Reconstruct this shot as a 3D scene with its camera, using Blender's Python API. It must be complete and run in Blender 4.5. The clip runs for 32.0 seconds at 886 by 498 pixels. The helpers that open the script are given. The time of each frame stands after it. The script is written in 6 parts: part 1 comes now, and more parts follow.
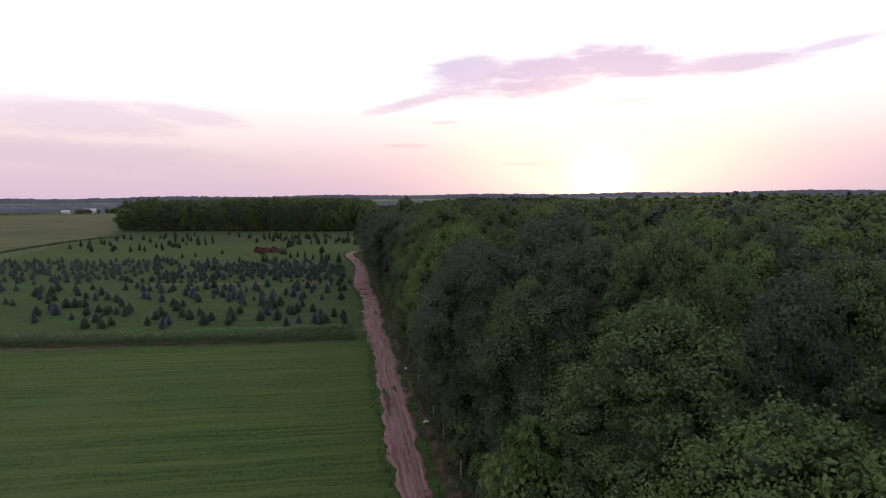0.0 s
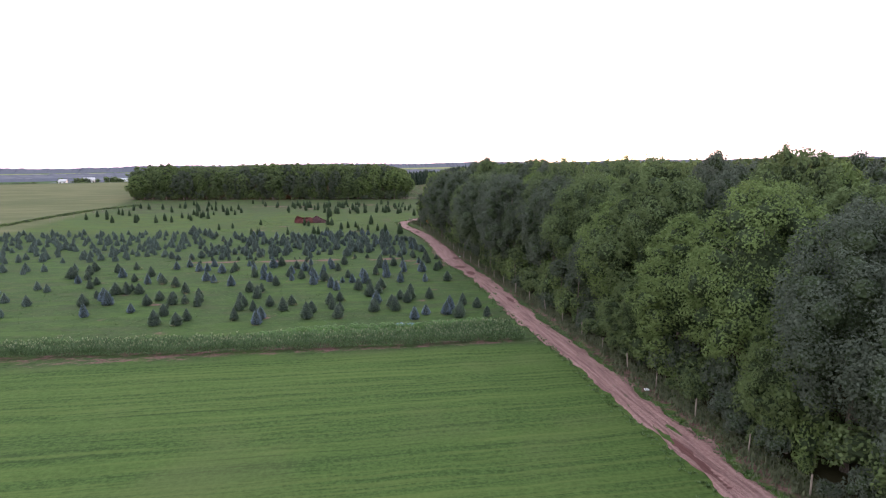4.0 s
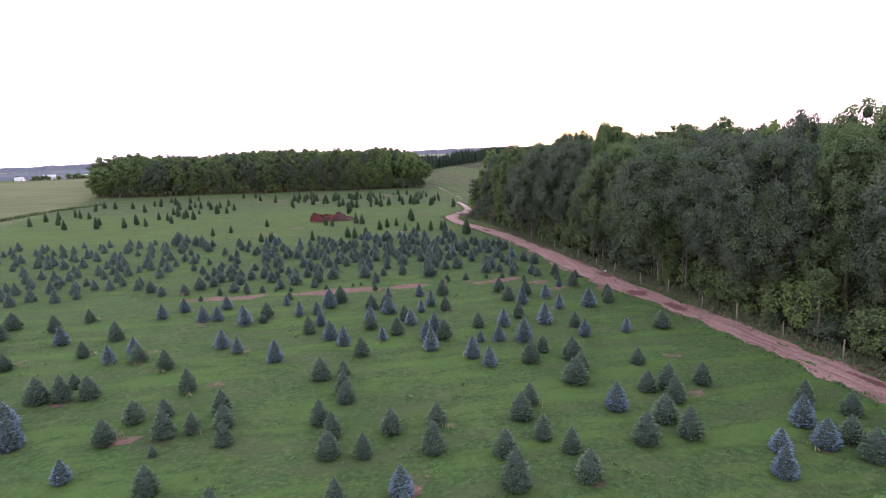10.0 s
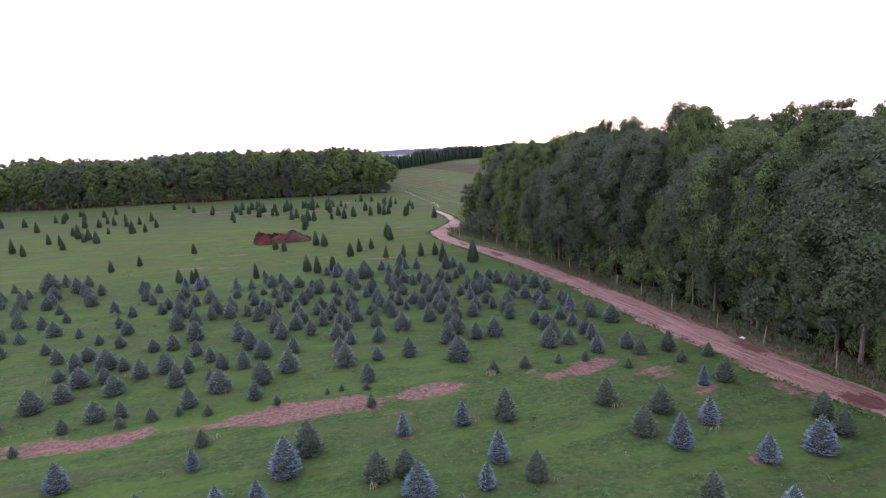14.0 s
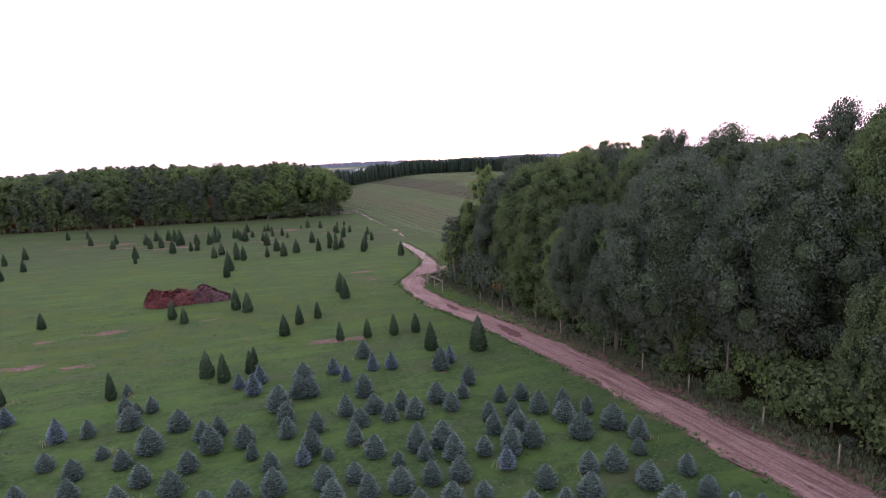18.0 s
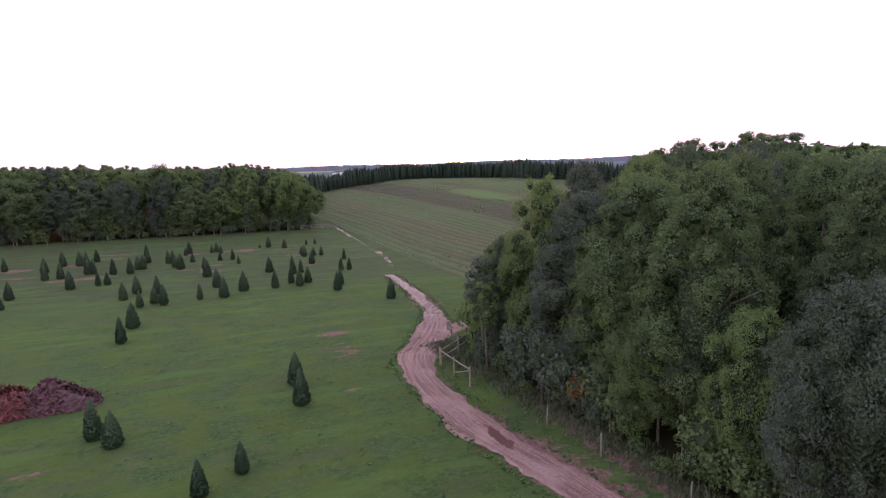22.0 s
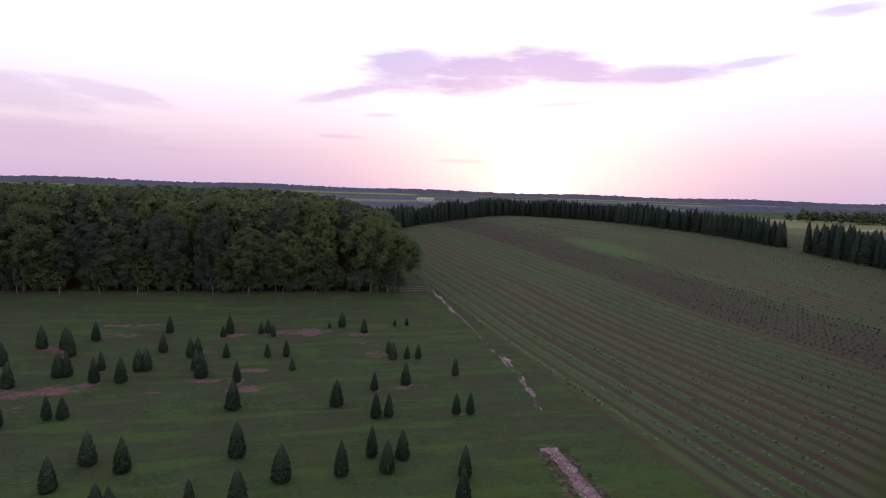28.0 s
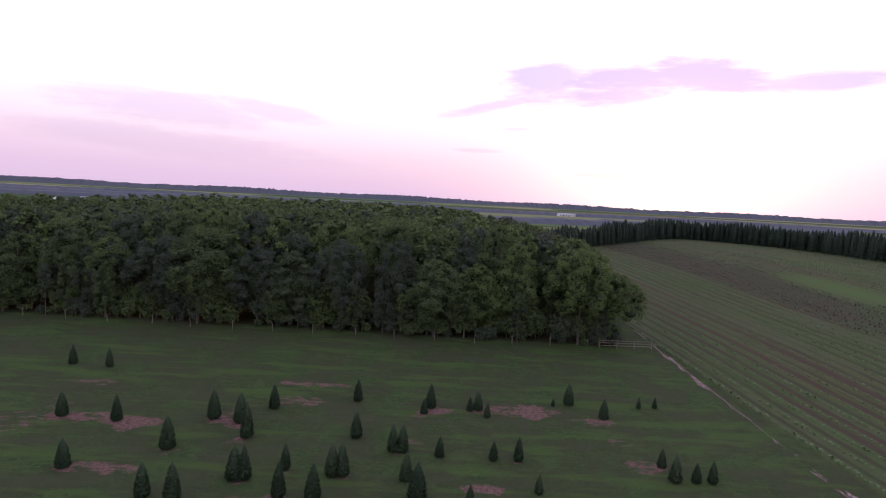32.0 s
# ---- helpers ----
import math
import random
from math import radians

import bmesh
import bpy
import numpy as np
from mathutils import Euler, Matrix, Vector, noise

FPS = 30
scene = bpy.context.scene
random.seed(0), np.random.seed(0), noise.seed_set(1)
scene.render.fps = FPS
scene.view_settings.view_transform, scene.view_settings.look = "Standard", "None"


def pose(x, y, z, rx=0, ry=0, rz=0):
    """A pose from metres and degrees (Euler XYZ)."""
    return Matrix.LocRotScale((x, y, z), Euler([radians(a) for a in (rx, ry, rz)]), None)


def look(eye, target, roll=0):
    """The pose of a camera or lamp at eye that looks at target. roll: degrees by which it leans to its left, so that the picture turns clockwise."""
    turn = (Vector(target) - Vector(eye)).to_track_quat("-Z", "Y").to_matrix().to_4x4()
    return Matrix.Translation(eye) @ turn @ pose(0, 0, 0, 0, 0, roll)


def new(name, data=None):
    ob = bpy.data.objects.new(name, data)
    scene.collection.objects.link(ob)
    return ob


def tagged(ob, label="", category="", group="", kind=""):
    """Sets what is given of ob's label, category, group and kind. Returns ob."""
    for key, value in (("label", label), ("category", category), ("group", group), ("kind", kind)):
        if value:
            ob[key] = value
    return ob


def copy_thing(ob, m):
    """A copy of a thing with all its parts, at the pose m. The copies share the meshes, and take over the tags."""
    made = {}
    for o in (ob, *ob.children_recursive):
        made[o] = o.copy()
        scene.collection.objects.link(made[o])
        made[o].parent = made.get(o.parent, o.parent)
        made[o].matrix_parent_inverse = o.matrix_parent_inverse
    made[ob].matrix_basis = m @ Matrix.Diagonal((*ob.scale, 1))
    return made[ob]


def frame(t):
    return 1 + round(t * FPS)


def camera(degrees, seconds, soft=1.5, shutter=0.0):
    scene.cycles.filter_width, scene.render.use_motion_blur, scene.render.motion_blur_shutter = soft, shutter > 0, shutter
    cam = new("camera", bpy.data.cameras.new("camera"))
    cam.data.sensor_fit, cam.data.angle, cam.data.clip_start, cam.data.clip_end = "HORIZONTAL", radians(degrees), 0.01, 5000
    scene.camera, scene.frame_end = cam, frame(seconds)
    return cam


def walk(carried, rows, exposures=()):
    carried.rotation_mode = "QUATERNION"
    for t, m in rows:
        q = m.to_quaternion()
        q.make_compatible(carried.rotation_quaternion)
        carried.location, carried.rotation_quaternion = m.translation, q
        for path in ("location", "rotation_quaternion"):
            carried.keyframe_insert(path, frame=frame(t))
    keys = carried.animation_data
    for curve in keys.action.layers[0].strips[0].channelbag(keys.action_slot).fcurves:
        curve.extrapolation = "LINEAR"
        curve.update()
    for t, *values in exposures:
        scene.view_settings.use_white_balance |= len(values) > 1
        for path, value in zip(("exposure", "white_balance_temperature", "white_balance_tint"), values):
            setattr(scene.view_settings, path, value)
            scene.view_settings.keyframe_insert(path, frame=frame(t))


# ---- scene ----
cam = camera(75.4, 32.0, soft=1.15)
ROWS = [
    (0, 1.058, -0.881, 21.610, 84.569, 0.595, -9.827),
    (0.5, -1.543, 2.149, 21.394, 84.175, 0.668, -10.033),
    (1, -4.065, 5.279, 21.099, 83.822, 0.667, -10.123),
    (1.5, -6.541, 8.442, 20.749, 83.382, 0.587, -10.152),
    (2, -8.982, 11.597, 20.515, 82.916, 0.565, -10.214),
    (2.5, -11.291, 14.851, 20.320, 82.489, 0.578, -10.253),
    (3, -13.548, 18.185, 20.162, 82.095, 0.571, -10.310),
    (3.5, -15.740, 21.575, 19.997, 81.808, 0.611, -10.342),
    (5.5, -22.437, 37.112, 19.132, 80.581, 1.608, -10.566),
    (6, -23.844, 40.978, 18.934, 80.468, 1.778, -10.812),
    (6.5, -25.121, 44.911, 18.766, 80.377, 1.897, -11.023),
    (7, -26.281, 48.839, 18.534, 80.344, 2.004, -11.244),
    (7.5, -27.299, 52.807, 18.336, 80.295, 2.101, -11.545),
    (8, -28.283, 56.764, 18.136, 80.291, 2.131, -11.857),
    (8.5, -29.166, 60.788, 17.874, 80.307, 2.146, -12.124),
    (9, -29.927, 64.824, 17.734, 80.267, 2.209, -12.351),
    (9.5, -30.558, 68.961, 17.516, 80.245, 2.259, -12.551),
    (10, -31.063, 73.166, 17.297, 80.231, 2.338, -12.813),
    (10.5, -31.459, 77.378, 17.070, 80.180, 2.451, -13.128),
    (11, -31.685, 81.679, 16.911, 80.148, 2.500, -13.431),
    (11.5, -31.697, 85.967, 16.813, 80.116, 2.664, -13.850),
    (12, -31.630, 90.234, 16.739, 80.078, 2.740, -14.446),
    (12.5, -31.371, 94.493, 16.715, 80.068, 2.826, -15.066),
    (13, -31.049, 98.775, 16.771, 80.061, 2.903, -15.837),
    (13.5, -30.570, 103.050, 16.840, 80.072, 2.930, -16.670),
    (14, -29.991, 107.247, 16.968, 80.066, 2.946, -17.602),
    (14.5, -29.332, 111.385, 17.094, 80.106, 2.973, -18.599),
    (16.5, -26.151, 127.291, 18.006, 80.541, 2.997, -21.120),
    (17, -25.275, 131.221, 18.102, 80.778, 2.849, -21.561),
    (17.5, -24.406, 135.116, 18.159, 80.979, 2.697, -21.972),
    (18, -23.416, 138.989, 18.178, 81.098, 2.605, -22.392),
    (18.5, -22.464, 142.920, 18.143, 81.181, 2.443, -22.994),
    (19, -21.454, 146.894, 18.054, 81.188, 2.294, -23.545),
    (19.5, -20.371, 150.930, 17.986, 81.252, 2.211, -23.903),
    (20, -19.263, 155.032, 17.823, 81.361, 2.031, -24.087),
    (20.5, -18.141, 159.092, 17.851, 81.354, 2.005, -24.327),
    (21, -16.946, 163.255, 17.934, 81.378, 1.979, -24.460),
    (21.5, -15.775, 167.364, 18.061, 81.424, 1.915, -24.501),
    (22, -14.635, 171.418, 18.252, 81.486, 1.825, -24.557),
    (22.5, -13.458, 175.558, 18.663, 81.347, 1.952, -24.652),
    (23, -12.383, 179.655, 19.072, 81.379, 1.897, -24.698),
    (23.5, -11.372, 183.704, 19.567, 81.433, 1.808, -24.672),
    (24, -10.339, 187.777, 20.051, 81.571, 1.655, -24.508),
    (24.5, -9.344, 191.801, 20.648, 81.720, 1.592, -24.190),
    (25, -8.530, 195.722, 21.241, 82.082, 1.416, -23.387),
    (25.5, -7.901, 199.455, 21.806, 82.554, 1.090, -21.859),
    (27.5, -7.285, 213.669, 22.856, 83.998, -1.216, -18.044),
    (28, -8.012, 217.192, 22.969, 84.115, -1.920, -16.463),
    (28.5, -8.923, 220.788, 23.039, 84.151, -2.335, -14.465),
    (29, -10.013, 224.303, 23.135, 84.158, -2.610, -12.270),
    (29.5, -11.161, 227.684, 23.358, 84.104, -2.746, -10.254),
    (30, -12.297, 231.029, 23.638, 84.060, -2.812, -8.313),
    (30.5, -13.459, 234.293, 23.932, 84.081, -2.860, -6.736),
    (31, -14.693, 237.396, 24.185, 84.309, -2.834, -5.255),
    (31.5, -16.071, 240.288, 24.411, 84.624, -2.863, -4.074),
    (32, -17.565, 243.018, 24.523, 84.897, -2.957, -3.273),
]
EXPOSURES = [(0.0, -0.65, 6150, 17), (1.0, -0.30, 6150, 17), (2.0, 0.15, 6150, 17), (3.5, 0.65, 6100, 16), (6.0, 0.85, 6050, 17), (10.0, 0.88, 6000, 21), (14.0, 0.76, 5950, 26),
             (18.0, 0.45, 5950, 27), (22.0, 0.36, 5950, 28), (24.0, 0.28, 5900, 29), (25.5, -0.1, 5850, 30), (28.0, -0.72, 5800, 29), (29.5, -0.56, 5800, 29), (31.0, -0.40, 5800, 30), (32.0, -0.52, 5800, 30)]
walk(cam, [(t, pose(*p)) for t, *p in ROWS], EXPOSURES)

# ---- light: a low evening sun behind thin cloud, bright hazy sky ----
SUN_AZ, SUN_EL = 25.2, 1.2
SUN_DIR = Vector((math.sin(radians(SUN_AZ)) * math.cos(radians(SUN_EL)), math.cos(radians(SUN_AZ)) * math.cos(radians(SUN_EL)), math.sin(radians(SUN_EL))))


class Nodes:
    """Short hand for node trees."""

    def __init__(self, tree):
        self.t = tree
        self.t.nodes.clear()

    def node(self, kind, **props):
        n = self.t.nodes.new(kind)
        for key, value in props.items():
            setattr(n, key, value)
        return n

    def put(self, socket, value):
        if isinstance(value, bpy.types.NodeSocket):
            self.t.links.new(value, socket)
        elif value is not None:
            socket.default_value = value

    def math(self, op, a, b=None, c=None, clamp=False):
        n = self.node("ShaderNodeMath", operation=op, use_clamp=clamp)
        for i, v in enumerate((a, b, c)):
            self.put(n.inputs[i], v)
        return n.outputs[0]

    def vec(self, op, a, b=None):
        n = self.node("ShaderNodeVectorMath", operation=op)
        self.put(n.inputs[0], a)
        self.put(n.inputs[1], b)
        return n.outputs["Value"] if op == "DOT_PRODUCT" else n.outputs[0]

    def mix(self, fac, a, b, blend="MIX"):
        n = self.node("ShaderNodeMix", data_type="RGBA", blend_type=blend)
        self.put(n.inputs[0], fac)
        self.put(n.inputs[6], (*a, 1) if isinstance(a, tuple) else a)
        self.put(n.inputs[7], (*b, 1) if isinstance(b, tuple) else b)
        return n.outputs[2]

    def smooth(self, x, a, b):
        n = self.node("ShaderNodeMapRange", interpolation_type="SMOOTHSTEP")
        self.put(n.inputs[0], x)
        self.put(n.inputs[1], a)
        self.put(n.inputs[2], b)
        return n.outputs[0]

    def coords(self, scale=(1, 1, 1), kind="Object"):
        tc = self.node("ShaderNodeTexCoord")
        m = self.node("ShaderNodeMapping")
        self.put(m.inputs[0], tc.outputs[kind])
        m.inputs["Scale"].default_value = scale
        return m.outputs[0]

    def noise(self, vector, scale, detail=4, rough=0.55):
        n = self.node("ShaderNodeTexNoise")
        self.put(n.inputs["Vector"], vector)
        n.inputs["Scale"].default_value, n.inputs["Detail"].default_value, n.inputs["Roughness"].default_value = scale, detail, rough
        return n.outputs["Fac"]

    def axes(self, vector):
        n = self.node("ShaderNodeSeparateXYZ")
        self.put(n.inputs[0], vector)
        return n.outputs

    def attr(self, name):
        return self.node("ShaderNodeAttribute", attribute_name=name).outputs["Fac"]


# azimuth, height, half width, half height (degrees), tilt, density
CLOUDS = [(13, 11.4, 6, 2.5, 0.10, 0.9), (19, 11.3, 8, 2.5, 0.08, 1.0), (27, 12.0, 8, 1.9, -0.12, 1.0), (36, 11.2, 8, 1.1, 0.02, 0.9), (43, 11.6, 4, 0.5, 0.1, 0.7), (7, 8.9, 6, 0.7, 0.22, 0.75), (27.7, 8.5, 4.5, 0.35, 0.06, 0.6), (10, 7.0, 2.2, 0.22, 0.05, 0.5),
          (6.3, 4.8, 3, 0.3, 0.0, 0.5), (18.6, 2.9, 4, 0.28, 0.0, 0.5), (-23, 6.6, 10, 1.9, -0.04, 0.5), (-13, 7.2, 6, 1.0, -0.1, 0.45), (-20, 3.6, 16, 1.6, -0.05, 0.5), (50, 15.0, 4, 0.7, 0.0, 0.7),
          (-50, 9, 14, 2.0, 0.03, 0.6), (90, 12, 20, 2.5, 0.02, 0.6), (150, 16, 24, 3.0, 0.0, 0.5), (-110, 14, 24, 2.6, 0.0, 0.5)]


def make_world():
    world = bpy.data.worlds.new("evening_sky")
    scene.world = world
    world.use_nodes = True
    g = Nodes(world.node_tree)
    way = g.coords(kind="Generated")
    x, y, z = g.axes(way)[:3]
    sky = g.node("ShaderNodeTexSky", sky_type="NISHITA", sun_disc=False, sun_elevation=radians(SUN_EL + 2), sun_rotation=radians(SUN_AZ),
                 air_density=1.0, dust_density=2.0, ozone_density=1.0)
    up = g.math("MAXIMUM", z, 0.0)
    haze = g.mix(g.smooth(up, 0.0, 0.13), (1.12, 0.85, 0.95), (1.50, 1.22, 1.10))
    haze = g.mix(g.smooth(up, 0.05, 0.26), haze, (1.95, 1.9, 1.82))
    haze = g.mix(g.smooth(up, 0.30, 0.75), haze, (1.05, 1.10, 1.20))
    # bright veil round the sun
    near = g.math("MAXIMUM", g.vec("DOT_PRODUCT", way, tuple(SUN_DIR)), 0.0)
    veil = g.mix(g.math("POWER", near, 900.0), haze, (6.0, 4.0, 1.8))
    veil = g.mix(g.math("MULTIPLY", g.math("POWER", near, 40.0), 0.45), veil, (2.3, 2.0, 1.45))
    # long flat cloud banks, each a soft ellipse over azimuth and height, frayed by noise
    az = g.math("ARCTAN2", x, y)
    comb = g.node("ShaderNodeCombineXYZ")
    g.put(comb.inputs[0], g.math("MULTIPLY", az, 5.0))
    g.put(comb.inputs[1], g.math("MULTIPLY", z, 26.0))
    fray = g.math("ADD", g.math("MULTIPLY", g.math("SUBTRACT", g.noise(comb.outputs[0], 1.0, 8, 0.6), 0.5), 2.2), g.math("MULTIPLY", g.math("SUBTRACT", g.noise(comb.outputs[0], 5.0, 6, 0.65), 0.5), 0.8))
    cloud = None
    for a0, e0, wide, high, tilt, dense in CLOUDS:
        da = g.math("SUBTRACT", az, radians(a0))
        de = g.math("SUBTRACT", g.math("SUBTRACT", z, math.sin(radians(e0))), g.math("MULTIPLY", da, tilt))
        d2 = g.math("ADD", g.math("POWER", g.math("DIVIDE", da, radians(wide)), 2.0), g.math("POWER", g.math("DIVIDE", de, radians(high)), 2.0))
        body = g.math("MULTIPLY", g.smooth(g.math("SUBTRACT", g.math("ADD", fray, 1.0), d2), 0.0, 0.9), dense)
        cloud = body if cloud is None else g.math("MAXIMUM", cloud, body)
    tint = g.mix(g.smooth(up, 0.05, 0.24), (1.08, 0.84, 0.92), (0.98, 0.86, 1.12))
    total = g.mix(cloud, veil, tint)
    both = g.node("ShaderNodeMix", data_type="RGBA", blend_type="ADD")
    both.inputs[0].default_value = 0.02
    g.put(both.inputs[6], total)
    g.put(both.inputs[7], sky.outputs[0])
    bg = g.node("ShaderNodeBackground")
    g.put(bg.inputs[0], both.outputs[2])
    bg.inputs[1].default_value = 1.0
    out = g.node("ShaderNodeOutputWorld")
    g.put(out.inputs[0], bg.outputs[0])


make_world()
sun = bpy.data.lights.new("sun", "SUN")
sun.energy, sun.angle, sun.color = 2.0, radians(1.5), (1.0, 0.36, 0.13)
sun_ob = new("sun", sun)
sun_ob.matrix_world = look((0, 0, 60), Vector((0, 0, 60)) - SUN_DIR)


# ---- materials ----
def material(name, build, rough=0.8, bump=0.0, spec=0.3, sheen=0.0, translucent=0.0):
    """build(g) gives the colour socket and, if there is relief, a height socket."""
    m = bpy.data.materials.new(name)
    m.use_nodes = True
    g = Nodes(m.node_tree)
    made = build(g)
    colour, height, gloss = made if isinstance(made, list) else (*made, None) if isinstance(made, tuple) and len(made) == 2 else (made, None, None)
    b = g.node("ShaderNodeBsdfPrincipled")
    g.put(b.inputs["Base Color"], (*colour, 1) if isinstance(colour, tuple) else colour)
    g.put(b.inputs["Roughness"], rough if gloss is None else gloss)
    b.inputs["Specular IOR Level"].default_value = spec
    if height is not None:
        n = g.node("ShaderNodeBump")
        n.inputs["Strength"].default_value, n.inputs["Distance"].default_value = 1.0, bump
        g.put(n.inputs["Height"], height)
        g.put(b.inputs["Normal"], n.outputs[0])
    last = b.outputs[0]
    if translucent:
        tr = g.node("ShaderNodeBsdfTranslucent")
        g.put(tr.inputs[0], (*colour, 1) if isinstance(colour, tuple) else colour)
        ms = g.node("ShaderNodeMixShader")
        ms.inputs[0].default_value = translucent
        g.put(ms.inputs[1], last)
        g.put(ms.inputs[2], tr.outputs[0])
        last = ms.outputs[0]
    out = g.node("ShaderNodeOutputMaterial")
    g.put(out.inputs[0], last)
    return m


def leaf_colours(a, b, c, objects=0.6):
    """Leaf colour between dark a, mid b and light c: by leaf and by tree."""
    def build(g):
        island = g.node("ShaderNodeNewGeometry").outputs["Random Per Island"]
        tree = g.node("ShaderNodeObjectInfo").outputs["Random"]
        col = g.mix(island, a, b)
        patch = g.noise(g.coords(), 0.35, 2)
        lift = g.math("ADD", g.math("MULTIPLY", tree, objects), g.math("MULTIPLY", patch, 0.5))
        return g.mix(g.smooth(lift, 0.3, 1.1), col, c)
    return build


def ground_build(g):
    p = g.coords()
    x, y, _ = g.axes(p)[:3]
    fine, mid, big = g.noise(p, 3.2, 8, 0.74), g.noise(p, 0.45, 4), g.noise(p, 0.06, 3)
    streak = g.noise(g.coords((0.55, 1.0, 1.0)), 0.8, 8, 0.72)
    grass = g.mix(g.smooth(fine, 0.35, 0.65), (0.026, 0.044, 0.016), (0.044, 0.072, 0.026))
    grass = g.mix(g.math("MULTIPLY", g.smooth(streak, 0.47, 0.60), 0.60), grass, (0.058, 0.079, 0.027))
    grass = g.mix(g.math("MULTIPLY", g.smooth(mid, 0.50, 0.72), 0.42), grass, (0.069, 0.072, 0.037))
    grass = g.mix(g.math("MULTIPLY", g.smooth(big, 0.45, 0.70), 0.45), grass, (0.039, 0.068, 0.023))
    grass = g.mix(g.math("MULTIPLY", g.smooth(g.noise(p, 0.16, 5), 0.56, 0.72), 0.40), grass, (0.035, 0.040, 0.025))
    blade = g.noise(g.coords((0.8, 1.2, 1.0)), 3.0, 6, 0.72)
    grass = g.mix(g.math("MULTIPLY", g.smooth(blade, 0.52, 0.64), 0.60), grass, (0.069, 0.116, 0.035))
    grass = g.mix(g.math("MULTIPLY", g.smooth(blade, 0.44, 0.34), 0.3), grass, (0.023, 0.037, 0.014))
    lawn = g.math("MULTIPLY", g.math("MULTIPLY", g.smooth(y, 185.0, 205.0), g.smooth(y, 275.0, 250.0)), g.smooth(g.noise(p, 0.28, 5, 0.65), 0.40, 0.62))
    grass = g.mix(g.math("MULTIPLY", lawn, 0.70), grass, (0.058, 0.077, 0.017))
    rough_end = g.math("MULTIPLY", g.smooth(y, 250.0, 275.0), g.smooth(g.noise(p, 0.2, 5, 0.65), 0.34, 0.60))
    grass = g.mix(g.math("MULTIPLY", rough_end, 0.75), grass, (0.046, 0.048, 0.027))
    turf = g.noise(p, 0.75, 7, 0.74)
    grass = g.mix(g.math("MULTIPLY", g.smooth(turf, 0.46, 0.36), 0.28), grass, (0.023, 0.035, 0.014))
    # long streaks left by the mower, lush and dull by turns
    pass_ = g.noise(g.coords((0.12, 0.6, 1.0)), 0.7, 4, 0.6)
    grass = g.mix(g.math("MULTIPLY", g.smooth(pass_, 0.50, 0.64), 0.50), grass, (0.060, 0.100, 0.025))
    grass = g.mix(g.math("MULTIPLY", g.smooth(pass_, 0.47, 0.36), 0.45), grass, (0.053, 0.058, 0.032))
    # mown hay field: faint passes of the mower across
    lay = g.math("ADD", g.math("SINE", g.math("ADD", g.math("MULTIPLY", y, 1.9), g.math("MULTIPLY", big, 1.6))), g.math("MULTIPLY", g.math("SINE", g.math("MULTIPLY", y, 0.83)), 0.8))
    across = g.noise(g.coords((0.014, 1.3, 1.0)), 1.5, 6, 0.7)
    mown = g.mix(g.smooth(fine, 0.35, 0.66), (0.028, 0.050, 0.014), (0.056, 0.094, 0.026))
    mown = g.mix(g.math("MULTIPLY", g.smooth(lay, -0.6, 1.6), 0.30), mown, (0.076, 0.116, 0.030))
    mown = g.mix(g.math("MULTIPLY", g.smooth(across, 0.48, 0.60), 0.50), mown, (0.084, 0.112, 0.032))
    mown = g.mix(g.math("MULTIPLY", g.smooth(across, 0.44, 0.36), 0.5), mown, (0.020, 0.034, 0.012))
    mown = g.mix(g.math("MULTIPLY", g.smooth(big, 0.50, 0.70), 0.4), mown, (0.080, 0.096, 0.038))
    col = g.mix(g.attr("mown"), grass, mown)
    # nursery field: strips of soil and weeds between the planted lines
    rowhue = g.noise(g.coords((1.0, 0.012, 1.0)), 0.42, 3)
    lines = g.math("SINE", g.math("ADD", g.math("MULTIPLY", x, 2.094), g.math("MULTIPLY", mid, 0.7)))
    wide = g.math("SINE", g.math("ADD", g.math("MULTIPLY", x, 0.19), g.math("MULTIPLY", big, 3.0)))
    soilstrip = g.mix(g.smooth(rowhue, 0.40, 0.60), (0.066, 0.048, 0.034), (0.044, 0.046, 0.026))
    green = g.mix(g.smooth(wide, -0.9, 0.5), (0.092, 0.088, 0.040), (0.070, 0.100, 0.034))
    green = g.mix(g.smooth(fine, 0.38, 0.64), green, (0.062, 0.080, 0.036))
    green = g.mix(g.math("MULTIPLY", g.smooth(rowhue, 0.52, 0.64), 0.6), green, (0.078, 0.082, 0.046))
    crop = g.mix(g.smooth(g.math("ADD", lines, g.math("MULTIPLY", g.math("SUBTRACT", rowhue, 0.45), 5.0)), -0.8, 0.7), soilstrip, green)
    bare = g.math("MULTIPLY", g.smooth(x, 74.0, 82.0), g.smooth(x, 106.0, 97.0))
    crop = g.mix(g.math("MULTIPLY", bare, 0.50), crop, (0.046, 0.036, 0.028))
    crop = g.mix(g.math("MULTIPLY", g.smooth(g.noise(p, 0.035, 4), 0.54, 0.66), 0.45), crop, (0.050, 0.076, 0.027))
    crop = g.mix(g.math("MULTIPLY", g.attr("lush"), 0.8), crop, (0.070, 0.110, 0.034))
    col = g.mix(g.attr("crop"), col, crop)
    wheat = g.mix(g.smooth(g.noise(g.coords((0.3, 1, 1)), 0.12, 5), 0.35, 0.7), (0.070, 0.080, 0.036), (0.104, 0.104, 0.052))
    col = g.mix(g.attr("wheat"), col, wheat)
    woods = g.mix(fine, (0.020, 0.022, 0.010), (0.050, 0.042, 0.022))
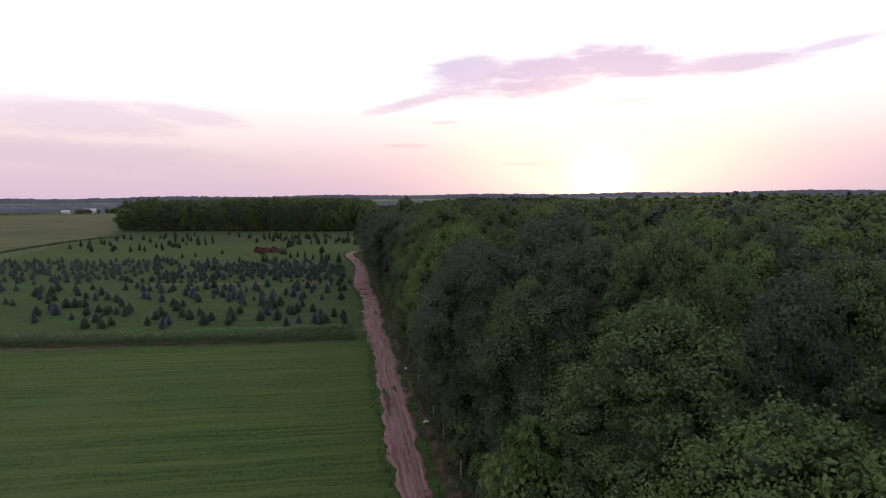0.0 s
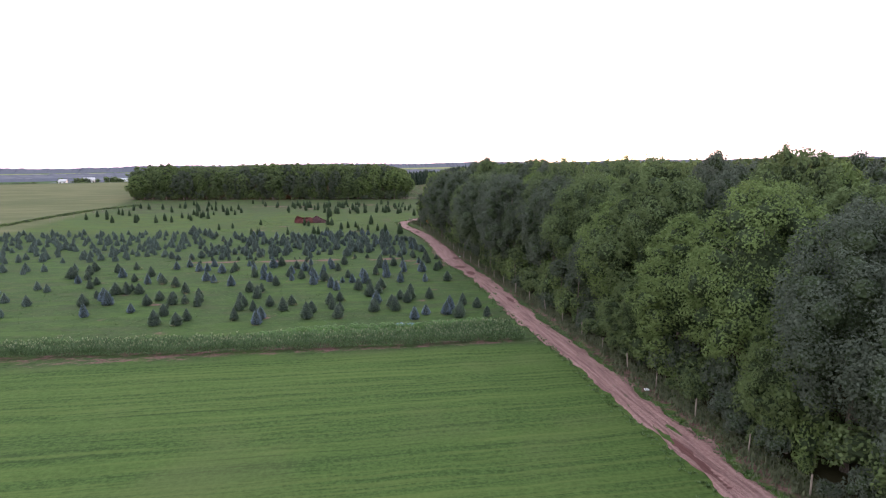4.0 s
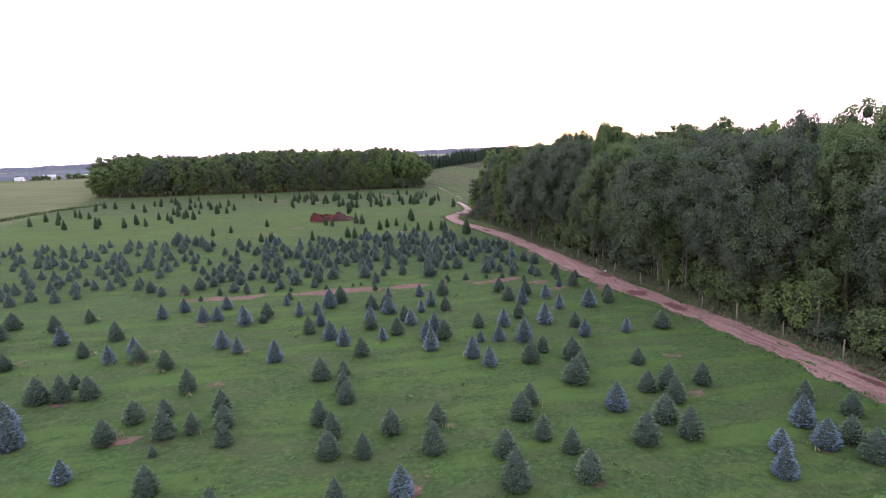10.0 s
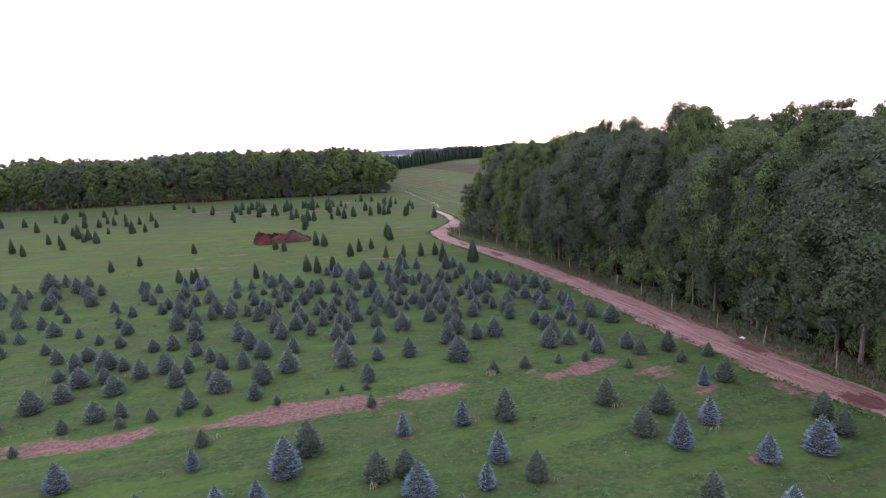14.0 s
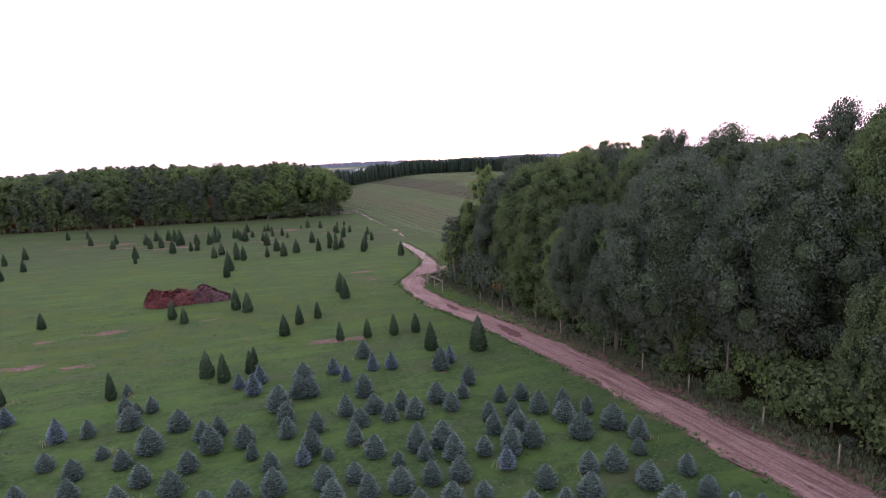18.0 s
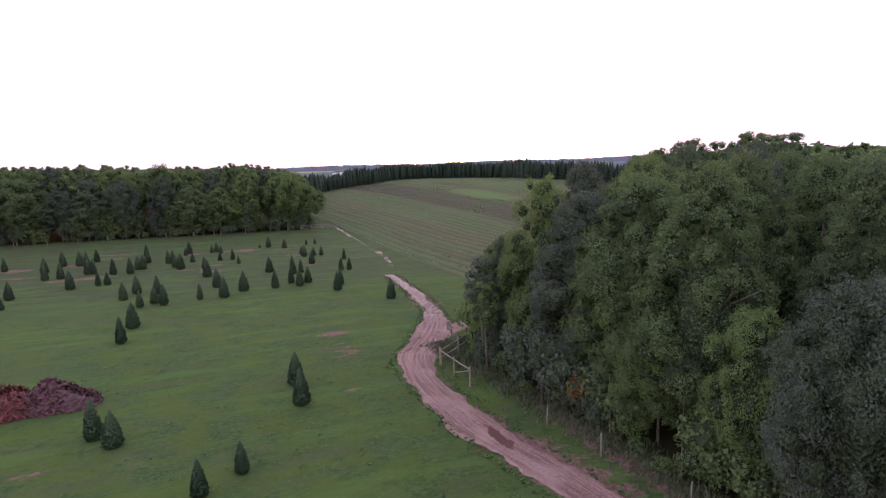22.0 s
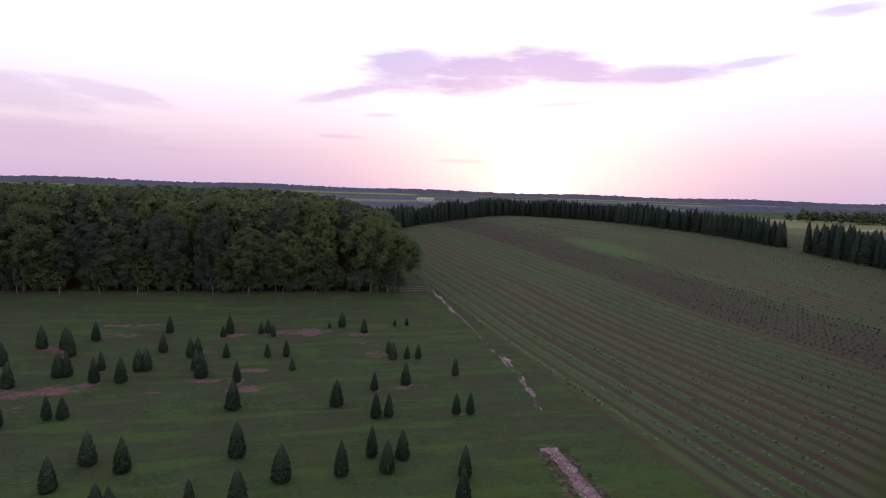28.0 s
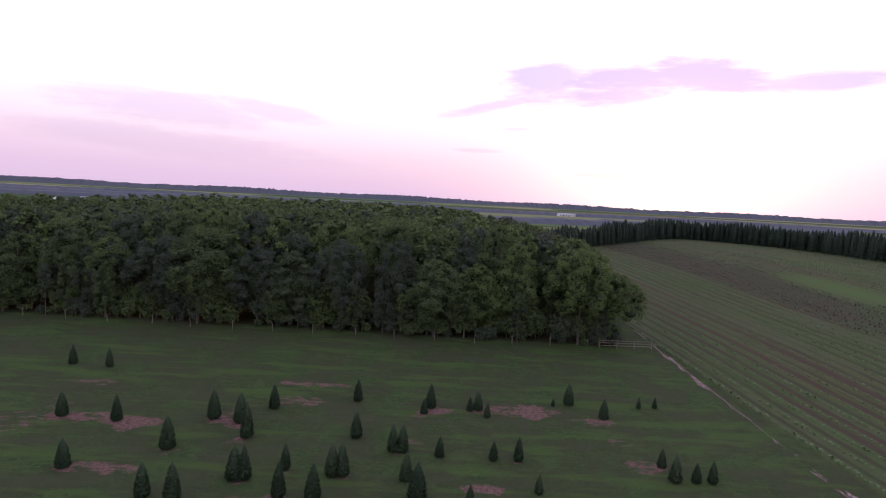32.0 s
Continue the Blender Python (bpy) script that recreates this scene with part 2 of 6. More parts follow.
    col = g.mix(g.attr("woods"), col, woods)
    # patchwork of far fields
    cell = g.node("ShaderNodeTexVoronoi")
    g.put(cell.inputs["Vector"], g.coords((0.0016, 0.0042, 0.0)))
    cell.inputs["Scale"].default_value = 1.0
    hue = g.axes(cell.outputs["Color"])[0]
    patch = g.mix(g.smooth(hue, 0.2, 0.5), (0.030, 0.060, 0.022), (0.090, 0.130, 0.045))
    patch = g.mix(g.smooth(hue, 0.6, 0.9), patch, (0.230, 0.210, 0.110))
    col = g.mix(g.attr("far"), col, patch)
    # bare reddish soil, broken at its edges
    edge = g.math("ADD", g.attr("soil"), g.math("MULTIPLY", g.math("SUBTRACT", g.noise(g.coords((0.6, 1.2, 1)), 0.9, 6, 0.65), 0.5), 1.5))
    soil = g.mix(g.smooth(fine, 0.36, 0.66), (0.086, 0.048, 0.041), (0.176, 0.110, 0.098))
    bare = g.math("MULTIPLY", g.smooth(edge, 0.42, 0.72), g.smooth(g.attr("soil"), 0.02, 0.15))
    col = g.mix(bare, col, soil)
    relief = g.math("ADD", g.math("MULTIPLY", fine, 0.6), g.math("MULTIPLY", streak, 0.4))
    return col, relief


def road_build(g):
    p = g.coords()
    fine = g.noise(p, 5.0, 6, 0.7)
    comb = g.node("ShaderNodeCombineXYZ")
    g.put(comb.inputs[0], g.math("MULTIPLY", g.attr("across"), 3.6))
    g.put(comb.inputs[1], g.math("MULTIPLY", g.attr("along"), 0.16))
    ruts = g.noise(comb.outputs[0], 1.0, 4, 0.6)
    col = g.mix(g.smooth(fine, 0.3, 0.72), (0.165, 0.092, 0.084), (0.270, 0.166, 0.154))
    col = g.mix(g.math("MULTIPLY", g.smooth(ruts, 0.48, 0.62), 0.55), col, (0.092, 0.050, 0.046))
    col = g.mix(g.math("MULTIPLY", g.smooth(ruts, 0.46, 0.34), 0.45), col, (0.315, 0.208, 0.194))
    col = g.mix(g.math("MULTIPLY", g.smooth(g.noise(p, 0.22, 3), 0.55, 0.7), 0.5), col, (0.29, 0.190, 0.178))
    col = g.mix(g.math("MULTIPLY", g.smooth(g.noise(p, 0.9, 4), 0.60, 0.66), g.attr("edge")), col, (0.045, 0.062, 0.024))
    damp = g.math("ADD", g.attr("wet"), g.math("MULTIPLY", g.math("SUBTRACT", g.noise(p, 0.9, 6, 0.68), 0.5), 2.6))
    col = g.mix(g.math("MULTIPLY", g.smooth(damp, 0.40, 0.62), g.smooth(g.attr("wet"), 0.02, 0.2)), col, (0.094, 0.044, 0.040))
    mud = g.attr("mud")
    col = g.mix(g.math("MULTIPLY", mud, g.smooth(g.noise(p, 2.2, 6, 0.7), 0.40, 0.60)), col, (0.110, 0.066, 0.066))
    # pale specks in the mud's colour stand in for highlights on wet ground
    col = g.mix(g.math("MULTIPLY", mud, g.smooth(g.noise(p, 4.5, 5, 0.7), 0.56, 0.62)), col, (0.36, 0.29, 0.28))
    gloss = g.mix(g.math("MULTIPLY", mud, g.smooth(g.noise(p, 1.6, 5, 0.7), 0.48, 0.56)), (0.9, 0.9, 0.9), (0.22, 0.22, 0.22))
    return [col, g.math("ADD", fine, g.math("MULTIPLY", ruts, 3.0)), gloss]


def bark_build(g):
    n = g.noise(g.coords((6, 6, 1.2)), 2.0, 6, 0.7)
    return g.mix(g.smooth(n, 0.3, 0.7), (0.050, 0.040, 0.032), (0.170, 0.145, 0.120)), n


def wood_build(g):
    n = g.noise(g.coords((9, 9, 1)), 2.0, 5, 0.7)
    return g.mix(g.smooth(n, 0.3, 0.7), (0.11, 0.09, 0.07), (0.24, 0.21, 0.18)), n


M_GROUND = material("meadow_ground", ground_build, 0.95, 0.05, 0.05)
M_ROAD = material("dirt_road", road_build, 0.9, 0.07, 0.15)


def broadleaf_build(g, by_tree=1.0, by_place=0.3):
    """Greens of a mixed wood: each tree leans to mid green, dull grey-green or yellow-green."""
    island = g.node("ShaderNodeNewGeometry").outputs["Random Per Island"]
    tree = g.node("ShaderNodeObjectInfo").outputs["Random"]
    comb = g.node("ShaderNodeCombineXYZ")
    for k in range(3):
        g.put(comb.inputs[k], g.math("MULTIPLY", tree, 90.0 + 40 * k))
    hue = g.noise(g.vec("ADD", g.coords(), comb.outputs[0]), 0.11, 2)
    which = g.math("ADD", g.math("MULTIPLY", tree, by_tree), g.math("MULTIPLY", g.math("SUBTRACT", hue, 0.5 if by_tree else 0.25), by_place))
    col = g.mix(island, (0.090, 0.124, 0.053), (0.104, 0.140, 0.061))
    col = g.mix(g.smooth(which, 0.42, 0.28), col, g.mix(island, (0.073, 0.089, 0.067), (0.084, 0.102, 0.077)))
    return g.mix(g.smooth(which, 0.66, 0.90), col, g.mix(island, (0.113, 0.158, 0.056), (0.127, 0.174, 0.064)))


M_LEAF = material("broadleaf_foliage", broadleaf_build, 0.9, spec=0.06, translucent=0.3)
M_CANOPY = material("mixed_canopy_foliage", lambda g: broadleaf_build(g, 0.0, 2.2), 0.9, spec=0.06, translucent=0.3)
M_LEAF_LIGHT = material("light_foliage", leaf_colours((0.050, 0.094, 0.024), (0.074, 0.132, 0.034), (0.098, 0.152, 0.042)), 0.6, spec=0.3, translucent=0.2)


M_OLIVE = material("yellow_green_foliage", leaf_colours((0.056, 0.080, 0.028), (0.074, 0.102, 0.034), (0.082, 0.108, 0.036), 0.3), 0.8, spec=0.2, translucent=0.3)


def shaded_leaves(g):
    """Leaves deep in the crown: greens darkened as painted shade, in small overlapping patches."""
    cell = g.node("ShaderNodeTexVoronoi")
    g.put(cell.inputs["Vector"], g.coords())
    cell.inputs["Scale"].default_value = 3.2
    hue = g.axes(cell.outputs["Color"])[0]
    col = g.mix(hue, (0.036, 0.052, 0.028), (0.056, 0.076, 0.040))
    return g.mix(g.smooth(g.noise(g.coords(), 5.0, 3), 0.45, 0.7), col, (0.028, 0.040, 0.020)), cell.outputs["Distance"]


# crown cores: a darker leaf colour holds the shade of gaps between boughs
M_LEAF_SHADE = material("inner_crown_foliage", shaded_leaves, 0.9, 0.25, 0.05)
M_ORANGE = material("autumn_foliage", leaf_colours((0.16, 0.050, 0.016), (0.30, 0.11, 0.024), (0.26, 0.15, 0.04)), 0.6, translucent=0.2)
M_SPRUCE = material("green_spruce_needles", leaf_colours((0.044, 0.072, 0.044), (0.084, 0.122, 0.074), (0.098, 0.136, 0.084)), 0.65, spec=0.3)
M_BLUE = material("blue_spruce_needles", leaf_colours((0.066, 0.098, 0.128), (0.124, 0.168, 0.222), (0.172, 0.220, 0.285)), 0.6, spec=0.3)
M_GREY = material("grey_green_spruce_needles", leaf_colours((0.052, 0.080, 0.070), (0.098, 0.136, 0.122), (0.116, 0.158, 0.146)), 0.65, spec=0.3)
M_SLIM = material("dark_fir_needles", leaf_colours((0.018, 0.036, 0.017), (0.038, 0.064, 0.031), (0.046, 0.074, 0.036)), 0.65, spec=0.3)
# darker needle colour for the spruce bodies: shade between the sprays, painted in
M_NEEDLES_SHADE = material("inner_needles", lambda g: g.mix(g.noise(g.coords(), 9.0, 4), (0.024, 0.036, 0.030), (0.050, 0.066, 0.056)), 0.8, spec=0.15)
M_CONIFER = material("dark_conifer_needles", leaf_colours((0.010, 0.022, 0.014), (0.022, 0.038, 0.024), (0.028, 0.045, 0.026)), 0.7, spec=0.2)
M_DEAD = material("dead_red_needles", leaf_colours((0.050, 0.014, 0.014), (0.140, 0.036, 0.034), (0.125, 0.056, 0.050)), 0.8)
M_DEAD_GREY = material("grey_red_dead_needles", leaf_colours((0.046, 0.020, 0.024), (0.115, 0.052, 0.058), (0.130, 0.076, 0.080)), 0.8)
M_CORN = material("tall_crop_leaves", leaf_colours((0.022, 0.050, 0.016), (0.112, 0.178, 0.070), (0.122, 0.184, 0.080), 0.05), 0.55, translucent=0.15)
M_LOWCROP = material("low_crop_leaves", leaf_colours((0.040, 0.092, 0.018), (0.078, 0.150, 0.032), (0.105, 0.175, 0.040), 0.1), 0.6, translucent=0.15)
M_WEED = material("rough_grass", leaf_colours((0.048, 0.084, 0.028), (0.078, 0.124, 0.040), (0.104, 0.136, 0.056), 0.2), 0.7, translucent=0.15)
M_SEEDLING = material("seedling_needles", leaf_colours((0.060, 0.096, 0.040), (0.115, 0.160, 0.065), (0.140, 0.175, 0.075), 0.1), 0.7)
M_STRAW = material("dry_straw", leaf_colours((0.15, 0.14, 0.075), (0.27, 0.25, 0.14), (0.30, 0.27, 0.17), 0.2), 0.8, translucent=0.15)
M_PALEBARK = material("pale_grey_bark", lambda g: g.mix(g.smooth(g.noise(g.coords((6, 6, 1.0)), 2.0, 6, 0.7), 0.3, 0.7), (0.070, 0.058, 0.048), (0.165, 0.140, 0.122)), 0.9, spec=0.2)
M_BARK = material("grey_brown_bark", bark_build, 0.9, 0.03, 0.2)
M_WOOD = material("weathered_wood", wood_build, 0.85, 0.01, 0.2)


# ---- geometry helpers ----
def step(v, a, b):
    s = np.clip((np.asarray(v, float) - a) / (b - a), 0, 1)
    return s * s * (3 - 2 * s)


def gz(x, y):
    """Height of the ground: a slight fall across the plantation, a low hill under the nursery field, a plain beyond."""
    near = -0.022 * np.clip(x, -130, 40) + 1.1 * step(y, 300, 350)
    hill = (5.6 * step(y, 300, 450) * step(x, 10, 140) + 1.5 * step(y, 340, 540)) * (1 - step(x, 235, 330))
    out = np.maximum(step(x, 270, 420), np.maximum(step(y, 640, 900), step(-np.asarray(x, float), 500, 900)))
    return (near + hill) * (1 - out) - 2.5 * out


def mesh_np(name, verts, faces, mats, slots=None, smooth=False):
    """A mesh from arrays: verts (n, 3) and a list of face arrays, each of one face size."""
    me = bpy.data.meshes.new(name)
    loops = np.concatenate([f.ravel() for f in faces]).astype(np.int32)
    sizes = np.concatenate([np.full(len(f), f.shape[1], np.int32) for f in faces])
    starts = np.concatenate([[0], np.cumsum(sizes)[:-1]]).astype(np.int32)
    me.vertices.add(len(verts))
    me.vertices.foreach_set("co", np.asarray(verts, np.float32).ravel())
    me.loops.add(len(loops))
    me.loops.foreach_set("vertex_index", loops)
    me.polygons.add(len(sizes))
    me.polygons.foreach_set("loop_start", starts)
    for m in mats:
        me.materials.append(m)
    if slots is not None:
        me.polygons.foreach_set("material_index", np.concatenate([np.full(len(f), s, np.int32) for f, s in zip(faces, slots)]))
    me.polygons.foreach_set("use_smooth", np.full(len(sizes), smooth))
    me.update(calc_edges=True)
    me.validate()
    return me


def part(name, data, parent, label=""):
    ob = new(name, data)
    ob.parent = parent
    return tagged(ob, label)


def unit(v):
    return v / np.maximum(np.linalg.norm(v, axis=-1, keepdims=True), 1e-9)


def sprays(rng, c, n, a, b, droop=0.0, along=None):
    """Leaf sprays: folded rhombi at c with normals n, half as long as a and half as wide as b."""
    k = len(c)
    t = unit(np.cross(n, rng.normal(size=(k, 3)))) if along is None else unit(along)
    s = unit(np.cross(n, t))
    a, b = np.reshape(a, (-1, 1)) * np.ones((k, 1)), np.reshape(b, (-1, 1)) * np.ones((k, 1))
    v = np.stack([c - a * t, c + b * s - 0.35 * b * n, c + a * t - droop * a * n, c - b * s - 0.35 * b * n], 1)
    return v.reshape(-1, 3), np.arange(4 * k).reshape(-1, 4)


def ball(level):
    bm = bmesh.new()
    bmesh.ops.create_icosphere(bm, subdivisions=level, radius=1)
    v, f = np.array([tuple(w.co) for w in bm.verts]), np.array([[w.index for w in q.verts] for q in bm.faces])
    bm.free()
    return v, f


BALL0, BALL1 = ball(1), ball(2)


def tube(points, radii, sides=6):
    """A tapered tube along points."""
    pts, vs, fs = [Vector(p) for p in points], [], []
    for i, (p, r) in enumerate(zip(pts, radii)):
        d = (pts[min(i + 1, len(pts) - 1)] - pts[max(i - 1, 0)]).normalized()
        u = d.orthogonal().normalized()
        w = d.cross(u)
        for k in range(sides):
            a = 2 * math.pi * k / sides
            vs.append(p + r * (math.cos(a) * u + math.sin(a) * w))
        if i:
            o = len(vs) - 2 * sides
            fs += [[o + k, o + (k + 1) % sides, o + sides + (k + 1) % sides, o + sides + k] for k in range(sides)]
    fs.append([len(vs) - sides + k for k in range(sides)][:4])
    return np.array([tuple(v) for v in vs]), np.array(fs)


def joined(pieces):
    """Joins (verts, faces) pieces of one face size."""
    vs, fs, o = [], [], 0
    for v, f in pieces:
        vs.append(v)
        fs.append(f + o)
        o += len(v)
    return np.concatenate(vs), np.concatenate(fs)


# ---- trees ----
def crown_arrays(rng, rx, z0, z1, lobes, leaves, leaf, lobe_r, core=BALL0):
    """A broadleaf crown: a dark inner body, and leaf sprays over many rounded boughs."""
    u = np.sort(rng.uniform(0, 1, lobes)) ** 0.85
    a = np.arange(lobes) * 2.39996 + rng.normal(size=lobes) * 0.35
    prof = np.minimum(1, 0.62 + 1.6 * u) * np.sqrt(np.clip(1 - (np.clip(u - 0.42, 0, 1) / 0.60) ** 2.2, 0.0, 1))
    reach = np.where(rng.random(lobes) < 0.2, rng.uniform(0.15, 0.6, lobes), rng.uniform(0.74, 1.06, lobes)) * np.maximum(rx - lobe_r * 0.8, 0.3) * prof
    rad = lobe_r * rng.uniform(0.65, 1.35, lobes)
    lc = np.stack([np.cos(a) * reach, np.sin(a) * reach, z0 + lobe_r * 0.7 + u * (z1 - z0 - 1.5 * lobe_r)], 1)
    zc = z0 + 0.45 * (z1 - z0)
    out = unit((lc - [0, 0, zc]) * [1, 1, 0.35])
    per = np.repeat(np.arange(lobes), max(1, leaves // lobes))
    n = unit(rng.normal(size=(len(per), 3)) + 0.95 * out[per] + [0, 0, 0.30])
    c = lc[per] + n * (rad[per] * rng.uniform(0.72, 1.24, len(per)))[:, None] * [1, 1, 0.85]
    keep = np.ones(len(c), bool)
    for i in range(lobes):
        keep &= (np.linalg.norm((c - lc[i]) / [1, 1, 0.85], axis=1) > rad[i] * 0.74)
    c, n = c[keep], n[keep]
    # leaves over the inner body as well
    h2 = (z1 - z0) / 2 - lobe_r * 1.1
    r2 = (rx - lobe_r) * 0.62
    q = unit(rng.normal(size=(max(1, leaves // 4), 3)))
    c = np.concatenate([c, q * [r2 * 1.08, r2 * 1.08, h2 * 1.04] * rng.uniform(0.92, 1.2, (len(q), 1)) + [0, 0, zc]])
    n = np.concatenate([n, unit(q / [r2, r2, h2])])
    tilt = unit(n + 0.75 * rng.normal(size=n.shape) + [0, 0, 0.2])
    size = leaf * rng.uniform(0.65, 1.35, len(c))
    v, f = sprays(rng, c, tilt, size, size * 0.66, 0.25)
    cv, cf = BALL1
    body = cv * [r2, r2, h2]
    body[:, 2] += zc
    pieces = [(body, cf)]
    for i in range(lobes):
        pieces.append((core[0] * (rad[i] * 0.62 * rng.uniform(0.84, 1.08, len(core[0])))[:, None] * [1, 1, 0.85] + lc[i], core[1]))
    bv, bf = joined(pieces)
    return v, f, bv, bf


def bough_arrays(rng, rx, z0, z1, boughs, leaves, leaf, core=None):
    """A broadleaf crown: rounded boughs over a domed outline, each with clumps of leaf sprays, shaded gaps between."""
    u = (np.arange(boughs) + rng.uniform(0.1, 0.9, boughs)) / boughs
    a = np.arange(boughs) * 2.39996 + rng.normal(size=boughs) * 0.3
    prof = np.where(u > 0.36, np.sqrt(np.clip(1 - (np.clip(u - 0.36, 0, 1) / 0.66) ** 2, 0, 1)), 0.70 + 0.30 * step(u, 0.0, 0.36))
    prof = prof * (1 + 0.13 * np.sin(2 * a + rng.uniform(0, 6.28)) + 0.08 * np.sin(3 * a + rng.uniform(0, 6.28)))
    br = rx * rng.uniform(0.17, 0.36, boughs) * (0.72 + 0.28 * prof)
    reach = np.maximum(prof * rx * rng.uniform(0.84, 1.05, boughs) - br * 0.8, 0.0)
    high = z1 - z0
    bc = np.stack([np.cos(a) * reach, np.sin(a) * reach, z0 + br * 0.55 + u * (high - 1.35 * br)], 1)
    zc = z0 + 0.42 * high
    flat = np.array([1, 1, 0.95])
    out = unit((bc - [0, 0, zc]) * [1, 1, 0.5] + [0, 0, 0.01])
    per = 12
    b = np.repeat(np.arange(boughs), per)
    d = unit(rng.normal(size=(len(b), 3)) + 0.85 * out[b] + [0, 0, 0.35])
    cr = br[b] * rng.uniform(0.24, 0.46, len(b))
    cc = bc[b] + d * (br[b] * rng.uniform(0.62, 0.92, len(b)))[:, None] * flat
    k = rng.choice(len(b), leaves, p=cr**2 / (cr**2).sum())
    n = unit(rng.normal(size=(leaves, 3)) + 0.8 * d[k] + [0, 0, 0.15])
    c = cc[k] + n * (cr[k] * (rng.uniform(0.65, 1.05, leaves) + 0.75 * rng.random(leaves) ** 4))[:, None]
    q = rng.integers(0, boughs, leaves // 3)          # leaves between the clumps
    m = unit(rng.normal(size=(len(q), 3)) + 0.7 * out[q])
    c = np.concatenate([c, bc[q] + m * (br[q] * rng.uniform(0.70, 0.86, len(q)))[:, None] * flat])
    n = np.concatenate([n, m])
    w = unit(rng.normal(size=(leaves // 10, 3)))       # and deep in the crown, round the trunk
    c = np.concatenate([c, w * [rx * 0.50, rx * 0.50, high * 0.36] * rng.uniform(0.85, 1.15, (len(w), 1)) + [0, 0, zc]])
    n = np.concatenate([n, w])
    keep = np.ones(len(c), bool)
    for i in range(boughs):
        keep &= np.linalg.norm((c - bc[i]) / flat, axis=1) > br[i] * 0.50
    c, n = c[keep], n[keep]
    size = leaf * rng.uniform(0.65, 1.35, len(c))
    v, f = sprays(rng, c, unit(n + 0.5 * rng.normal(size=n.shape) + [0, 0, 0.15]), size, size * 0.66, 0.25)
    cv, cf = core or BALL1
    r2, h2 = rx * 0.42, high * 0.30
    pieces = [(BALL1[0] * [r2, r2, h2] * rng.uniform(0.8, 1.1, (len(BALL1[0]), 1)) + [0, 0, zc], BALL1[1])]
    for i in range(boughs):
        pieces.append((cv * (br[i] * 0.50 * rng.uniform(0.88, 1.08, len(cv)))[:, None] * flat + bc[i], cf))
    return (v, f, *joined(pieces))


def bough_mesh(name, seed, rx, z0, z1, boughs, leaves, leaf, mat):
    v, f, bv, bf = bough_arrays(np.random.default_rng(seed), rx, z0, z1, boughs, leaves, leaf)
    return mesh_np(name, np.concatenate([v, bv]), [f, bf + len(v)], [mat, M_LEAF_SHADE], [0, 1])


def crown_mesh(name, seed, rx, z0, z1, lobes, leaves, leaf, lobe_r, mat, core=BALL0):
    rng = np.random.default_rng(seed)
    v, f, bv, bf = crown_arrays(rng, rx, z0, z1, lobes, leaves, leaf, lobe_r, core)
    return mesh_np(name, np.concatenate([v, bv]), [f, bf + len(v)], [mat, M_LEAF_SHADE], [0, 1])


def trunk_mesh(name, seed, h, r, limbs=5, top=0.8, mat=None):
    rng = np.random.default_rng(seed)
    lean = rng.normal(size=2) * 0.25
    pts = [(lean[0] * k * k, lean[1] * k * k, h * top * k) for k in (0, 0.04, 0.3, 0.65, 1)]
    pieces = [tube(pts, [r * 1.4, r * 1.05, r * 0.9, r * 0.6, r * 0.2], 8)]
    for i in range(limbs):
        a, k = rng.uniform(0, 6.28), rng.uniform(0.3, 0.75)
        b = np.array([lean[0] * k * k, lean[1] * k * k, h * top * k])
        e = b + np.array([math.cos(a), math.sin(a), 0.8]) * h * rng.uniform(0.10, 0.2)
        pieces.append(tube([b, (b + e) / 2 + [0, 0, 0.1 * h * 0.2], e], [r * 0.42, r * 0.28, r * 0.1], 5))
    v, f = joined(pieces)
    return mesh_np(name, v, [f], [mat or M_BARK], smooth=True)


def make_tree(name, crown, trunk, label, category="tree", group=""):
    e = new(name)
    part("trunk", trunk, e)
    part("crown", crown, e)
    return tagged(e, label, category, group)


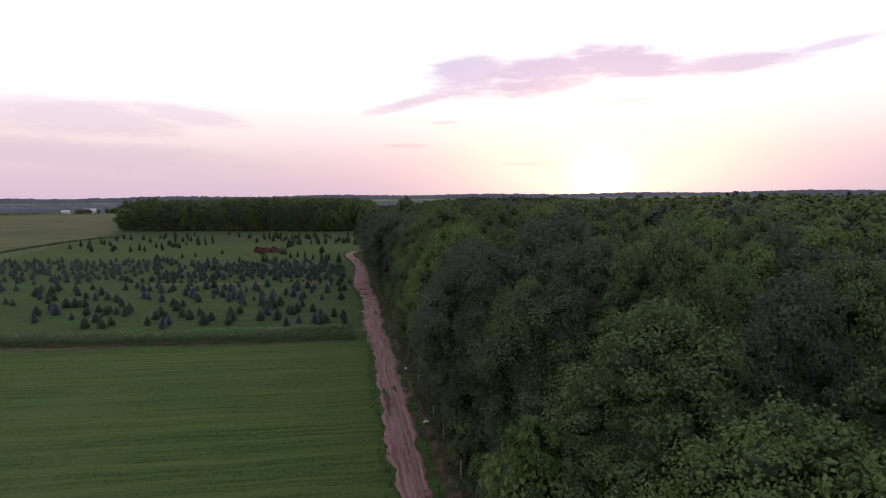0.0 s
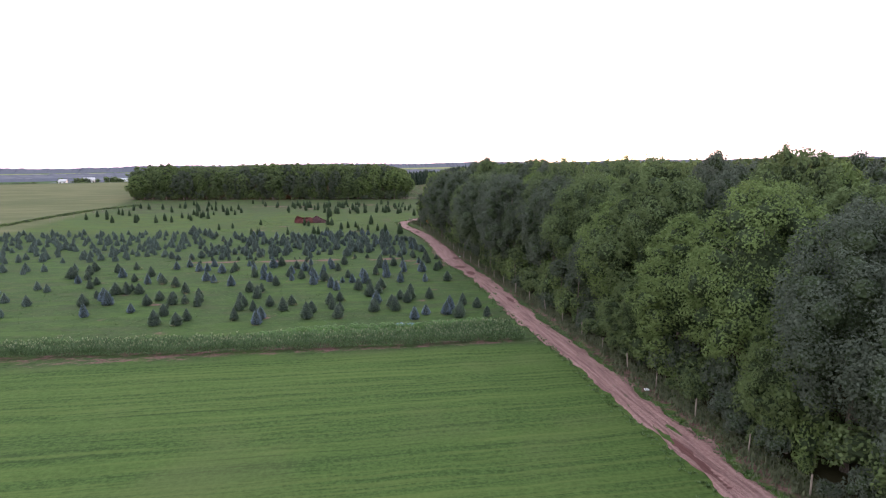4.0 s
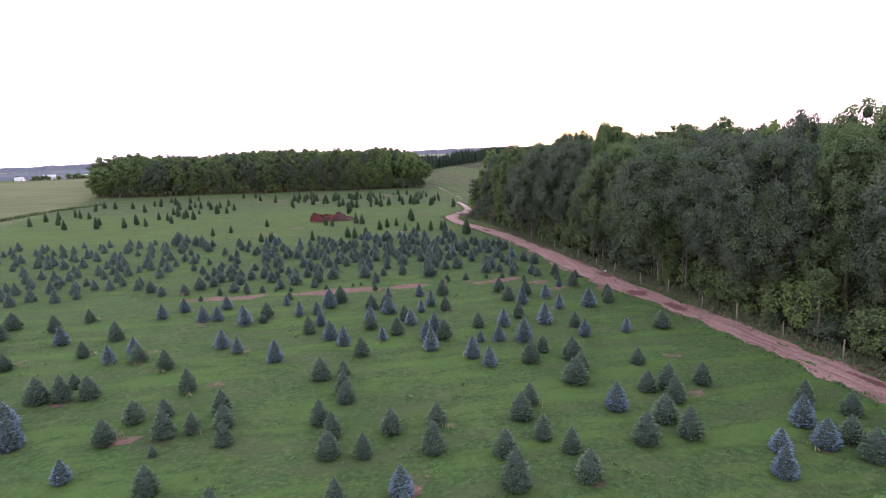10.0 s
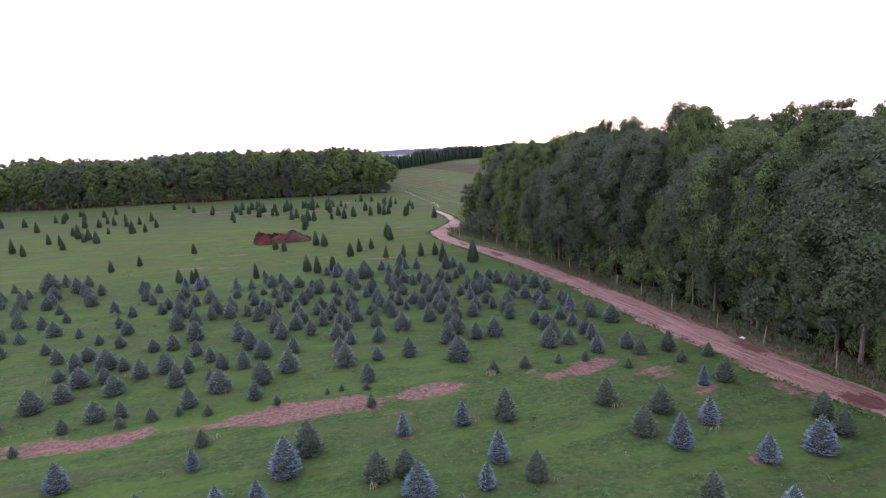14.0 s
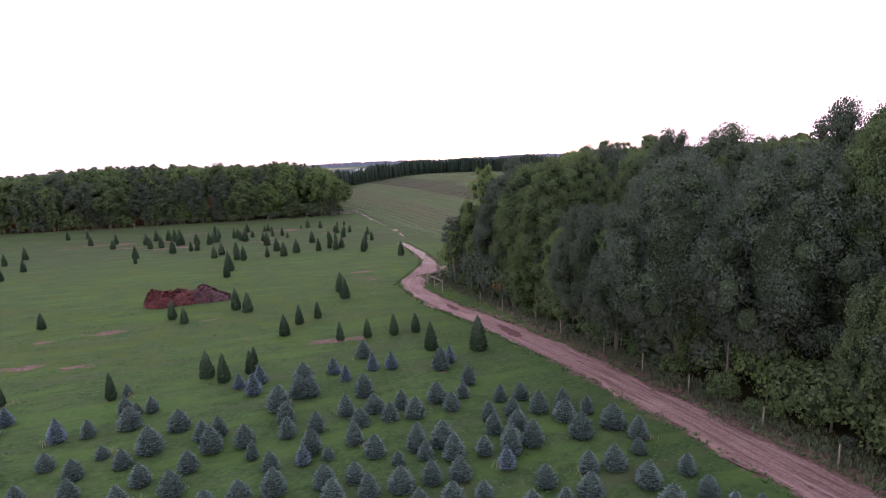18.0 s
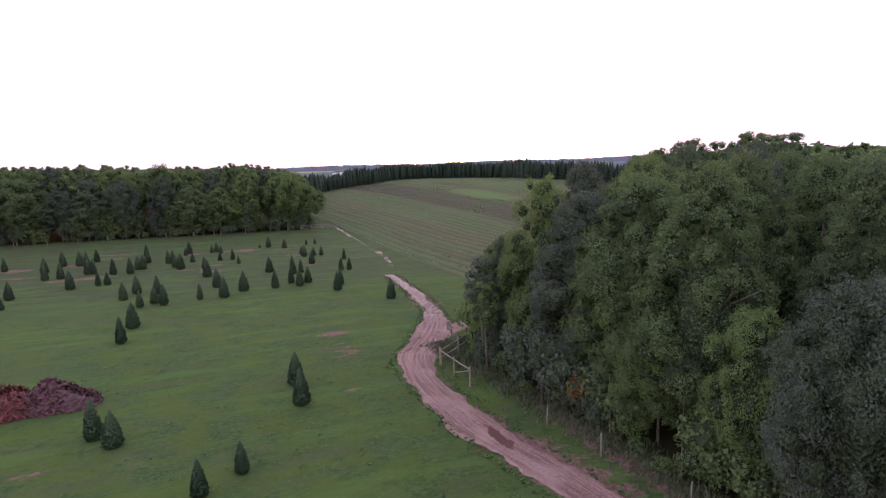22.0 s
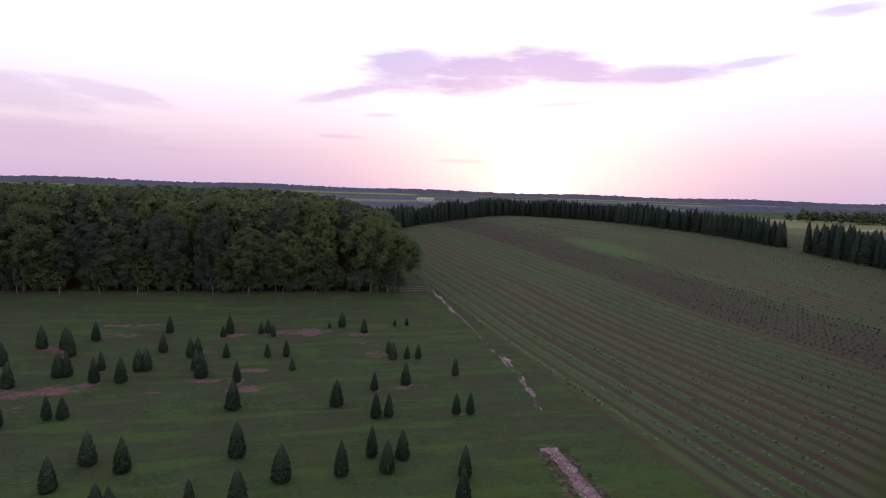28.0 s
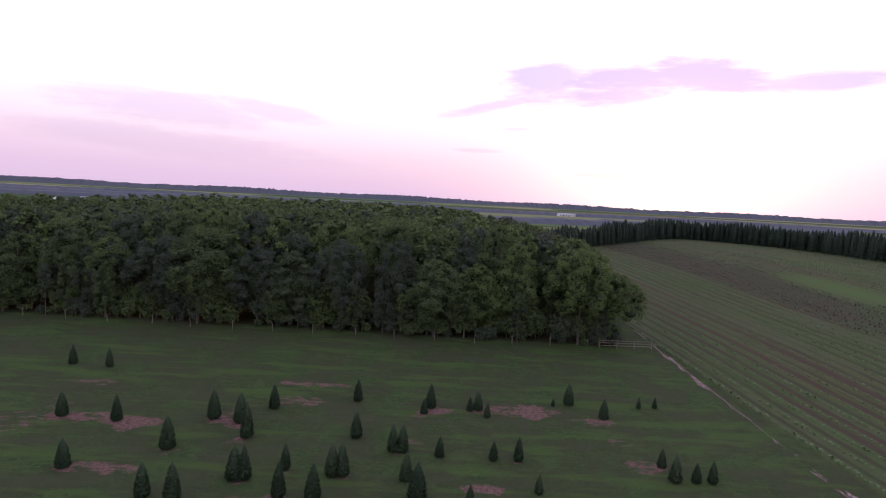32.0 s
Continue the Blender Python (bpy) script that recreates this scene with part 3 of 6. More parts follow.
def spruce_arrays(seed, w, tiers=9, spray=0.15, slim=False):
    """A young conifer 1 m high, w wide: a dark body and tiers of needle sprays that point out and up."""
    rng = np.random.default_rng(seed)
    pieces_v, pieces_n, along, size = [], [], [], []
    shape = (lambda t: (1 - t ** 1.55) ** 0.85) if slim else (lambda t: (1 - t ** 1.22) ** 0.95)
    for i in range(tiers):
        t = i / tiers
        r = w / 2 * shape(t) * (0.55 + 0.45 * min(1, t * 8 + 0.55))
        k = max(7, int(36 * shape(t) ** 0.8))
        a = rng.uniform(0, 6.28) + np.arange(k) * 6.283 / k + rng.normal(size=k) * 0.15
        rr = r * rng.uniform(0.84, 1.0, k)
        z = 0.05 + 0.95 * t + rng.normal(size=k) * 0.012
        out = np.stack([np.cos(a), np.sin(a), np.zeros(k)], 1)
        pieces_v.append(out * rr[:, None] + np.stack([0 * a, 0 * a, z], 1))
        pieces_n.append(unit(out * 0.9 + [0, 0, 0.75] + 0.25 * rng.normal(size=(k, 3))))
        along.append(unit(out + [0, 0, 1.2 if slim else 1.05] + 0.2 * rng.normal(size=(k, 3))))
        size.append(spray * (0.55 + 0.6 * shape(t)) * rng.uniform(0.75, 1.2, k))
    c, n, al, s = (np.concatenate(q) for q in (pieces_v, pieces_n, along, size))
    v, f = sprays(rng, c, n, s, s * 0.42, 0.1, al)
    rings, sides = 9, 11
    bv = []
    for i in range(rings):
        t = i / (rings - 1)
        r = w / 2 * 0.84 * shape(t) * (0.6 + 0.4 * min(1, t * 8 + 0.5))
        for k in range(sides):
            a = 6.283 * k / sides + 0.3 * i
            q = r * rng.uniform(0.9, 1.08) + 0.004
            bv.append((q * math.cos(a), q * math.sin(a), 0.03 + 0.99 * t))
    bf = [[i * sides + k, i * sides + (k + 1) % sides, (i + 1) * sides + (k + 1) % sides, (i + 1) * sides + k] for i in range(rings - 1) for k in range(sides)]
    return np.concatenate([v, np.array(bv)]), np.concatenate([f, np.array(bf) + len(v)])


def branch_arrays(seed, w, tiers=12, curve=1.35):
    """A young spruce 1 m high, w wide: whorls of branches, each a fan of needle sprays that ends in a light tip, round
    a body darkened as painted shade.
    """
    rng = np.random.default_rng(seed)
    shape = lambda t: (1 - t**curve) ** 0.92
    pv, pn, al, size = [], [], [], []
    for i in range(tiers):
        t = i / tiers
        r = w / 2 * shape(t) * (0.62 + 0.38 * min(1, t * 9 + 0.45))
        k = max(6, int(24 * shape(t) ** 0.75))
        a = rng.uniform(0, 6.28) + np.arange(k) * 6.283 / k + rng.normal(size=k) * 0.10
        long = r * rng.uniform(0.90, 1.04, k)
        rise = rng.uniform(0.25, 0.60, k)
        z0 = 0.035 + 0.95 * t + rng.uniform(-0.5, 0.5, k) / tiers
        for q, side, big in ((0.66, 0.0, 1.0), (0.80, 0.16, 0.9), (0.80, -0.16, 0.9), (0.97, 0.0, 0.85)):
            b = a + side + rng.normal(size=k) * 0.03
            out = np.stack([np.cos(b), np.sin(b), 0 * b], 1)
            pv.append(out * (long * q)[:, None] + np.stack([0 * b, 0 * b, z0 + long * (q - 0.6) * rise + rng.normal(size=k) * 0.012], 1))
            pn.append(unit(out * 0.75 + [0, 0, 0.8] + 0.35 * rng.normal(size=(k, 3))))
            al.append(unit(out + np.stack([-np.sin(b), np.cos(b), 0 * b], 1) * side * 3 + np.stack([0 * b, 0 * b, rise], 1)))
            size.append(big * (0.030 + 0.10 * r) * rng.uniform(0.7, 1.25, k))
    c, n, al, sz = (np.concatenate(q) for q in (pv, pn, al, size))
    v, f = sprays(rng, c, n, sz * 1.15, sz * 0.42, 0.1, al)
    top = np.array([(0.004, 0, 0.94), (0, 0.012, 0.96), (0, 0, 1.03), (0, -0.012, 0.96)])
    v, f = joined([(v, f), (top, np.array([[0, 1, 2, 3]]))])
    rings, sides = 9, 11
    bv = []
    for i in range(rings):
        t = i / (rings - 1)
        r = w / 2 * 0.76 * shape(t) * (0.62 + 0.38 * min(1, t * 9 + 0.45))
        for k in range(sides):
            q = r * rng.uniform(0.9, 1.08) + 0.004
            bv.append((q * math.cos(6.283 * k / sides + 0.3 * i), q * math.sin(6.283 * k / sides + 0.3 * i), 0.03 + 0.97 * t))
    bf = [[i * sides + k, i * sides + (k + 1) % sides, (i + 1) * sides + (k + 1) % sides, (i + 1) * sides + k] for i in range(rings - 1) for k in range(sides)]
    return mesh_np("foliage", np.concatenate([v, np.array(bv)]), [f, np.array(bf) + len(v)], [None, None], [0, 1])


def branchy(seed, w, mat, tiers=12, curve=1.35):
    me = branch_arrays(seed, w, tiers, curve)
    me.materials[0], me.materials[1] = mat, M_NEEDLES_SHADE
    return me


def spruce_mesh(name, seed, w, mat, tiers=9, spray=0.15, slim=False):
    inner = mat if slim else M_NEEDLES_SHADE
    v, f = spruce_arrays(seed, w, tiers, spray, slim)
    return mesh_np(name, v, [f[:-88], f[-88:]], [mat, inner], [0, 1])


# ---- the large structure: ground and road ----
ROAD = [(5.8, -40, 1.4), (5.8, 40, 1.4), (5.6, 65, 1.4), (6.0, 80, 1.3), (5.7, 95, 1.4), (5.9, 120, 1.6), (5.0, 140, 2.0), (5.7, 160, 1.8), (5.8, 170, 1.5),
        (5.3, 183, 1.8), (4.2, 195, 1.6), (2.9, 206, 1.6), (2.8, 213, 1.5), (4.3, 220.5, 1.9), (8.5, 227, 2.1), (12.6, 235.5, 1.3), (14.8, 246, 0.9), (15.9, 255, 0.8), (16.3, 263, 0.9)]
SPUR = [(8.0, 225.8, 1.5), (11.0, 227.8, 1.5), (14.0, 229.2, 1.4), (20, 231, 1.4)]
PUDDLES = [(4.8, 131.8, 1.3, 1.6), (5.4, 125.2, 0.7, 2.0), (6.2, 142.0, 0.8, 1.8), (4.6, 190.5, 0.7, 2.6), (3.2, 203.0, 0.5, 2.2), (6.4, 104.0, 0.4, 2.4), (5.1, 58.0, 0.35, 4.0), (6.5, 36.0, 0.3, 3.0)]
TRACK = [(16.4, 264), (18.8, 269), (21.2, 277), (22.8, 287.5), (24.3, 302), (25.4, 316), (25.9, 331), (27.5, 352), (31, 400)]


def spline(points, step):
    """Points every step metres along a smooth line."""
    p = np.array(points, float)
    s = np.concatenate([[0], np.cumsum(np.linalg.norm(np.diff(p[:, :2], axis=0), axis=1))])
    u = np.arange(0, s[-1], step)
    m = np.gradient(p, s, axis=0)
    i = np.clip(np.searchsorted(s, u, side="right") - 1, 0, len(s) - 2)
    h = (s[i + 1] - s[i])[:, None]
    k = (u[:, None] - s[i][:, None]) / h
    return (2 * k**3 - 3 * k**2 + 1) * p[i] + (k**3 - 2 * k**2 + k) * h * m[i] + (3 * k**2 - 2 * k**3) * p[i + 1] + (k**3 - k**2) * h * m[i + 1]


def band(v, a, b, soft):
    """1 between a and b, falling to 0 over soft."""
    return np.clip((v - a) / soft + 0.5, 0, 1) * np.clip((b - v) / soft + 0.5, 0, 1)


def noise2(x, y, s, seed=0):
    """Cheap smooth noise, about -1 to 1."""
    r = np.random.default_rng(seed)
    t = np.zeros(np.broadcast(x, y).shape)
    for _ in range(7):
        a, f, q = r.uniform(0, 6.28), s * r.uniform(0.6, 1.7), r.uniform(0, 6.28)
        t = t + np.sin((np.cos(a) * x + np.sin(a) * y) * f + q)
    return t / 3.2


WOOD1_NORTH = lambda x: 224 + 0.60 * np.clip(x - 10, 0, 60) + 0.5 * np.clip(x - 70, 0, 400)


def near_line(x, y, line, gap=2.0):
    """Distance of grid points to a line."""
    best = np.full(x.shape, 1e9)
    for q in spline(line, gap):
        best = np.minimum(best, (x - q[0]) ** 2 + (y - q[1]) ** 2)
    return np.sqrt(best)


# bare earth in the grass: x, y and half widths
PATCHES = [(-45.3, 144.3, 2.5, 0.8), (-41, 143.5, 3.0, 0.7), (-30.2, 143.8, 2.8, 1.1), (-26.6, 143.4, 2.6, 1.0), (-20.3, 143.8, 2.4, 0.9), (-23.4, 140.8, 1.4, 0.5), (-10.3, 142.5, 2.2, 0.6), (-6.9, 143.6, 2.0, 0.8), (-3.7, 140.5, 2.0, 0.9),
           (2.3, 134.9, 0.9, 1.6), (3.2, 138.8, 0.8, 1.3), (-40.9, 209.4, 1.6, 0.7), (-35.6, 210.6, 3.0, 1.0), (-41.6, 200.8, 3.0, 1.1), (-36.0, 198.8, 2.0, 0.8), (-20.4, 200.7, 1.6, 0.6), (-13.9, 196.3, 1.9, 1.0),
           (-10.8, 195.8, 1.2, 0.8), (-5.3, 201.4, 0.9, 0.6), (-24.5, 211.1, 1.0, 0.7)]
PATCHES += [(-3.4, 307.6, 5.0, 2.0), (4.8, 305.1, 3.0, 1.1), (6.0, 294.6, 2.0, 1.9), (-28.7, 307.0, 3.4, 1.7), (-29.0, 312.6, 5.0, 1.1), (-52.5, 310.0, 3.0, 1.0), (-48.5, 300.0, 3.0, 1.2), (-43.0, 299.4, 3.0, 1.4), (-41.9, 290.0, 4.0, 1.2),
            (-33.5, 283.3, 4.2, 1.2), (-29.1, 285.0, 2.8, 1.5), (-16.5, 298.0, 1.8, 0.9), (-13.4, 306.0, 1.8, 0.9), (-15.6, 285.7, 2.8, 0.9), (-10.3, 289.2, 2.2, 0.8), (-10.8, 282.4, 2.4, 1.0), (-19.9, 282.4, 1.5, 0.6)]


def make_ground():
    dice = np.random.default_rng(15)
    fx = np.concatenate([np.linspace(-4800, -400, 14), np.linspace(-360, -124, 22), np.arange(-120, -50, 1.4), np.arange(-49.4, 33, 0.55), np.arange(34, 60, 1.6), np.linspace(62, 300, 50), np.linspace(330, 4800, 16)])
    fy = np.concatenate([np.linspace(-1500, -60, 8), np.arange(-40, 90, 1.4), np.arange(90.4, 330, 0.75), np.arange(331, 350, 1.4), np.linspace(352, 700, 70), np.linspace(720, 1400, 12), np.linspace(1500, 4900, 10)])
    x, y = np.meshgrid(fx, fy)
    inside = band(x, -118, 60, 8) * band(y, -40, 345, 8)
    z = gz(x, y) + inside * (0.05 * noise2(x, y, 0.5, 1) + 0.03 * noise2(x, y, 1.6, 2))
    w, h = len(fx), len(fy)
    i = np.arange((h - 1) * w).reshape(h - 1, w)[:, :-1].ravel()
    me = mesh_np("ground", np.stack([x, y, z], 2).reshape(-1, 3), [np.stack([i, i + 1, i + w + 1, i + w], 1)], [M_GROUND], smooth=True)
    soil = (0.30 + 0.16 * noise2(x, y, 0.9, 4) + 0.12 * noise2(x, y, 0.25, 14)) * band(y + 0.4 * np.sin(x * 0.21), 142.4, 144.6, 1.6) * band(x, -48, 0, 5)
    for cx, cy, rx, ry in PATCHES:
        soil += 0.80 * np.clip(1.45 - np.hypot((x - cx) / rx, (y - cy) / (ry * (1.35 if cy < 150 else 1.0))), 0, 0.75)
    soil += 0.42 * band(y, 83.5, 84.7, 0.8) * band(x, -48, 3.2, 6)
    soil += 0.50 * band(y, 84.5, 89.2, 1.2) * band(x, -110, 2.0, 3) + 0.40 * band(y, 89.2, 91.5, 1.2) * band(x, -26, 2.4, 3)
    soil += 0.50 * band(x, 7.9, 9.9, 1.2) * band(y, -40, 215, 10)
    soil += 0.28 * band(x, 3.2, 9.2, 1.5) * band(y, -40, 205, 8)
    soil += (0.28 + 0.2 * noise2(x, y, 0.25, 5)) * band(y, 276, 316, 8) * band(x, -90, 10, 10) * (noise2(x, y, 0.35, 6) > 0.45)
    soil += 0.45 * band(y, 92, 140, 3) * band(x, -60, 2, 4) * (noise2(x, y, 0.7, 8) > 1.15)
    soil += 0.50 * band(y, 330.8, 332.8, 1.0) * band(x, 27, 59, 2)
    soil += 0.55 * np.clip(1.6 - near_line(x, y, [(q[0], q[1]) for q in ROAD[6:]]) / 2.3, 0, 1)
    soil += 0.5 * np.clip(1.2 - np.hypot(x + 1, (y - 226) * 0.7) / 4, 0, 1)
    for cx, cy, h, _ in CONIFERS:              # bare earth under and beside each young tree
        rad = (0.42 * h + 0.25) * dice.uniform(0.7, 1.25)
        cx, cy, amount = cx + dice.normal() * 0.12, cy - 0.1 + dice.normal() * 0.12, dice.uniform(0.15, 0.75)
        i0, i1, j0, j1 = *np.searchsorted(fx, (cx - rad, cx + rad)), *np.searchsorted(fy, (cy - rad, cy + rad))
        soil[j0:j1, i0:i1] += amount * np.clip(1.5 - 1.5 * np.hypot(x[j0:j1, i0:i1] - cx, y[j0:j1, i0:i1] - cy) / rad, 0, 0.8)
    for cx, cy, rx, ry in ((-0.6, 232.4, 2.4, 0.9), (-3.0, 215.5, 1.2, 0.6)):
        soil += 0.9 * np.clip(1.4 - np.hypot((x - cx) / rx, (y - cy) / ry), 0, 0.9)
    attrs = {
        "lush": np.clip(1.6 - np.hypot((x - 108) / 7, (y - 400) / 22), 0, 1) + np.clip(1.4 - np.hypot((x - 140) / 8, (y - 450) / 30), 0, 1) * 0.6,
        "soil": np.clip(soil, 0, 1) * (x < 60),
        "mown": band(y, -4000, 83.2, 1.5) * (x < 40) * (x > -125),
        "crop": np.clip((x - (25.6 + np.clip(y - 265, 0, 400) * 0.022)) / 1.2, 0, 1) * band(x, 0, 262, 3) * np.clip((y - WOOD1_NORTH(x) - 6) / 4, 0, 1) * band(y, 200, 650, 6),
        "wheat": band(x, -620, -112 - 0.10 * np.clip(y - 250, -300, 300), 4) * band(y, -200, 620, 4),
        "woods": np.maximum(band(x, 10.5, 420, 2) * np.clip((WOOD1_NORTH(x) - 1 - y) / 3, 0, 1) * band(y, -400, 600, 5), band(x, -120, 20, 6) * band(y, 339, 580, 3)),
        "far": np.clip(np.maximum.reduce([(x - 270) / 10, (y - 660) / 10, (-x - 630) / 10, (-y - 300) / 10]), 0, 1),
    }
    for name, v in attrs.items():
        me.attributes.new(name, "FLOAT", "POINT").data.foreach_set("value", v.astype(np.float32).ravel())
    return tagged(new("ground", me), "green meadow with mown grass, bare soil patches and crop fields", "ground", kind="structure")


def ribbon(name, line, lift, seed):
    """A dirt road: ruts, a crown between them and a ragged edge."""
    q = spline(line, 0.5)
    d = unit(np.gradient(q[:, :2], axis=0))
    side = np.stack([d[:, 1], -d[:, 0]], 1)
    rng = np.random.default_rng(seed)
    across = np.linspace(-1, 1, 15)
    rag = [np.convolve(rng.normal(size=len(q) + 8), np.ones(5) / 5, "valid")[: len(q)] * 0.55 for _ in range(2)]
    ragged = [r + 0.22 * np.convolve(rng.normal(size=len(q) + 60), np.ones(40) / 6, "valid")[: len(q)] for r in rag]
    vs, ed = [], []
    for u in across:
        wd = np.abs(u) * np.maximum(q[:, 2] + (ragged[0] if u < 0 else ragged[1]) * np.abs(u) ** 3, 0.06)
        off = np.sign(u) * wd
        z = lift - 0.05 * np.exp(-((abs(u) - 0.45) / 0.16) ** 2) - 0.10 * max(0, abs(u) - 0.85) / 0.15 + 0.02 * rng.normal(size=len(q))
        xy = q[:, :2] + side * off[:, None]
        vs.append(np.concatenate([xy, (z + gz(xy[:, 0], xy[:, 1]))[:, None]], 1))
        ed.append(np.full(len(q), max(0.0, 1 - abs(abs(u) - 0.0) / 0.2) * 0.6 + max(0, abs(u) - 0.7)))
    v = np.stack(vs, 1).reshape(-1, 3)
    k, i = len(across), np.arange(len(q) - 1)
    f = np.concatenate([np.stack([i * k + j, i * k + j + 1, (i + 1) * k + j + 1, (i + 1) * k + j], 1) for j in range(k - 1)])
    me = mesh_np(name, v, [f], [M_ROAD], smooth=True)
    for key, val in (("across", np.tile(across, (len(q), 1)) * q[:, 2:3]), ("along", np.tile(np.arange(len(q))[:, None] * 0.5, (1, k)))):
        me.attributes.new(key, "FLOAT", "POINT").data.foreach_set("value", val.astype(np.float32).ravel())
    wet = sum(np.clip(1.4 - np.hypot((v[:, 0] - cx) / rx, (v[:, 1] - cy) / ry), 0, 1) for cx, cy, rx, ry in PUDDLES)
    mud = np.clip((v[:, 1] - 229) / 8, 0, 1)
    me.attributes.new("mud", "FLOAT", "POINT").data.foreach_set("value", mud.astype(np.float32))
    me.attributes.new("wet", "FLOAT", "POINT").data.foreach_set("value", wet.astype(np.float32))
    me.attributes.new("edge", "FLOAT", "POINT").data.foreach_set("value", np.stack(ed, 1).astype(np.float32).ravel())
    return new(name, me)


# ---- plantation conifers: x, y and height of each ----
ROW_A = [(-8.8, 95.6, 1.8, 1), (0.7, 95.6, 1.5, 0), (-3, 95.7, 1.9, 0), (-28.2, 96.3, 1.9, 1), (-37.6, 97.2, 1.7, 0), (-4.3, 97.5, 1.8, 1), (-40.2, 97.6, 2, 0), (-2.5, 97.6, 1.7, 0), (-7, 97.8, 1.4, 1), (-18.4, 97.9, 1.7, 0), (-22.3, 98.1, 2.2, 0), (-31.2, 98.7, 1.6, 0), (-28, 98.9, 1.7, 1), (-36.9, 99.3, 1.6, 0), (-3.4, 100, 2, 1), (0.5, 100.3, 1.6, 0), (-10.8, 100.4, 2, 0), (-13.6, 100.5, 1.9, 0), (-18.1, 100.7, 1.5, 0), (-21.8, 101.2, 1.6, 0), (-40.4, 102.2, 1.6, 0), (-1.1, 102.2, 1.8, 0), (-19.1, 102.4, 1.6, 0), (-11, 102.6, 1.8, 0)]
ROW_B = [(-25.6, 102.6, 1.9, 0), (-50.1, 103, 1.8, 1), (-29.5, 103.1, 1.5, 0), (-31.4, 103.6, 1.6, 0), (-45.1, 104.6, 1.3, 1), (-13, 104.9, 1.9, 1), (-8.6, 105, 1.8, 0), (-19.4, 105.2, 1.8, 0), (-27.6, 105.5, 1.6, 0), (-24.7, 105.8, 1.5, 0), (-31.1, 105.9, 1.6, 0), (-41.1, 106.2, 0.7, 0), (-37.3, 106.4, 1.6, 0), (-7.9, 106.9, 1.9, 0), (-5.1, 107, 1.7, 0), (-9.4, 107, 1.5, 0), (-18.1, 107.1, 1.5, 0), (-31.8, 107.7, 1.7, 0), (-41, 108.4, 1.8, 0), (-44.3, 108.5, 1.6, 0), (-39.4, 108.6, 1.4, 0), (-37.6, 108.8, 1.6, 0), (-52.6, 109.1, 1.8, 0), (-49.5, 109.2, 2.1, 1)]
ROW_C = [(-13.6, 109.6, 2, 0), (-30, 110.5, 1.6, 0), (-38, 110.8, 1.8, 0), (-43.4, 111.2, 1.5, 0), (-41.6, 111.4, 1.3, 0), (-12.3, 111.4, 1.6, 0), (-7.3, 111.7, 1.4, 0), (-50.9, 111.8, 2, 1), (-30.1, 112.1, 1.7, 0), (-52.7, 114, 1.2, 0), (-11.7, 114.2, 1.9, 0), (-15.2, 114.3, 1.9, 0), (-18.6, 114.4, 1.7, 1), (-31.6, 115.1, 1.8, 0), (-29.9, 115.1, 1.4, 0), (-41, 115.5, 1.8, 0), (-49.3, 115.9, 2, 0), (-47.6, 116, 1.7, 0), (-50.9, 116.1, 1.9, 0), (-13.4, 116.2, 1.5, 0), (-19.4, 116.5, 1.9, 1), (-49.3, 118.2, 1.2, 0), (-13.9, 119.2, 2.3, 1), (-8.1, 119.2, 1.7, 1)]
ROW_D = [(-3.9, 119.2, 1.5, 1), (-22.3, 119.3, 2, 1), (-28.2, 119.5, 1.7, 0), (-0, 119.6, 1.7, 0), (-16, 119.9, 1.6, 1), (-35.2, 120.1, 1.9, 1), (-17.6, 120.3, 1.1, 1), (-43.7, 120.7, 1.7, 0), (-56.3, 121.1, 1.6, 0), (-7.7, 122, 1.5, 0), (-20.5, 122.1, 1.8, 0), (-22.1, 122.2, 1.9, 1), (-29.5, 122.7, 1.8, 1), (-26, 123.1, 1.3, 1), (-46.3, 123.1, 1.6, 0), (-38.5, 123.2, 1.5, 1), (-48.6, 123.3, 1.7, 1), (-10, 123.9, 2.1, 1), (-56.4, 123.9, 1.4, 0), (-14.1, 124.2, 1.8, 1), (-29.6, 124.3, 0.8, 1), (-24.5, 124.4, 1.8, 0), (-16.6, 124.4, 1.5, 0), (-20.9, 124.5, 1.9, 1)]
ROW_E = [(-30.6, 124.7, 1.8, 1), (-40, 125, 1.7, 1), (-51.3, 125.6, 1.5, 0), (-47.3, 125.6, 1.5, 1), (-59.8, 125.6, 1.5, 1), (-11.7, 126.6, 1.7, 0), (-26.7, 126.8, 1.5, 0), (-32.5, 127, 1.8, 0), (-22.7, 127.2, 1.6, 1), (-3.1, 128.3, 2.1, 1), (-59.4, 128.3, 1.5, 0), (-6.4, 128.5, 1.6, 1), (-23.1, 128.8, 1.7, 0), (-26.5, 129.2, 1.7, 1), (-0.3, 129.2, 1.6, 0), (-31.4, 129.3, 1.7, 1), (-62.4, 129.8, 2.1, 0), (-50, 129.9, 1.9, 0), (-54.6, 130, 1.8, 1), (-18.3, 131.2, 1.6, 0), (-9.6, 131.2, 2.1, 1), (0.7, 131.3, 1.6, 0), (-20.9, 131.4, 1.4, 1), (-24.3, 131.7, 1.9, 1)]
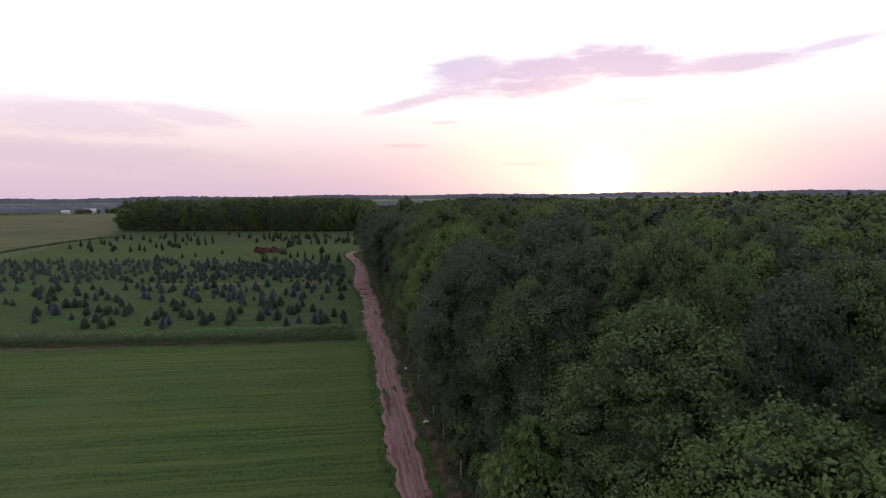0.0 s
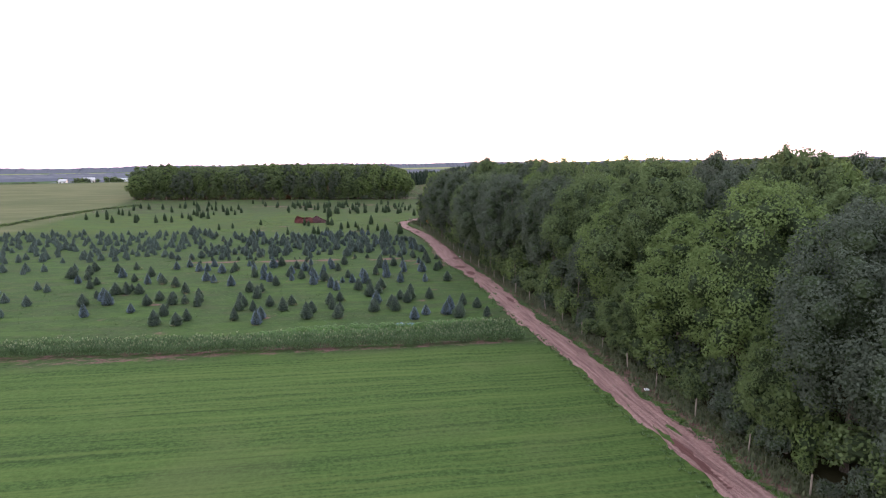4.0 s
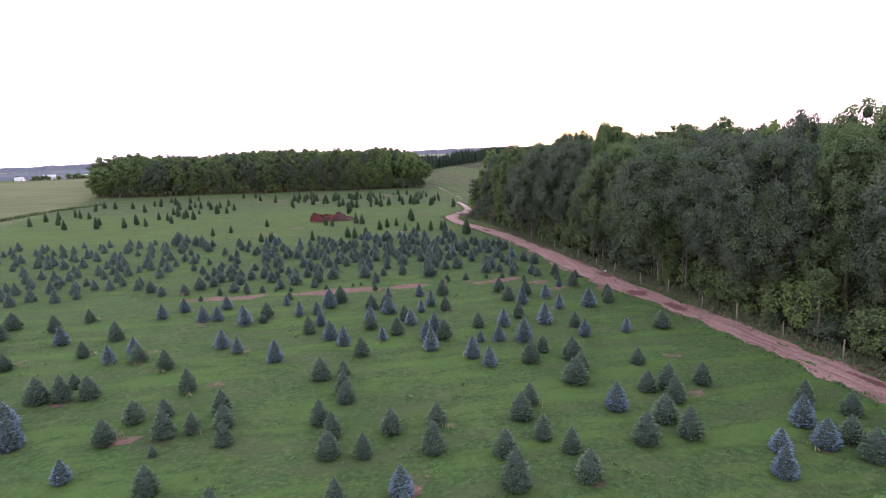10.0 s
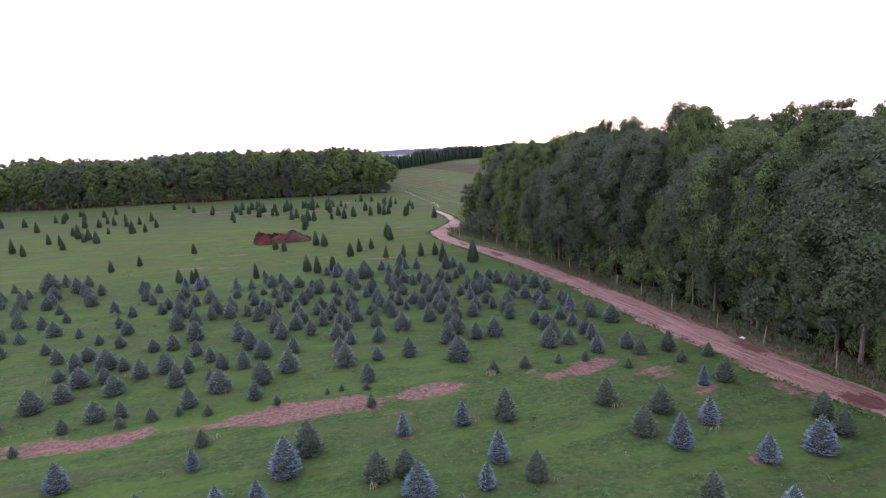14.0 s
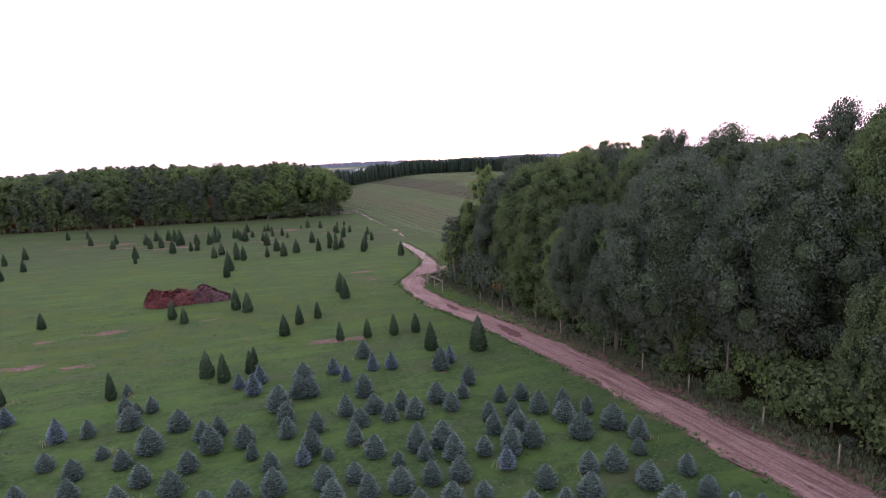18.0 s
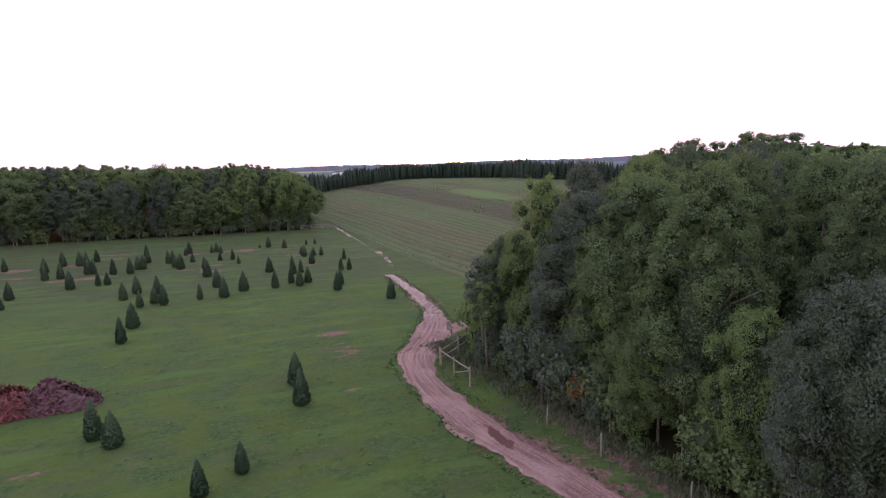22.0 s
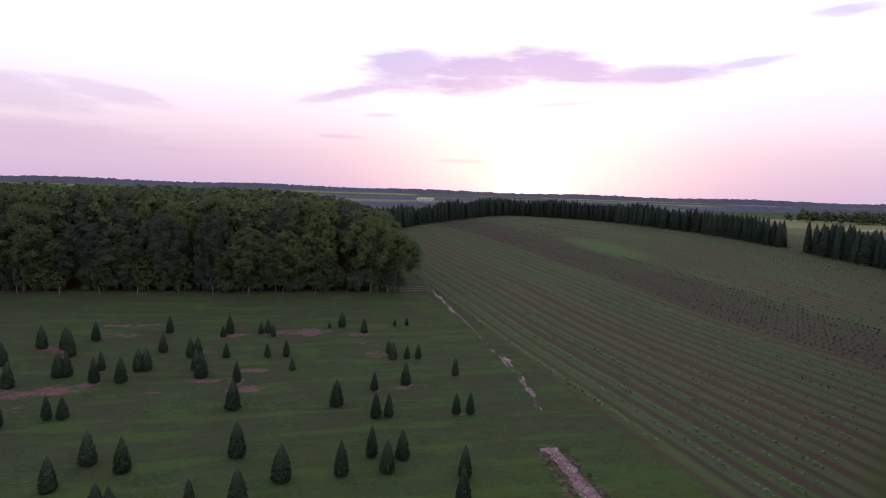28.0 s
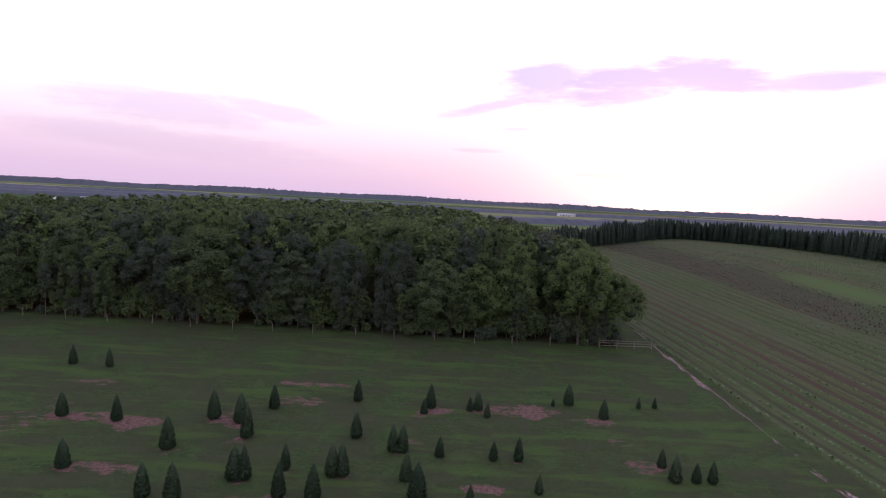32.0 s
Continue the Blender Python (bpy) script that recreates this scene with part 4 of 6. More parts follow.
ROW_F = [(-38.8, 131.9, 1.8, 1), (-37.1, 132.1, 1, 0), (-60.9, 132.9, 1.9, 0), (-6.1, 133, 1.7, 1), (-10.5, 133.2, 1.8, 0), (-19.4, 133.5, 1.8, 1), (-33.5, 133.6, 1.6, 1), (-31.7, 133.7, 1.4, 1), (-36.8, 133.8, 1.7, 0), (-25.9, 133.9, 1.7, 0), (-24.4, 133.9, 1.5, 0), (-43.1, 134, 1.8, 1), (-41.7, 134, 1.6, 1), (-63.9, 134.3, 1.5, 0), (-56.8, 134.4, 1.8, 0), (-39.3, 134.5, 1.4, 1), (-7.7, 135.3, 1.8, 0), (-30.3, 136, 2.2, 1), (-47.6, 136.7, 1.6, 1), (-61.5, 136.8, 1.8, 0), (-54.7, 137.4, 1.5, 0), (-10.2, 137.5, 1.8, 0), (-2.4, 137.6, 1.4, 1), (-0.6, 137.6, 1.8, 0)]
ROW_G = [(-29, 137.9, 2, 0), (-17.1, 137.9, 2, 0), (-23.5, 138.1, 1.4, 1), (-19.8, 138.2, 1.5, 1), (-35, 138.3, 1.3, 1), (-41.4, 138.6, 1.6, 1), (-45.8, 138.7, 1.6, 1), (-34.8, 141.1, 1, 0), (-0.8, 141.8, 1, 0), (1.9, 142, 1.1, 0), (-5.2, 142.2, 0.8, 0), (-24.6, 142.5, 1, 0), (-45, 143.5, 0.7, 0), (-2.6, 144.3, 1.3, 0), (-0, 144.3, 1.7, 0), (-7.4, 144.6, 0.9, 0), (-9.5, 145, 0.8, 0), (-14.9, 145.1, 1, 0), (-12.3, 145.1, 1, 0), (-39.9, 145.2, 0.8, 0), (-34.8, 145.3, 0.7, 0), (-30.5, 145.3, 0.7, 0), (-24.4, 145.5, 0.6, 0), (-38.2, 145.7, 0.9, 0)]
ROW_H = [(-27.1, 145.7, 0.5, 0), (-43.2, 145.8, 1, 0), (-36.6, 145.8, 0.7, 0), (-26.1, 145.9, 0.5, 0), (-5.4, 146.1, 1.4, 3), (-2.6, 146.1, 1.4, 3), (-31.9, 146.8, 1.2, 3), (-24, 146.9, 1.4, 3), (-41.7, 147, 1.3, 3), (-40.2, 147, 1.1, 3), (-36.1, 147, 1.4, 3), (-47.5, 147.3, 1.4, 3), (-50.2, 147.6, 1.2, 3), (-16.4, 148.7, 1.9, 3), (-8.3, 148.8, 1.7, 3), (-6.4, 148.8, 1.2, 3), (-4.1, 149, 1.4, 3), (-34.3, 149.1, 1.6, 3), (-31.4, 149.5, 1.8, 3), (-52, 150, 1.5, 3), (-46.2, 150, 1.6, 3), (-3.8, 150.5, 1.5, 3), (-6.9, 150.7, 1.6, 3), (-25.1, 150.7, 1.8, 3)]
ROW_I = [(-19.9, 150.9, 1.6, 3), (-22.5, 151.1, 1.1, 3), (-29.4, 151.2, 1.7, 3), (-44.7, 151.3, 1.3, 3), (-41.5, 151.3, 1.4, 3), (-35.1, 151.3, 1, 3), (-37.4, 151.3, 1.6, 3), (0.4, 152.9, 1.6, 3), (-15.9, 153, 1.8, 3), (-3.7, 153, 1.3, 3), (-11.5, 153.1, 1.6, 3), (-6.3, 153.1, 1.5, 3), (-13.2, 153.2, 1.4, 3), (-32.8, 153.4, 1.4, 3), (-25.2, 153.6, 1.4, 3), (-34.4, 153.7, 1.3, 3), (-44.3, 153.9, 1.5, 3), (-36.9, 153.9, 1.3, 3), (-42.7, 154, 1.2, 3), (-40.3, 154.2, 1.4, 3), (-38.6, 154.6, 1.6, 3), (-0.5, 154.9, 1.6, 3), (-6.5, 154.9, 1.3, 3), (-14.4, 155.2, 1.7, 3)]
ROW_J = [(-10.6, 155.2, 1.1, 3), (-3.7, 155.3, 1.3, 3), (-31.3, 155.3, 1.5, 3), (-21.5, 155.5, 1.4, 3), (-28.8, 155.6, 1.3, 3), (-46.2, 155.7, 1, 3), (-35.4, 155.7, 1.3, 3), (-23.9, 156, 1.3, 1), (-41.9, 156.4, 1.1, 3), (-38.8, 157.2, 0.8, 3), (-1.4, 157.4, 1.8, 1), (-43.3, 157.4, 1.6, 3), (-8, 157.6, 1.6, 3), (-14.3, 157.6, 1.6, 3), (0.7, 157.6, 1, 3), (-24.9, 157.8, 1.5, 3), (-18.8, 157.8, 1.7, 3), (-45.7, 158, 1.4, 3), (-36.7, 158, 1.3, 3), (-32.4, 158.1, 1.7, 3), (-3.3, 159.4, 1.5, 3), (-13, 159.6, 1.5, 3), (-11.1, 159.7, 1.5, 3), (-0.6, 159.7, 1.2, 3)]
ROW_K = [(-7.4, 159.8, 1.5, 3), (-15.6, 159.8, 1.7, 3), (-27, 159.9, 1.4, 3), (-29.6, 160, 1.5, 3), (-23.7, 160, 1.4, 3), (-20.9, 160.1, 1.4, 3), (-18.3, 160.1, 1.2, 3), (-45.3, 160.1, 1.2, 3), (-47.6, 160.2, 1.3, 3), (-38.8, 160.4, 1.4, 3), (-40.4, 160.6, 1.1, 3), (-33.3, 160.8, 1.4, 3), (-2.8, 161.7, 1.5, 3), (-8, 161.9, 1.2, 3), (0.1, 161.9, 1.2, 3), (-6.3, 162.1, 1.5, 3), (-30.1, 162.2, 1.6, 3), (-13.5, 162.2, 1.4, 3), (-9.8, 162.2, 1.3, 3), (-28.2, 162.4, 1.4, 3), (-25.6, 162.5, 1.4, 3), (-18.7, 162.5, 1.4, 3), (-37.2, 162.6, 1.8, 3), (-33.5, 162.6, 1.4, 3)]
ROW_L = [(-23.9, 162.6, 1.2, 3), (-22.3, 162.6, 1.4, 3), (-43.5, 163.1, 1, 3), (-49.4, 163.4, 1, 3), (-18.2, 163.5, 0.9, 3), (-3.3, 163.9, 1.5, 3), (-7.8, 164.1, 1.3, 3), (-24.9, 164.3, 1.2, 3), (-13.3, 164.3, 1.5, 3), (-4.8, 164.3, 1.3, 3), (-27.5, 164.5, 1.4, 3), (-11.4, 164.5, 1, 3), (-30.1, 164.6, 1.4, 3), (-20.4, 164.6, 1.2, 3), (-15, 164.6, 1.4, 3), (-22.1, 164.8, 1.4, 3), (-18.6, 164.8, 1.4, 3), (-16.7, 164.8, 1.1, 1), (-0.8, 164.8, 1, 3), (-45.6, 164.8, 0.9, 3), (-33.6, 164.9, 0.9, 3), (0.5, 166.3, 1.5, 3), (-31.7, 166.7, 1.6, 3), (-11.8, 166.7, 1.4, 3)]
ROW_M = [(-8.8, 166.7, 1.4, 1), (-39.3, 166.9, 1.6, 3), (-25.8, 166.9, 1.2, 3), (-24.2, 166.9, 1.3, 3), (-15.2, 167, 1.4, 3), (-13.4, 167, 1.4, 3), (-37.6, 167.1, 1.6, 3), (-30, 167.1, 1.2, 3), (-17, 167.1, 1.4, 3), (-43.7, 167.1, 1.3, 3), (-27.6, 167.2, 1.1, 3), (-22.4, 167.2, 1.3, 3), (-18.9, 167.4, 1.4, 3), (-47.9, 167.6, 1, 3), (-7.8, 168, 1.8, 3), (-2.7, 168, 1.7, 3), (0, 168.2, 1.7, 3), (-6, 168.4, 1.7, 3), (-9.3, 168.7, 1.2, 3), (-30.5, 168.9, 1.4, 3), (-11.2, 168.9, 1.6, 3), (-7.3, 168.9, 1.5, 3), (-32.8, 169, 1.3, 3), (-17.3, 169, 1.2, 3)]
ROW_N = [(-27.8, 169.1, 1.3, 3), (-19, 169.1, 1.4, 3), (-50.4, 169.1, 1.5, 3), (-34.5, 169.2, 1.5, 3), (-36.3, 169.3, 1.3, 3), (-25.2, 169.3, 1.3, 3), (-23.5, 169.6, 1.3, 3), (-21.7, 169.6, 1.5, 3), (-12.8, 169.6, 1.2, 3), (-14.5, 169.7, 0.9, 3), (-44.9, 169.7, 1.2, 3), (-38.1, 170.1, 0.9, 3), (-2.2, 170.6, 1.5, 3), (-11.2, 170.7, 1.7, 3), (-0.2, 170.8, 1.3, 3), (-7.5, 170.9, 1.4, 3), (-5.7, 170.9, 1.3, 3), (-12.9, 170.9, 1.6, 3), (-31.1, 171, 1.3, 3), (-39.5, 171.2, 2, 3), (-15.5, 171.3, 1.4, 3), (-36, 171.5, 1.7, 3), (-34.4, 171.6, 1.5, 3), (-29.5, 171.7, 1.3, 3)]
ROW_O = [(-26.9, 171.8, 1.5, 3), (-12.5, 172, 1.3, 3), (-21.6, 172.1, 1.3, 3), (-18.2, 172.2, 0.8, 3), (-38.6, 172.2, 1.2, 3), (-19.7, 172.2, 1.3, 1), (-1.2, 172.3, 1.4, 3), (-3.1, 172.4, 1.6, 3), (-52.4, 172.4, 1.4, 3), (-5.1, 172.7, 1.3, 3), (-6.9, 172.8, 1.3, 3), (-0.6, 173.2, 1.1, 3), (-16.3, 173.3, 1.5, 3), (-19, 173.4, 1.6, 3), (-32.1, 173.6, 1.3, 3), (-41.6, 173.7, 1.3, 3), (-44.5, 173.7, 1.3, 3), (-28.6, 173.8, 1.3, 3), (-6.4, 173.8, 0.9, 3), (-22.5, 174.2, 1.1, 3), (-26.1, 174.3, 1.3, 3), (-50.8, 174.3, 1, 3), (-34.7, 174.5, 1.1, 3), (-3.1, 175, 1.3, 3)]
ROW_P = [(-4.7, 175.3, 1.3, 3), (-8.6, 175.4, 1.4, 3), (-11.4, 175.4, 1.5, 3), (-13.2, 175.6, 1.4, 3), (-15.3, 175.7, 1.3, 3), (-41.3, 176, 1.3, 3), (-38.5, 176, 1.4, 3), (-22.8, 176.1, 1.5, 3), (-32.3, 176.1, 1.3, 3), (-24.8, 176.2, 1.7, 3), (-20.1, 176.2, 1.4, 3), (-18.2, 176.2, 1.4, 3), (-46.7, 176.2, 1.4, 3), (-29.8, 176.4, 1.2, 3), (-36.9, 176.8, 1.3, 3), (-6.9, 177.2, 1.2, 3), (-9, 177.3, 1.5, 3), (-11.8, 177.3, 1.4, 3), (-13.8, 177.5, 1.4, 3), (-28.4, 177.7, 1.8, 3), (-15.8, 177.8, 1.6, 3), (-25.3, 178.1, 1.4, 3), (-34.1, 178.1, 1.1, 3), (-31.1, 178.2, 0.9, 3)]
ROW_Q = [(-24.3, 178.4, 1.4, 3), (-37.1, 178.4, 1.3, 3), (-52.6, 178.4, 1.1, 3), (-19.9, 178.5, 1.5, 3), (-43.3, 178.6, 1.3, 3), (-40.4, 178.9, 1.2, 3), (-5.4, 179.4, 1.6, 3), (-26.8, 180.5, 1.5, 3), (-13.7, 180.7, 1.8, 3), (-40.2, 180.8, 1.4, 3), (-20.1, 180.9, 1.9, 3), (-50.1, 181, 1.6, 3), (-44.4, 181.1, 1.4, 3), (-54.7, 181.4, 1.5, 3), (-13.7, 181.8, 1.1, 1), (-34.3, 182.1, 1.7, 1), (-32.5, 182.1, 1.2, 3), (-30, 182.2, 1.6, 3), (-17.5, 182.6, 1.6, 3), (-18.3, 182.8, 1.7, 3), (-6.2, 183.4, 2, 3), (-51.1, 184.2, 1.7, 3), (-14.3, 184.5, 1.4, 1), (-38.8, 184.5, 1.8, 1)]
ROW_R = [(-29.8, 184.7, 0.9, 3), (-28.8, 184.7, 1.2, 3), (-21.6, 184.8, 1.8, 1), (-4.7, 184.9, 1.6, 1), (-30.6, 185.1, 1.3, 3), (-40.5, 185.1, 1.7, 1), (-43.6, 185.1, 1.2, 3), (-17.6, 185.4, 1.8, 3), (-45.4, 185.5, 1.6, 3), (-10, 185.6, 1.6, 1), (-11.6, 185.9, 1.6, 1), (-55.4, 186.2, 1.7, 3), (-14.9, 186.5, 1.5, 1), (-38.3, 186.6, 1.4, 1), (-22.6, 186.7, 1.3, 1), (-0.9, 186.8, 3.3, 2), (-50.4, 186.8, 1.4, 3), (-20.9, 187.2, 1.6, 1), (-32, 188.7, 2.2, 2), (-23.7, 188.7, 2.5, 2), (-5, 188.8, 2.8, 2), (-45.6, 188.9, 0.8, 3), (-30.9, 189, 1, 3), (-40.1, 189, 1.9, 2)]
ROW_S = [(-11.5, 189.4, 1.7, 3), (-53.7, 189.4, 2, 3), (-21.5, 189.8, 2.1, 2), (-25, 190.4, 2.4, 2), (-41.9, 190.4, 1.9, 2), (-39.8, 191, 1.8, 2), (-57.1, 191, 2.6, 3), (-21, 192.2, 1.7, 2), (-6.7, 195.2, 2.3, 2), (-4.3, 195.2, 2.1, 2), (-9.5, 195.5, 2.1, 2), (-12.3, 195.8, 2, 2), (-17.3, 200.3, 2.3, 2), (-52.9, 203.2, 1.9, 2), (-15.2, 204.1, 2.2, 2), (-12.8, 205.8, 2, 2), (-49.7, 207.1, 1.7, 2), (-27.4, 210.8, 2, 2), (-20.2, 213, 2.5, 2), (-28.8, 213.6, 2.4, 2), (-7.6, 214.5, 2.9, 2), (-21.5, 214.8, 2.8, 2), (-42.6, 215.9, 1.9, 2), (-7.2, 218.9, 2.8, 2)]
ROW_T = [(-73.1, 243.5, 2.3, 2), (-21.1, 245.5, 3, 2), (10.9, 246.2, 2.9, 2), (-66.7, 247, 2.6, 2), (-69.6, 250.5, 3.3, 2), (-59.6, 254.3, 3.1, 2), (5.5, 255, 2.8, 2), (-57, 255, 2.2, 2), (-64.9, 256, 1.6, 2), (-21, 256.6, 2.2, 2), (-72.2, 256.7, 2.3, 2), (-18.1, 256.8, 2.8, 2), (-10.3, 257.7, 3, 2), (-13.5, 258.1, 2.3, 2), (-19.3, 258.4, 2.4, 2), (7, 259, 2.7, 2), (1, 261, 2.7, 2), (-7.3, 261.1, 3, 2), (-2.7, 261.1, 2.9, 2), (-23.4, 262.5, 2.6, 2), (2.7, 263, 2.6, 2), (-37.7, 263.5, 1.6, 2), (0.2, 263.9, 2.7, 2), (-56, 264.1, 2.3, 2)]
ROW_U = [(-19.1, 264.6, 2.8, 2), (-10.8, 265.8, 3, 2), (-21.9, 266.3, 2.8, 2), (-83.2, 268.9, 2.7, 2), (-38.3, 270, 2.7, 2), (11.9, 271.8, 2.3, 2), (10.4, 271.9, 2.3, 2), (2, 272.2, 2.6, 2), (3.3, 272.2, 2.5, 2), (-70.7, 273, 2.4, 2), (-74, 273.2, 3.1, 2), (-61.7, 274.7, 2.4, 2), (-31.6, 275, 3, 2), (-67.9, 275.8, 2.5, 2), (-1.5, 276, 2.8, 2), (-28, 276.4, 2.3, 2), (-26.7, 276.4, 2.1, 2), (-11.8, 276.6, 3.1, 2), (3.2, 280.2, 2.2, 2), (7.2, 281.6, 2.7, 2), (-59.9, 281.6, 2.8, 2), (14.2, 284.2, 2.3, 2), (-11.9, 285, 2.4, 2), (-34.5, 285.6, 2.9, 2)]
ROW_V = [(-36.8, 285.8, 2.7, 2), (-24.1, 286.4, 2.9, 2), (-26.8, 286.6, 2.8, 2), (-15.9, 287.1, 3, 2), (-5.6, 288.7, 1.7, 2), (-30.9, 289, 2.8, 2), (-30.1, 289, 2.8, 2), (-44.9, 289.8, 2.4, 2), (-16.8, 290, 2.4, 2), (-23.1, 290.3, 2.8, 2), (-22.3, 290.4, 2.8, 2), (-27.2, 291.1, 2.3, 2), (7.7, 291.8, 2.5, 2), (9.7, 291.8, 1.9, 2), (11.3, 291.9, 2.1, 2), (-38.3, 294.1, 2.9, 2), (-8.6, 294.6, 1.9, 2), (7.7, 294.6, 1.9, 2), (-13.7, 294.7, 2, 2), (-6.2, 294.7, 2.3, 2), (-18.1, 295.4, 2.7, 2), (-17.2, 295.4, 2.7, 2), (-32.1, 297, 3.4, 2), (-21.8, 298.3, 2.6, 2)]
ROW_W = [(-45.4, 299.5, 2.6, 2), (-51, 300.2, 2.4, 2), (-33.7, 300.7, 3, 2), (-36.6, 301.3, 3, 2), (-31.3, 304.8, 2.6, 2), (-7.8, 305.1, 1.8, 2), (-14.9, 305.3, 1.7, 2), (6, 306.3, 2.4, 2), (-9.6, 306.6, 1.8, 2), (-8.6, 307, 2.4, 2), (-14.1, 307.1, 2.8, 2), (-22.5, 308.1, 2.6, 2), (0.9, 309.7, 1, 2), (11.8, 310.3, 1.4, 2), (3, 310.4, 2.6, 2), (13.9, 310.5, 1.4, 2), (-54, 315.2, 2.3, 2), (-58.6, 315.6, 2.4, 2)]
CONIFERS = [q for rows in (ROW_A, ROW_B, ROW_C, ROW_D, ROW_E, ROW_F, ROW_G, ROW_H, ROW_I, ROW_J, ROW_K, ROW_L, ROW_M, ROW_N, ROW_O, ROW_P, ROW_Q, ROW_R, ROW_S, ROW_T, ROW_U, ROW_V, ROW_W) for q in rows]
rng = np.random.default_rng(11)
FAR_SPRUCES = []
for _ in range(1400):                       # the far side of the plantation, seen only from a distance
    x, y = rng.uniform(-112, -44), rng.uniform(96, 196)
    if x > -52 - (y < 150) * 8 or x < -100 - (y - 95) * 0.05:
        continue
    if 139 < y < 146 or y < 140 and noise2(np.array(x), np.array(y), 0.18, 21) < -0.1:
        continue
    if all((x - q[0]) ** 2 + (y - q[1]) ** 2 > (6.5 if y < 145 else 4.5) for q in CONIFERS + FAR_SPRUCES):
        FAR_SPRUCES.append((x, y, rng.uniform(1.2, 1.9)))
CONIFERS.append((-21.8, 239.1, 2.8, 2))
for _ in range(160):
    x, y = rng.uniform(-104, -62), rng.uniform(225, 312)
    if all((x - q[0]) ** 2 + (y - q[1]) ** 2 > 14 for q in CONIFERS) and noise2(np.array(x), np.array(y), 0.14, 22) > 0.1:
        CONIFERS.append((x, y, rng.uniform(2.1, 2.9), 2))

make_ground()
tagged(ribbon("road", ROAD, 0.10, 3), "rutted reddish dirt farm road with ragged grassy edges", "road", kind="structure")
tagged(ribbon("road_track", [(x, y, 0.27 + 0.09 * math.sin(y * 0.31)) for x, y in TRACK[1:8]], 0.02, 5), "faint pale wheel track through the grass beside the crop field", "road", kind="structure")
tagged(ribbon("road_spur", SPUR, 0.09, 4), "short dirt spur leading into the wood", "road", kind="structure")

TRUNK_FIR = mesh_np("trunk", *(lambda t: (t[0], [t[1]]))(tube([(0, 0, -0.08), (0, 0, 0.3), (0, 0, 0.6)], [0.022, 0.018, 0.01], 6)), [M_BARK])
KINDS = {
    "blue_spruce": [branchy(30 + i, w, M_BLUE, 15, 1.55) for i, w in enumerate((0.66, 0.73, 0.80))],
    "green_spruce": [branchy(40 + i, w, M_SPRUCE, 15, 1.75) for i, w in enumerate((0.72, 0.80, 0.88))],
    "grey_spruce": [branchy(45 + i, w, M_GREY, 13, 2.0) for i, w in enumerate((0.78, 0.86, 0.94))],
    "slim_fir": [spruce_mesh("foliage", 50 + i, w, M_SLIM, 19, 0.058, True) for i, w in enumerate((0.37, 0.41, 0.46))],
}
LABELS = {
    "blue_spruce": ("young silvery blue spruce on the grass", "spruce"),
    "green_spruce": ("young dark green spruce on the grass", "spruce"),
    "grey_spruce": ("small rounded grey-green spruce in dense planting", "spruce"),
    "slim_fir": ("narrow dark green fir with a pointed top", "fir"),
}
FIR_SETS = {k: [] for k in KINDS}
for name, meshes in KINDS.items():
    for me in meshes:
        e = new(name)
        part("trunk", TRUNK_FIR, e)
        part("foliage", me, e)
        FIR_SETS[name].append(tagged(e, *LABELS[name], "plantation conifers"))
used = set()
for x, y, h, k in CONIFERS:
    kind = ("green_spruce", "blue_spruce", "slim_fir", "grey_spruce")[k]
    src = FIR_SETS[kind][rng.integers(3)]
    h = h * (1.08 if k == 3 else 1.04)
    wide = h * rng.uniform(0.94, 1.12)
    m = pose(x, y, float(gz(x, y)) - 0.03, 0, 0, rng.uniform(0, 360)) @ Matrix.Diagonal((wide, wide, h * 1.0, 1))
    if src.name not in used:
        used.add(src.name)
        src.matrix_basis = m
        continue
    ob = copy_thing(src, Matrix())
    ob.matrix_basis = m
for group in FIR_SETS.values():
    for src in group:
        if src.name not in used:
            for o in (*src.children_recursive, src):
                bpy.data.objects.remove(o)

far_v, far_f, far_b, o = [], [], [], 0
far_kinds = [spruce_arrays(47 + i, 0.74, 8, 0.14) for i in range(3)]
for x, y, h in FAR_SPRUCES:
    v, f = far_kinds[rng.integers(3)]
    far_v.append(v * h + [x, y, float(gz(x, y)) - 0.05])
    far_f.append(f[:-88] + o)
    far_b.append(f[-88:] + o)
    o += len(v)
tagged(new("far_spruces", mesh_np("far_spruces", np.concatenate(far_v), [np.concatenate(far_f), np.concatenate(far_b)], [M_GREY, M_NEEDLES_SHADE], [0, 1])), "many small grey-green spruces across the far plantation", "spruces", kind="stuff")

# ---- the woods ----
HERO = [bough_mesh("crown", 100 + i, rx, z0, 18.5, 58, 25000, 0.092, M_LEAF) for i, (rx, z0) in enumerate(((5.6, 3.2), (6.4, 4.0), (5.0, 2.6), (6.0, 4.8)))]
FINE = [bough_mesh("crown", 110 + i, rx, z0, 18.5, 60, 34000, 0.076, M_LEAF) for i, (rx, z0) in enumerate(((4.8, 2.0), (5.5, 3.0), (4.3, 1.6)))]
MID = [bough_mesh("crown", 120 + i, rx, z0, 18.5, 56, 18000, 0.112, M_LEAF) for i, (rx, z0) in enumerate(((5.6, 3.2), (6.4, 4.2), (5.0, 2.6), (5.8, 5.0)))]
TOPS = [bough_mesh("crown", 125 + i, rx, 8.0, 18.5, 34, 8500, 0.13, M_LEAF) for i, rx in enumerate((5.0, 5.8, 4.6))]
